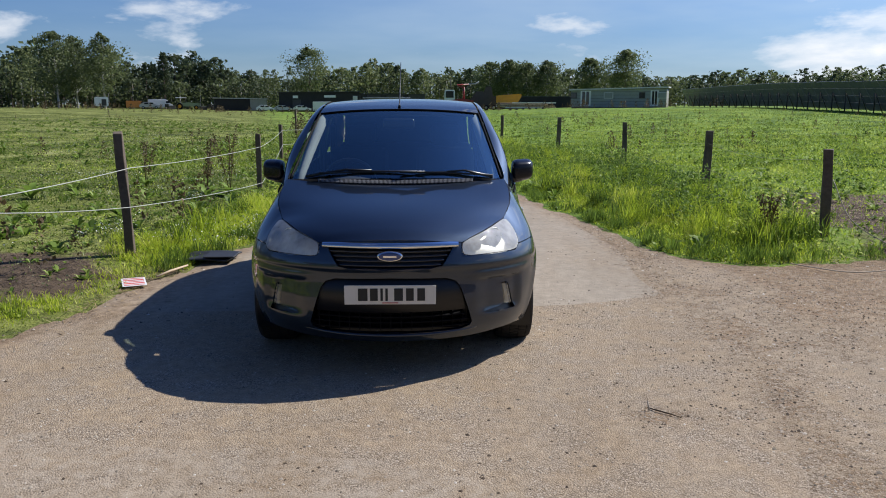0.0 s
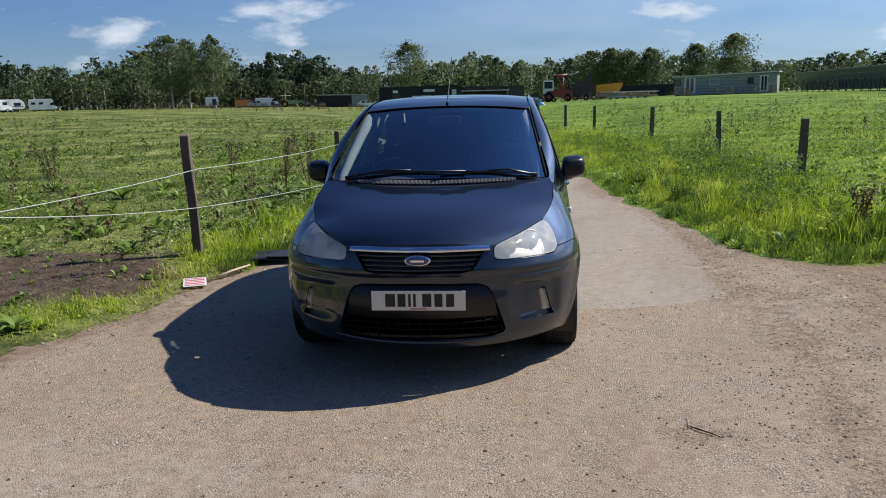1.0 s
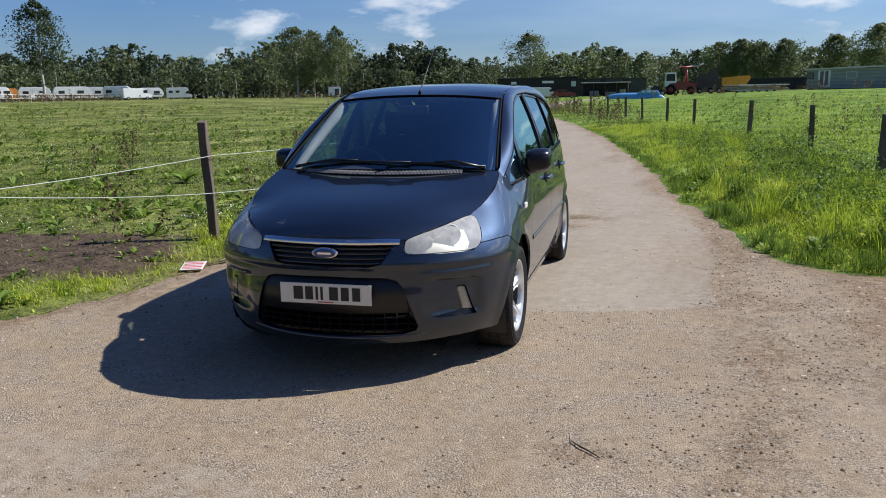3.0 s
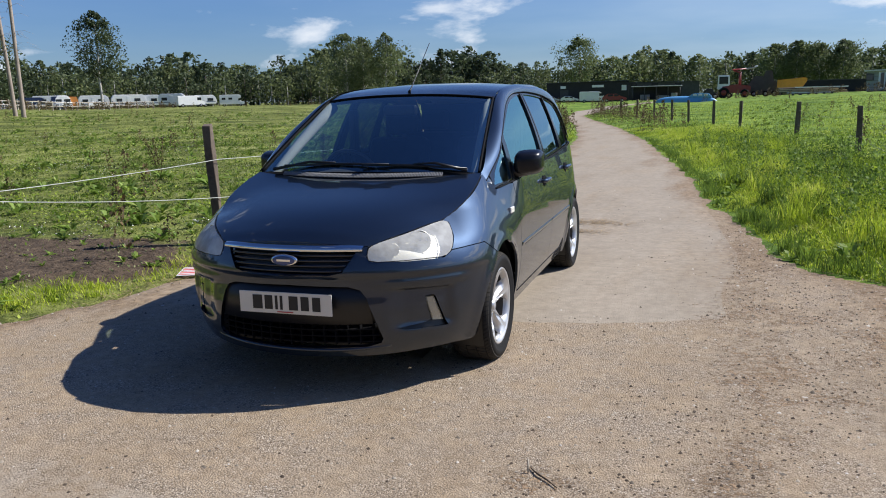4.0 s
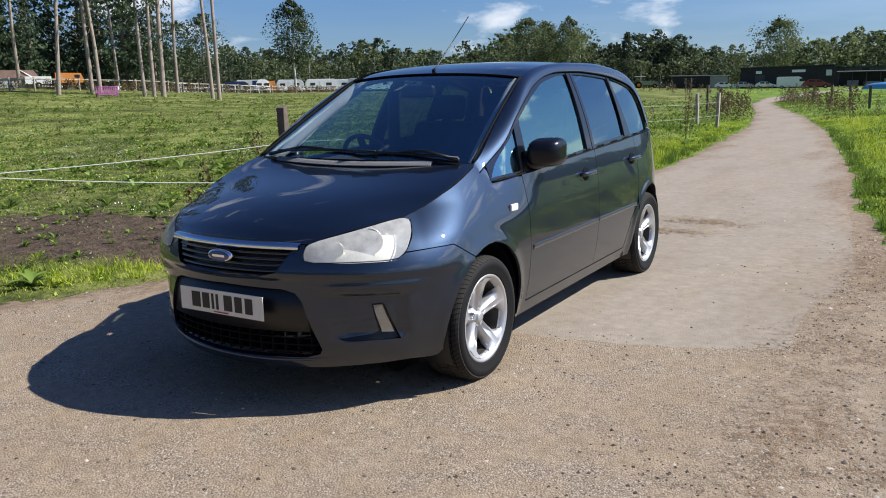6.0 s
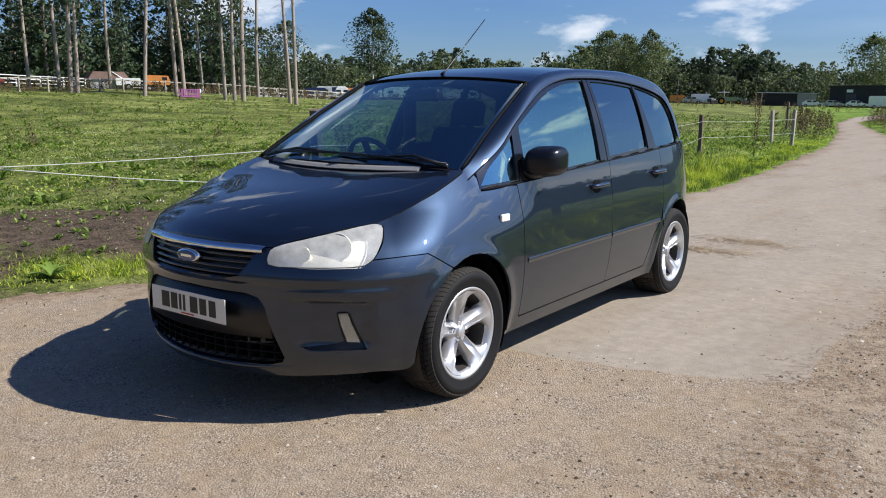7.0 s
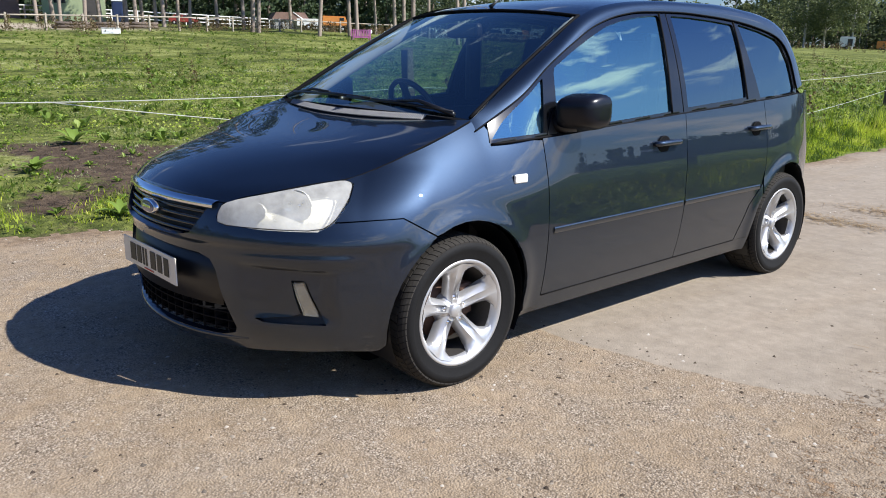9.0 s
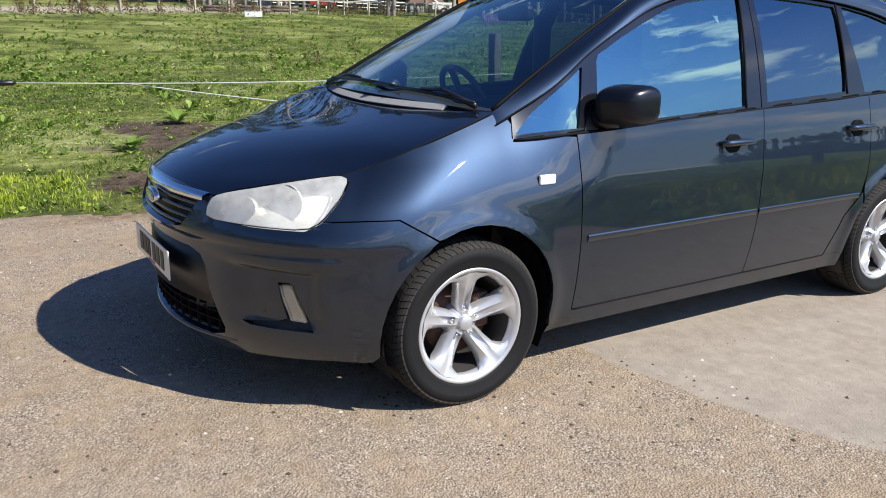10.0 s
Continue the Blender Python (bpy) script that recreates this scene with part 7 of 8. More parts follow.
part("shell", boxes("shell", [((0, 0, 1.15), (2.2, 2.2, 2.3))], 0.03), NAVY, crate)
for k in range(9):
    part("rib", boxes("rib", [((-1.0 + 0.25 * k, -1.12, 1.15), (0.08, 0.05, 2.1))], 0.01), NAVY, crate)
hb = thing("horse_trailer", "small brown horse trailer", "trailer", spot(5, -45.0, 160))
part("body", profile_body("body", [(-1.1, 0.45), (1.0, 0.45), (1.1, 1.2), (0.8, 2.25), (-1.0, 2.3), (-1.1, 2.0)], 1.6, 0.06), ORANGE, hb)
disc_wheel(hb, 0, -0.8, 0.3)
wb = thing("box_trailer", "small white box trailer standing in the field", "trailer", spot(2, -24.25, 165))
part("body", profile_body("body", [(-1.2, 0.5), (1.2, 0.5), (1.2, 2.05), (1.0, 2.2), (-1.0, 2.2), (-1.2, 2.05)], 1.5, 0.05), WHITE, wb)
part("ramp", boxes("ramp", [((0.45, -0.77, 1.2), (0.8, 0.03, 1.2))], 0.01), STEEL, wb)
disc_wheel(wb, 0, -0.75, 0.3)
small_car(spot(0, -21.7, 185, 0), ORANGE, "orange pickup by the wood's edge", True, 0.8)
small_car(spot(0, -20.9, 185, 0), SILVER, "grey car by the wood's edge")
small_car(spot(0, -20.2, 188, 0), WHITE, "white van by the wood's edge", True)
tr = thing("farm_machine", "pale green farm machine with a white canopy", "farm machine", spot(0, -18.8, 180))
part("chassis", profile_body("chassis", [(-1.2, 0.7), (3.3, 0.6), (3.3, 1.3), (1.0, 1.5), (-1.2, 1.4)], 1.4, 0.06), GREENWALL, tr)
part("canopy", boxes("canopy", [((-0.4, 0, 2.45), (2.2, 1.6, 0.14))], 0.04), WHITE, tr)
for x in (-1.3, 0.5):
    part("canopy_post", tube("canopy_post", [(x, -0.6, 1.3), (x, -0.6, 2.42)], 0.05), STEEL, tr)
for x, r in ((-0.7, 0.7), (2.6, 0.45)):
    disc_wheel(tr, x, -0.8, r, 0.4, YELLOW)
    disc_wheel(tr, x, 0.8, r, 0.4, YELLOW)
for k, (b, w) in enumerate(((-19.9, 1.2), (-17.2, 1.6), (-16.9, 1.0))):
    g = thing("scrap_heap", "heap of dark scrap and machinery", "scrap", spot(0, b, 186))
    part("pile", boxes("pile", [((rng.uniform(-1, 1) * w, 0, 0.4), (1.4, 1.0, 0.8), 20), ((0.3, 0, 0.8), (0.8, 0.7, 0.7), -15)], 0.06), STEEL, g)

s_ = shed("low_shed", "low dark shed with a pale end and a flat roof", "shed", spot(0, -15.1, 178, 4), 10.6, 5, 2.45, BLACKWALL, PALE, 1.0)
front_box(s_, "end_wall", CONCRETE, 3.5, 1.2, 3.4, 2.3, 5)
bb = shed("black_barn", "long low black-clad barn with a flat roof", "barn", spot(5, -10.7, 165, 0), 15.5, 9, 3.8, BLACKWALL, DARKROOF, -0.6)
for x, z, w, h in ((-4.6, 2.9, 1.0, 0.5), (2.0, 3.0, 2.2, 0.45)):
    front_box(bb, "sign", WHITE, x, z, w, h, 9)
front_box(bb, "window", PALE, 6.9, 2.6, 0.9, 1.0, 9)
front_box(bb, "door", STEEL, -4.4, 1.2, 1.6, 2.4, 9)
gb = shed("grey_workshop", "grey block workshop beside the barn", "workshop", spot(5, -5.7, 172, 0), 14.0, 7, 3.3, STEEL, DARKROOF, 0.4)
for x in (-5.5, -1.5, 3.0):
    front_box(gb, "window", DARKGLASS, x, 2.7, 1.2, 0.9, 7)
cn = thing("lean_to", "open-fronted lean-to with a pale sheet roof", "lean-to", spot(5, -6.1, 150, -3))
part("roof", boxes("roof", [((0, 0, 2.45), (8.6, 3.2, 0.12))], 0.02), PALE, cn)
for k in range(5):
    part("post", tube("post", [(-4.0 + 2 * k, -1.4, 0), (-4.0 + 2 * k, -1.4, 2.4)], 0.07), STEEL, cn)
part("back_wall", boxes("back_wall", [((0, 1.4, 1.2), (8.4, 0.1, 2.3))], 0), BLACKWALL, cn)
part("rubbish", boxes("rubbish", [((-2, 0, 0.5), (1.6, 1, 1.0)), ((1, 0.2, 0.4), (2.2, 1, 0.8), 12), ((3, 0, 0.6), (1, 1, 1.2))], 0.05), CONCRETE, cn)
small_car(spot(5, -10.3, 150, 0), WHITE, "white panel van outside the barn", True, 0.95)
small_car(spot(5, -8.9, 145, 0), MREDD, "red car outside the barn")
for b, mt, lb in ((-14.4, WHITE, "white hatchback by the low shed"), (-13.2, SILVER, "silver car by the low shed"), (-11.9, WHITE, "white car in front of the barn")):
    small_car(spot(5, b, 160, 0), mt, lb, False, 0.85)

boat = thing("upturned_boat", "long pale blue boat hull lying on the grass", "boat", spot(2, -3.6, 98, -4))
vs, fs = [], []
for i in range(25):
    t = -1 + i / 12
    w = 0.55 * max(0.02, 1 - abs(t) ** 3.5) ** 0.5
    for k in range(9):
        a = math.pi * k / 8
        vs.append((3.4 * t, -w * math.cos(a) * 0.9, 0.05 + w * 1.25 * math.sin(a)))
for i in range(24):
    for k in range(8):
        q = i * 9 + k
        fs.append((q, q + 1, q + 10, q + 9))
part("hull", pyd("hull", vs, fs), BOATBLUE, boat)
part("cabin_top", profile_body("cabin_top", [(0.2, 0.55), (2.9, 0.55), (2.5, 1.0), (1.0, 1.05), (0.6, 0.9)], 0.7, 0.06), BOATBLUE, boat)
for x in (1.0, 1.6, 2.2):
    part("window", boxes("window", [((x, -0.37, 0.85), (0.4, 0.03, 0.2))], 0.01), WHITE, boat)

# plant and timber in the yard
rt = thing("red_crane_tractor", "red tractor with a white cab and a loader crane", "tractor", spot(2, -0.7, 125))
part("body", profile_body("body", [(-1.6, 0.7), (2.2, 0.7), (2.3, 1.6), (0.6, 1.9), (-1.6, 1.7)], 1.6, 0.08), MREDD, rt)
cab = part("cab", profile_body("cab", [(-2.2, 1.2), (-0.5, 1.2), (-0.6, 3.2), (-2.1, 3.2)], 1.5, 0.08), WHITE, rt)
part("window", boxes("window", [((-1.35, -0.77, 2.5), (1.2, 0.03, 1.0))], 0.02), DARKGLASS, cab)
part("crane_post", tube("crane_post", [(0.8, 0, 1.6), (0.8, 0, 3.6)], [0.2, 0.14], 8), MREDD, rt)
part("crane_arm", tube("crane_arm", [(0.8, 0, 3.5), (-0.2, 0, 3.9), (1.6, 0, 4.0)], [0.16, 0.14, 0.10], 8), MREDD, rt)
part("crane_jib", tube("crane_jib", [(1.6, 0, 4.0), (2.6, 0, 4.1), (3.1, 0, 4.4)], [0.1, 0.08, 0.12], 8), SILVER, rt)
for x, r in ((-1.3, 0.75), (1.5, 0.6)):
    disc_wheel(rt, x, -0.85, r, 0.45, MREDD)
    disc_wheel(rt, x, 0.85, r, 0.45, MREDD)
for b, w, h in ((-2.1, 1.2, 1.5), (0.9, 1.6, 2.9), (1.5, 1.2, 3.6), (-1.2, 1.0, 1.2)):
    g = thing("yard_machine", "dark idle machine in the yard", "machine", spot(2, b, 128))
    part("frame", profile_body("frame", [(-w, 0.2), (w, 0.2), (w, h * 0.5), (w * 0.4, h * 0.6), (w * 0.2, h), (-w * 0.5, h), (-w, h * 0.6)], 1.4, 0.05), STEEL, g)
    disc_wheel(g, -w * 0.5, -0.8, 0.4, 0.3)
    disc_wheel(g, w * 0.5, -0.8, 0.4, 0.3)
part("mast", tube("mast", [(0, 0, 2.8), (-0.1, 0, 5.0)], [0.10, 0.05], 6), STEEL, g)
ye = thing("yellow_hopper", "yellow steel screening hopper in the yard", "machine", spot(2, 2.8, 125))
part("hopper", profile_body("hopper", [(-1.9, 1.0), (1.3, 1.0), (1.9, 1.9), (1.9, 2.3), (1.4, 2.35), (-1.9, 2.1)], 1.8, 0.05), YELLOW, ye)
for x in (-1.3, -0.3, 0.7):
    part("rib", boxes("rib", [((x, -0.93, 1.55), (0.1, 0.05, 1.0))], 0.01), YELLOW, ye)
for x in (-1.5, 1.0):
    part("leg", boxes("leg", [((x, 0, 0.5), (0.25, 1.4, 1.0))], 0.02), STEEL, ye)
for k in range(16):
    row, col = divmod(k, 4)
    p = part("timber_plank", boxes("timber_plank", [((0, 0, 0), (rng.uniform(5.0, 7.5), 0.5, 0.14))], 0.01), SAWN if k % 3 else WHITE, None, "", spot(2, 4.0 + rng.uniform(-0.5, 0.6), 118 + 0.7 * col, rng.uniform(-3, 3), 0.25 + row * 0.22))
    tagged(p, "long pale sawn plank on a timber stack", "plank", "stacked planks")
for k in range(6):
    p = part("stack_bearer", boxes("stack_bearer", [((0, 0, 0.1), (0.3, 3.2, 0.24))], 0.02), STEEL, None, "", spot(2, 2.9 + 0.45 * k, 119.3))
    tagged(p, "dark timber bearer under the plank stack", "bearer", "plank stack bearers")
fw = shed("dark_wall", "long dark fence wall behind the yard", "fence wall", spot(2, 5.0, 140), 16, 0.3, 1.9, BLACKWALL, DARKROOF, 0.3, 0.02)

cb_ = thing("mobile_cabin", "long grey-green mobile cabin with a pale flat roof", "cabin", spot(0, 10.85, 112, -8) @ Matrix.Scale(0.94, 4))
part("wall", boxes("wall", [((0, 0, 1.35), (13.2, 3.2, 2.5))], 0.02), GREYWALL, cb_)
bm = bmesh.new()
bmesh.ops.create_cube(bm, size=1, matrix=Matrix.Translation((0, 0, 2.70)) @ Matrix.Rotation(radians(-1.2), 4, "Y") @ Matrix.Diagonal((13.7, 3.8, 0.16, 1)))
part("roof", bm_mesh("roof", bm), PALE, cb_)
part("skirt", boxes("skirt", [((0, 0, 0.0), (13.0, 3.0, 0.5))], 0), STEEL, cb_)
for x, w in ((-4.5, 1.1), (5.0, 0.75)):
    d_ = front_box(cb_, "door", WHITE, x, 1.35, w + 0.35, 2.1, 3.2)
    for s1 in (-1, 1):
        part("pane", boxes("pane", [((x + s1 * w * 0.26, -1.67, 1.4), (w * 0.36, 0.03, 1.8))], 0), DARKGLASS, d_)
for x, w in ((-6.2, 0.9), (-1.3, 1.3), (3.3, 0.8), (6.0, 1.2)):
    wi = front_box(cb_, "window", PALE if x > 4 or x == -1.3 else STEEL, x, 1.75, w, 0.85, 3.2)
    part("pane", boxes("pane", [((x, -1.67, 1.75), (w * 0.84, 0.02, 0.68))], 0), GREYWALL if x > 4 or x == -1.3 else DARKGLASS, wi)
for k in range(5):
    part("board_joint", boxes("board_joint", [((0, -1.605, 0.45 + 0.45 * k), (13.1, 0.012, 0.03))], 0), STEEL, cb_)

# solar array: tilted panels on frames, along the field's edge
pa, pb = Vector(spot(0, 15.2, 118).translation), Vector(spot(0, 30.5, 62).translation)
run = (pb - pa)
N = 26
ang = math.atan2(run.y, run.x)
for i in range(N):
    c = pa + run * ((i + 0.5) / N)
    arr = thing("solar_frame", "dark tilted solar panels on a steel frame", "solar panels", Matrix.Translation((c.x, c.y, lz(c.x, c.y))) @ Matrix.Rotation(ang, 4, "Z"), "solar array")
    w = run.length / N
    for r in range(4):
        for q in range(2):
            bm = bmesh.new()
            bmesh.ops.create_cube(bm, size=1, matrix=Matrix.Translation(((q - 0.5) * w / 2, 0.45 - 0.32 * r, 0.45 + 0.56 * r)) @ Matrix.Rotation(radians(-60), 4, "X") @ Matrix.Diagonal((w / 2 - 0.05, 0.63, 0.05, 1)))
            part("panel", bm_mesh("panel", bm), SOLAR, arr)
    part("strut", tube("strut", [(-w / 2, 0.5, 0.0), (-w / 2, -0.3, 1.8)], 0.04), STEEL, arr)
    part("leg", tube("leg", [(-w / 2, -0.2, -0.1), (-w / 2, -0.2, 1.9)], 0.05), STEEL, arr)

# paddock rails


def rail_fence(p0, p1, n, h, mat, label, rails=(0.55, 1.05), group="paddock rails"):
    m0 = Matrix.Translation((p0[0], p0[1], 0))
    f = thing("rail_fence", label, "fence", m0, group)
    for i in range(n + 1):
        x, y = p0[0] + (p1[0] - p0[0]) * i / n, p0[1] + (p1[1] - p0[1]) * i / n
        z = lz(x, y)
        part("post", boxes("post", [((x - p0[0], y - p0[1], z + h / 2 - 0.1), (0.13, 0.13, h + 0.2), 20)], 0.015, 1), mat, f)
        if i < n:
            x2, y2 = p0[0] + (p1[0] - p0[0]) * (i + 1) / n, p0[1] + (p1[1] - p0[1]) * (i + 1) / n
            z2 = lz(x2, y2)
            for r in rails:
                part("rail", tube("rail", [(x - p0[0], y - p0[1], z + r), (x2 - p0[0], y2 - p0[1], z2 + r + rng.uniform(-0.04, 0.04))], 0.055, 6), mat, f)
    return f


rail_fence((-53, 5), (-71, 62), 22, 1.15, PALEWOOD, "weathered pale post-and-rail paddock fence", (1.0,))
rail_fence((-71, 62), (-84, 104), 15, 1.15, PALEWOOD, "weathered pale post-and-rail paddock fence", (0.55, 1.0))
rail_fence((-84, 20), (-92, 60), 14, 1.25, WHITE, "white painted double rail fence behind the pines", (0.4, 0.8, 1.2))
rail_fence((-92, 60), (-100, 104), 14, 1.25, WHITE, "white painted double rail fence behind the pines", (0.55, 1.2))

hs = thing("bungalow", "low bungalow with a brown tiled roof behind the trees", "house", spot(7, -61.1, 101, 10) @ Matrix.Scale(0.46, 4))
part("wall", boxes("wall", [((0, 0, 1.2), (8.5, 6, 2.6))], 0.02), CONCRETE, hs)
part("roof", profile_body("roof", [(-4.8, 2.4), (4.8, 2.4), (3.6, 4.2), (-3.6, 4.2)], 7.0, 0.05), TILE, hs)
part("gable_board", tube("gable_board", [(0.6, -3.55, 4.2), (3.2, -3.7, 2.5)], 0.13, 4), WHITE, hs)
ot = thing("orange_lorry", "orange lorry body parked behind the pines", "lorry", spot(7, -58.0, 101, 0) @ Matrix.Scale(0.66, 4))
part("body", profile_body("body", [(-2.2, 1.1), (2.0, 1.1), (2.2, 1.6), (1.8, 2.7), (-2.2, 2.8)], 2.2, 0.06), ORANGE, ot)
part("window", boxes("window", [((1.2, -1.12, 2.2), (0.8, 0.03, 0.5))], 0.02), DARKGLASS, ot)
for x in (-1.4, 1.3):
    disc_wheel(ot, x, -0.95, 0.5, 0.3)
    disc_wheel(ot, x, 0.95, 0.5, 0.3)
PURPLE = simple("faded_purple_paint", (0.36, 0.11, 0.27), 0.6, vary=0.35)
fd_ = thing("hay_feeder", "faded purple slatted hay feeder by the paddock rails", "feeder", spot(7, -56.1, 66, 12) @ Matrix.Scale(0.68, 4))
for x in (-1.0, 1.0):
    for y in (-0.5, 0.5):
        part("post", boxes("post", [((x, y, 0.6), (0.10, 0.10, 1.2))], 0.01, 1), PURPLE, fd_)
for k in range(11):
    part("slat", boxes("slat", [((-0.9 + 0.18 * k, -0.54, 0.72), (0.10, 0.04, 0.85), 0)], 0.008, 1), PURPLE, fd_)
for z in (0.32, 1.12):
    part("rail", boxes("rail", [((0, -0.57, z), (2.1, 0.04, 0.09))], 0.008, 1), PURPLE, fd_)
part("tray", boxes("tray", [((0, 0, 0.45), (1.9, 0.95, 0.12))], 0.02, 1), PURPLE, fd_)
part("sack", boxes("sack", [((0.95, -0.2, 0.95), (0.5, 0.6, 0.45), 10)], 0.14, 3), WHITE, fd_)
small_car(spot(7, -67.8, 92, 0), MREDD, "red car behind the paddock rails", False, 0.7)
sk = thing("white_trailer", "low white flat trailer behind the rails", "trailer", spot(7, -59.8, 100))
part("bed", boxes("bed", [((0, 0, 0.9), (2.6, 1.4, 0.8))], 0.03), WHITE, sk)
disc_wheel(sk, 0, -0.7, 0.35)
gr = shed("green_stable", "pale green boarded stable with a dark roof", "stable", spot(7, -74.2, 88, 0), 5.4, 5, 3.0, GREENWALL, TILE, 0)
front_box(gr, "door", STEEL, 1.6, 1.1, 1.1, 2.1, 5)
front_box(gr, "window", DARKGLASS, -1.2, 1.9, 1.0, 0.8, 5)
sh = shed("dark_stable", "dark timber stable behind white rails", "stable", spot(7, -79.4, 90, 0), 6.5, 5, 3.2, TILE, DARKROOF, 0)
tl = thing("portable_toilet", "blue portable toilet cubicle with a pale roof", "toilet", spot(7, -71.7, 84) @ Matrix.Scale(0.9, 4))
part("cubicle", boxes("cubicle", [((0, 0, 1.05), (1.05, 1.05, 2.1))], 0.04), NAVY, tl)
part("door", boxes("door", [((0, -0.54, 1.05), (0.8, 0.04, 1.9))], 0.02), NAVY, tl)
part("roof", boxes("roof", [((0, 0, 2.18), (1.15, 1.15, 0.14))], 0.05), WHITE, tl)
wt_ = thing("water_trough", "white plastic water trough at the fence", "trough", spot(7, -72.0, 60) @ Matrix.Scale(0.62, 4))
part("tub", boxes("tub", [((0, 0, 0.3), (1.9, 0.8, 0.6))], 0.06), WHITE, wt_)
part("rim", boxes("rim", [((0, 0, 0.62), (2.0, 0.9, 0.06))], 0.02), WHITE, wt_)
small_car(spot(10, -88.0, 88, 0), SILVER, "silver car behind the paddock rails")
for k, (b, d) in enumerate(((-74.2, 66), (-72.0, 68), (-70.2, 70))):
    p = thing("log_pile", "pile of brown logs under the pines", "logs", spot(7, b, d, 10))
    for q in range(5):
        part("log", tube("log", [(-1.2 + rng.uniform(-0.2, 0.2), (q % 3) * 0.25, 0.14 + 0.22 * (q // 3)), (1.2, (q % 3) * 0.25, 0.14 + 0.22 * (q // 3))], 0.13, 8), BARK, p)

# the lone birch and other trees told apart from the wood


def lone_tree(name, label, m, h, spread_, first, clumps, per, leafmat, barkmat, seed, leaf=0.34, droop=0.1, r=0.2):
    tb, cs, lf = tree_parts(h, spread_, r, first, clumps, leaf, per, droop, seed)
    wv, wq = tubes_arrays(tb, 8)
    lv, lq = leaves_mesh(cs, leaf)
    t = thing(name, label, "tree", m)
    wm = soup("trunk", wv, wq)
    wm.shade_smooth()
    part("trunk", wm, barkmat, t)
    part("crown", soup("crown", lv, lq), leafmat, t)


lone_tree("birch_tree", "tall slender birch standing clear of the wood", spot(5, -43.3, 128), 14.5, 3.0, 0.34, 34, 150, LEAF_DARK, PALE_BARK, 301, 0.36, 0.25)
lone_tree("birch_tree", "tall birch with pale stems at the wood's edge", spot(0, -23.6, 170), 14.8, 3.4, 0.25, 34, 130, LEAF, PALE_BARK, 302, 0.42, 0.2)
lone_tree("birch_tree", "spreading olive birch at the wood's edge", spot(0, -26.3, 172), 15.0, 4.4, 0.2, 38, 130, LEAF, PALE_BARK, 303, 0.42, 0.2)
lone_tree("birch_tree", "spreading olive birch at the wood's edge", spot(0, -25.2, 175), 14.2, 4.0, 0.2, 36, 130, LEAF, PALE_BARK, 304, 0.42, 0.2)
lone_tree("ash_tree", "dark rounded tree standing above the wood", spot(0, 11.2, 180), 12.2, 3.8, 0.3, 34, 140, LEAF, BARK, 305, 0.45, 0.0)
lone_tree("ash_tree", "dark rounded tree standing above the wood", spot(0, 8.9, 182), 10.8, 3.2, 0.3, 30, 140, LEAF, BARK, 306, 0.45, 0.0)
lone_tree("ash_tree", "rounded green tree above the wood", spot(0, -10.4, 195), 15.0, 4.6, 0.3, 34, 140, LEAF, BARK, 307, 0.45, 0.0)
lone_tree("poplar_tree", "slim dark poplar above the wood", spot(0, -19.9, 190), 13.0, 1.6, 0.2, 30, 110, LEAF_DARK, BARK, 308, 0.4, 0.0)
for k in range(4):
    lone_tree("poplar_tree", "green poplar in a close row above the wood", spot(0, 2.0 + 1.3 * k, 186), 10.6 + 0.5 * math.sin(k * 2), 3.4, 0.25, 34, 110, LEAF, PALE_BARK, 320 + k, 0.45, 0.0)

# ---- small things on the track ----


def pebbles(name, label, n, xs, ys, size, mat, weight, off_road=False):
    """Loose stones: small rough octahedra half sunk in the surface."""
    px, py, got = [], [], 0
    while got < n:
        x, y = rng.uniform(*xs, n), rng.uniform(*ys, n)
        take = rng.uniform(0, 1, n) < weight(x, y)
        px.append(x[take])
        py.append(y[take])
        got += int(take.sum())
    x, y = np.concatenate(px)[:n], np.concatenate(py)[:n]
    ok = edge_dist(x, y) < -0.15 if off_road else edge_dist(x, y) > 0.05
    x, y = x[ok], y[ok]
    n = len(x)
    z = land(x, y) + (0.0 if off_road else 0.012)
    s = size * (0.22 + 0.78 * rng.uniform(0, 1, n) ** 3.0)
    base = np.array([(1, 0, 0), (0, 1, 0), (-1, 0, 0), (0, -1, 0), (0, 0, 0.7), (0, 0, -0.5)])
    P = base[None] * s[:, None, None] * rng.uniform(0.65, 1.35, (n, 6, 3))
    a = rng.uniform(0, 6.28, n)
    c, sn = np.cos(a)[:, None], np.sin(a)[:, None]
    X = P[:, :, 0] * c - P[:, :, 1] * sn + x[:, None]
    Y = P[:, :, 0] * sn + P[:, :, 1] * c + y[:, None]
    Z = P[:, :, 2] + z[:, None] - s[:, None] * 0.05
    F_ = np.array([(0, 1, 4), (1, 2, 4), (2, 3, 4), (3, 0, 4)])
    tris = (np.arange(n) * 6)[:, None, None] + F_[None]
    return tagged(part(name, soup(name, np.stack([X, Y, Z], -1).reshape(-1, 3), tris.reshape(-1, 3)), mat), label, "gravel", kind="stuff")


def on_gravel(x, y):
    tarred = (y > 6.2 + 0.2 * np.maximum(0, x)) & (x < 1.75)
    return np.where(tarred, 0.08, 0.65) * np.where(x > 1.5, 1.4, 0.8)


pebbles("loose_gravel", "loose pale gravel scattered over the track", 26000, (-3.2, 6.5), (1.2, 14), 0.0115, STONES, on_gravel)
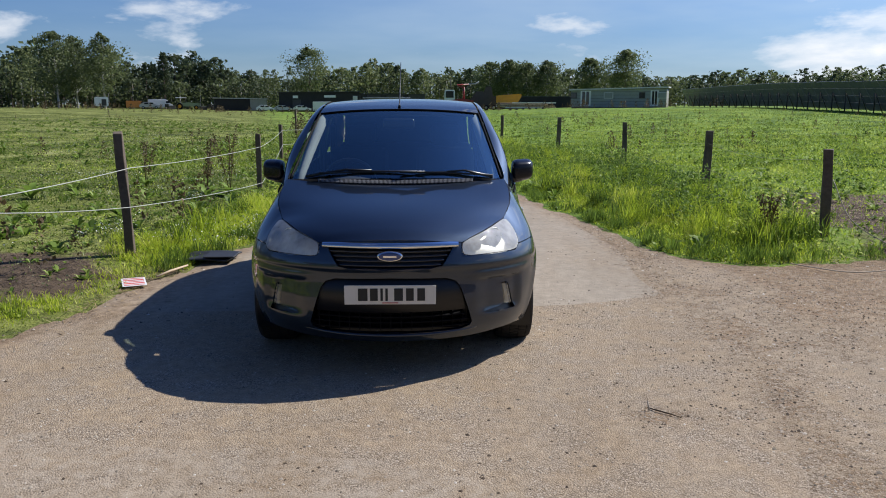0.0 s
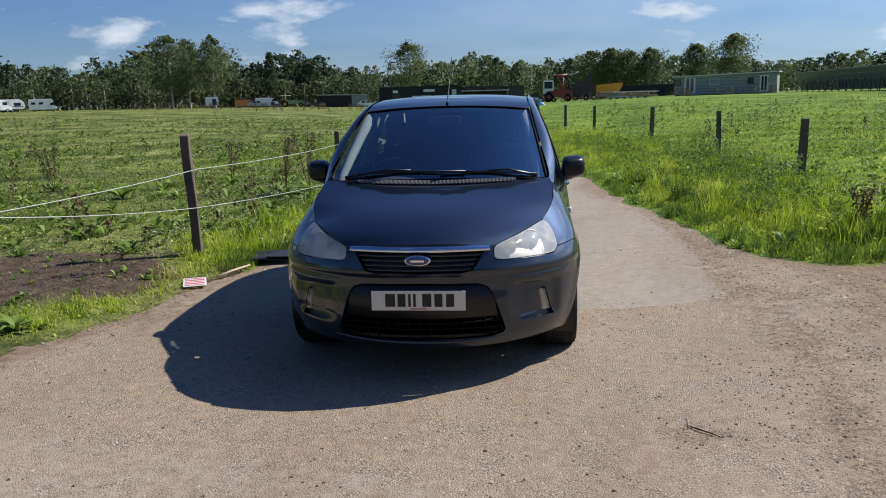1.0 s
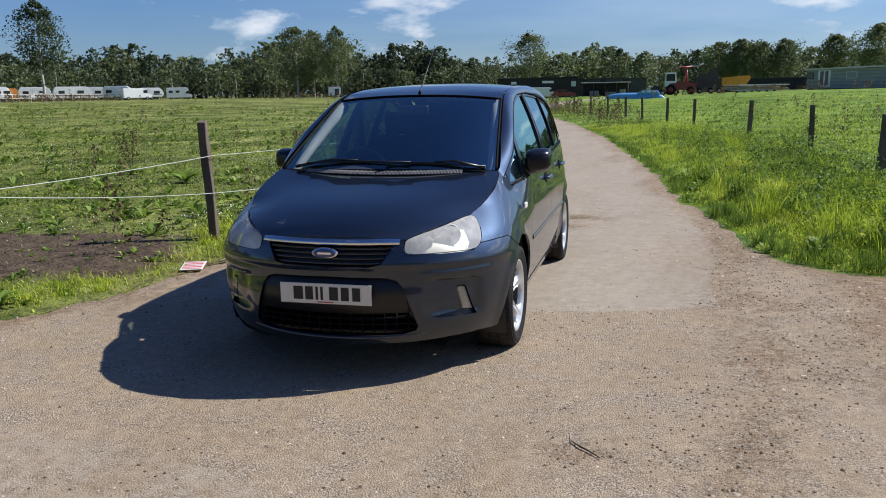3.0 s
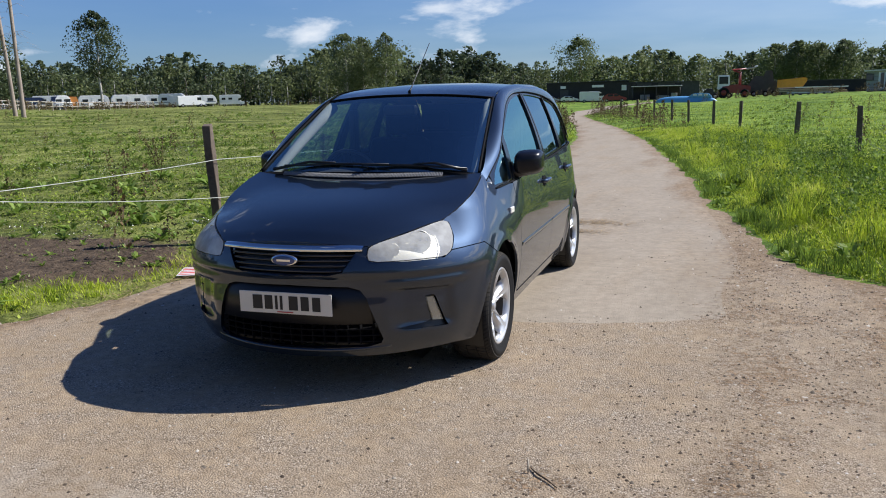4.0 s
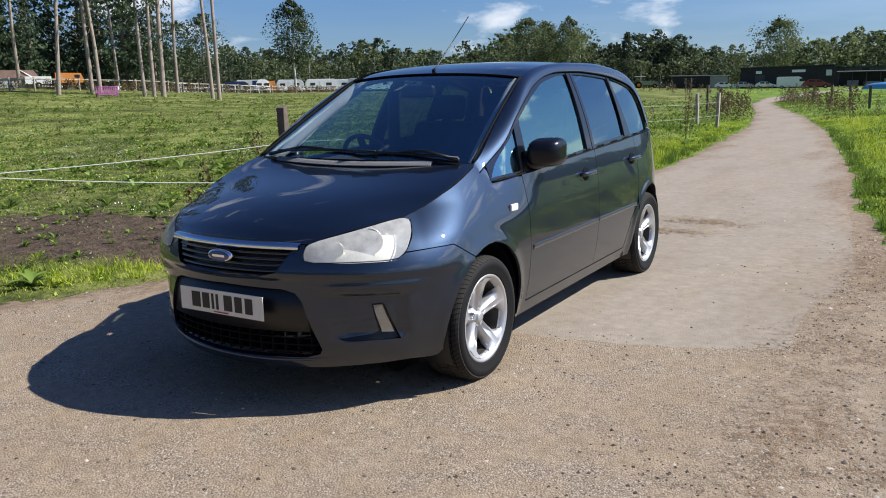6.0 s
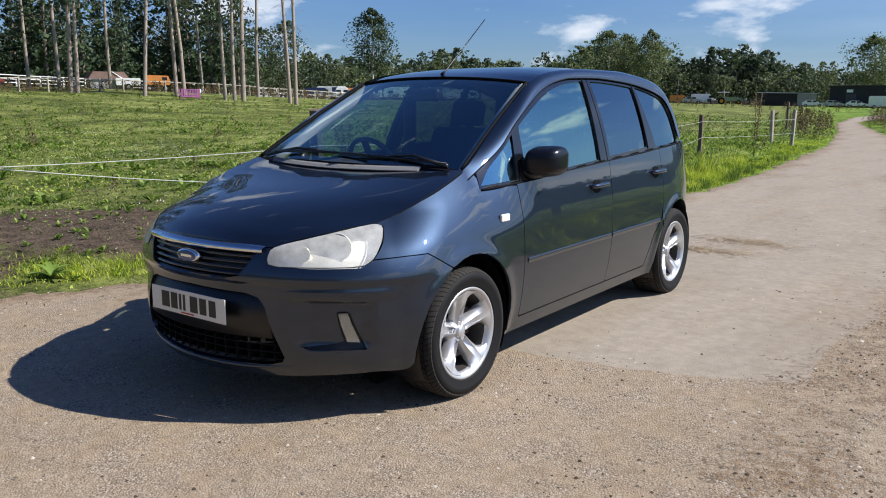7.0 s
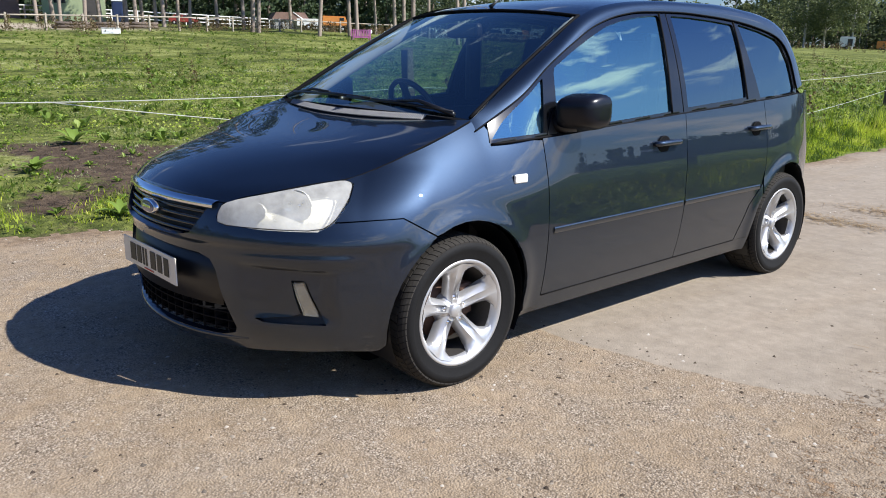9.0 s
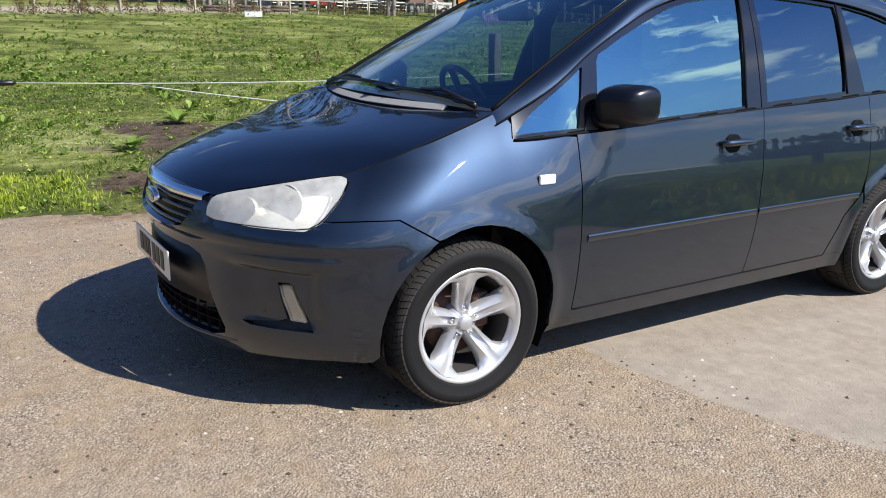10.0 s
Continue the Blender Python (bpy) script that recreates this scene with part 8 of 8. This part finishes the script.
pebbles("larger_stones", "larger loose stones along the track edge", 2600, (-3.2, 6.0), (1.5, 14), 0.016, STONES, lambda x, y: 0.15 + 0.85 * np.exp(-((x - 2.3) / 0.8) ** 2))


def crumbly(x, y):
    """Where crumbs of soil gather: the dirty strip and patches."""
    patch = sstep(0.55, 0.8, vnoise(x, y, 1.1))
    clean = np.where((y > 6.2 + 0.2 * np.maximum(0, x)) & (x < 1.75), 0.12, 1.0)
    return clean * (0.02 + patch * np.where(x > 1.3, 0.9, 0.25) + 0.5 * np.exp(-((x - 2.15) / 0.4) ** 2) + 0.6 * np.exp(-((x - 1.15) / 0.25) ** 2 - ((y - 3.9) / 0.18) ** 2))


pebbles("soil_clods", "dark crumbs of soil thrown on the track", 9000, (-3.0, 6.5), (1.2, 12), 0.0125, CLOD, crumbly)

pebbles("field_clods", "crumbled dark clods on the trodden soil", 2600, (-9.5, -3.2), (3.8, 9.5), 0.026, CLOD, lambda x, y: np.clip(field_soil(x, y) - 0.25, 0.02, 1), True)


def straw_patch(name, label, cx, cy, rx_, ry_, n, length):
    x, y = cx + rng.normal(0, rx_, n), cy + rng.normal(0, ry_, n)
    z = land(x, y) + 0.014 + rng.uniform(0, 0.012, n)
    a = rng.uniform(0, 6.28, n)
    L, W = length * rng.uniform(0.3, 1.0, n), 0.0026
    dx, dy = np.cos(a) * L / 2, np.sin(a) * L / 2
    wx, wy = -np.sin(a) * W, np.cos(a) * W
    dz = rng.uniform(-0.006, 0.012, n)
    P = np.stack([np.stack([x - dx - wx, y - dy - wy, z], -1), np.stack([x + dx - wx, y + dy - wy, z + dz], -1), np.stack([x + dx + wx, y + dy + wy, z + dz], -1), np.stack([x - dx + wx, y - dy + wy, z], -1)], 1)
    return tagged(part(name, soup(name, P.reshape(-1, 3), np.arange(n * 4).reshape(n, 4)), STRAW), label, "straw", kind="stuff")


straw_patch("straw_litter", "trampled straw and dung on the track", -0.05, 9.8, 0.28, 0.10, 500, 0.08)
straw_patch("straw_litter", "trampled straw and dung on the track", 0.15, 10.5, 0.26, 0.12, 500, 0.08)
straw_patch("dry_grass_litter", "dry grass litter over the bare bank", 4.8, 7.7, 1.1, 0.6, 2600, 0.12)
straw_patch("dry_grass_litter", "dry grass litter over the bare bank", 6.2, 11.2, 0.9, 1.5, 4000, 0.14)
straw_patch("edge_litter", "dry bits of stem along the verge", -2.75, 6.6, 0.12, 0.8, 260, 0.10)
tw = part("twig", tube("twig", [(1.08, 4.02, 0.014), (1.12, 3.97, 0.018), (1.17, 3.93, 0.017), (1.22, 3.88, 0.015)], [0.002, 0.004, 0.0035, 0.002]), CLOD)
tagged(tw, "short broken dark twig lying in the dirt", "twig")
tw = part("pale_stem", tube("pale_stem", [(1.08, 3.98, 0.012), (1.075, 4.00, 0.06)], [0.004, 0.003]), PALEWOOD)
tagged(tw, "pale dry stem standing from the dirt", "stem")
tw = part("stick", tube("stick", [(-2.66, 7.12, 0.03), (-2.60, 7.30, 0.045), (-2.52, 7.55, 0.05)], [0.010, 0.012, 0.009]), SAWN)
tagged(tw, "pale dry stick lying on the verge", "stick")
wr = part("loose_wire", tube("loose_wire", path3([(3.3, 7.75, 0.05), (3.75, 7.4, 0.04), (4.25, 7.55, 0.06), (4.5, 8.2, 0.14), (4.3, 8.7, 0.35), (4.22, 9.02, 0.75)], 30), 0.005, 5), PALEWOOD)
tagged(wr, "loose pale fence wire trailing from the post", "wire")
for a_, b_ in zip(RIGHT_POSTS[:3], RIGHT_POSTS[1:4]):
    for hgt in (0.85, 0.45):
        za, zb = lz(a_[0], a_[1]), lz(b_[0], b_[1])
        pts = [Vector((a_[0], a_[1], za + hgt)).lerp(Vector((b_[0], b_[1], zb + hgt)), k / 10) - Vector((0, 0, 0.10 * math.sin(math.pi * k / 10))) for k in range(11)]
        wr = part("fence_wire", tube("fence_wire", pts, 0.0016, 4), PALEWOOD)
        tagged(wr, "thin slack wire between timber posts", "fence wire", "field fence wires")

sg = thing("fallen_sign", "red and white printed board lying on the verge", "sign", Matrix.Translation((-2.77, 6.87, lz(-2.77, 6.87) + 0.035)) @ Matrix.Rotation(radians(25), 4, "Z") @ Matrix.Rotation(radians(2), 4, "X"))
part("board", boxes("board", [((0, 0, 0), (0.20, 0.30, 0.006))], 0.002, 1), WHITE, sg)
for k in range(5):
    part("print_bar", boxes("print_bar", [((0, -0.12 + 0.058 * k, 0.0045), (0.17, 0.030 if k % 2 else 0.016, 0.002))], 0), SIGNRED, sg)
mt_ = thing("rubber_mat", "folded black rubber mat lying at the road edge", "mat", Matrix.Translation((-2.45, 8.0, 0.02)) @ Matrix.Rotation(radians(-8), 4, "Z"))
vs, fs = [], []
for i in range(13):
    for k in range(9):
        u, v = -0.27 + 0.54 * i / 12, -0.20 + 0.40 * k / 8
        vs.append((u, v, 0.03 + 0.03 * math.sin(u * 7 + 1) * math.cos(v * 6) + 0.02 * (v > 0.1)))
for i in range(12):
    for k in range(8):
        q = i * 9 + k
        fs.append((q, q + 9, q + 10, q + 1))
sheet_ = part("mat_sheet", pyd("mat_sheet", vs, fs), MAT, mt_)
sol = sheet_.modifiers.new("thick", "SOLIDIFY")
sol.thickness = 0.012
part("mat_fold", boxes("mat_fold", [((0.16, -0.05, 0.065), (0.30, 0.30, 0.012), 12)], 0.004, 1), MAT, mt_)

# single docks that stand out


def dock_plant(x, y, sc, upright, label, seed):
    r = np.random.default_rng(seed)
    t = thing("dock_plant", label, "plant", Matrix.Translation((x, y, lz(x, y))), "single docks")
    for k in range(14):
        a = r.uniform(0, 6.28)
        L, W = sc * r.uniform(0.7, 1.1), sc * 0.22
        tl_ = r.uniform(0.5, 1.25)
        vs, fs = [], []
        for i in range(7):
            q = i / 6
            rad = L * (q * math.cos(tl_) + 0.25 * q * q)
            z = L * (q * math.sin(tl_) - 0.45 * q * q)
            w = W * math.sin(math.pi * min(0.98, 0.06 + 0.92 * q)) ** 0.7 * 0.5
            for s2 in (-1, 0, 1):
                vs.append((rad * math.cos(a) - s2 * w * math.sin(a), rad * math.sin(a) + s2 * w * math.cos(a), z + 0.02 + 0.25 * w * abs(s2)))
        for i in range(6):
            for k2 in range(2):
                q = i * 3 + k2
                fs.append((q, q + 1, q + 4, q + 3))
        part("leaf", pyd("leaf", vs, fs), DOCK, t)
    if upright:
        for k in range(3):
            x1, y1 = r.normal(0, 0.12), r.normal(0, 0.12)
            part("stem", tube("stem", [(0, 0, 0), (x1 * 0.5, y1 * 0.5, upright * 0.6), (x1, y1, upright)], 0.006, 5), SEED, t)
            n_ = 140
            u = r.uniform(0.35, 1, n_)
            cs = np.stack([x1 * u + r.normal(0, 0.03, n_), y1 * u + r.normal(0, 0.03, n_), upright * u], -1)
            lv, lq = leaves_mesh(cs, 0.035)
            part("seed_head", soup("seed_head", lv, lq), SEED, t)["kind"] = "stuff"


dock_plant(-6.6, 12.4, 0.50, 0, "large bright green dock in the pasture", 1)
dock_plant(-7.2, 6.0, 0.34, 0, "green dock growing from bare soil", 2)
dock_plant(-5.6, 5.2, 0.28, 0, "green dock growing from bare soil", 3)
dock_plant(-3.9, 12.6, 0.40, 0.95, "rusty seeding dock beside the rope fence", 4)
dock_plant(-3.7, 13.2, 0.36, 1.0, "rusty seeding dock beside the rope fence", 5)
dock_plant(-5.6, 14.5, 0.34, 0.8, "rusty seeding dock in the pasture", 6)
dock_plant(-8.6, 13.6, 0.34, 0.8, "rusty seeding dock in the pasture", 7)
dock_plant(-3.4, 5.3, 0.22, 0, "young dock on the verge", 8)
dock_plant(3.5, 8.9, 0.24, 0.50, "dark seeding weed by the fence post", 9)
dock_plant(-3.05, 20.5, 0.3, 1.5, "tall rusty dock at the bend of the track", 11)
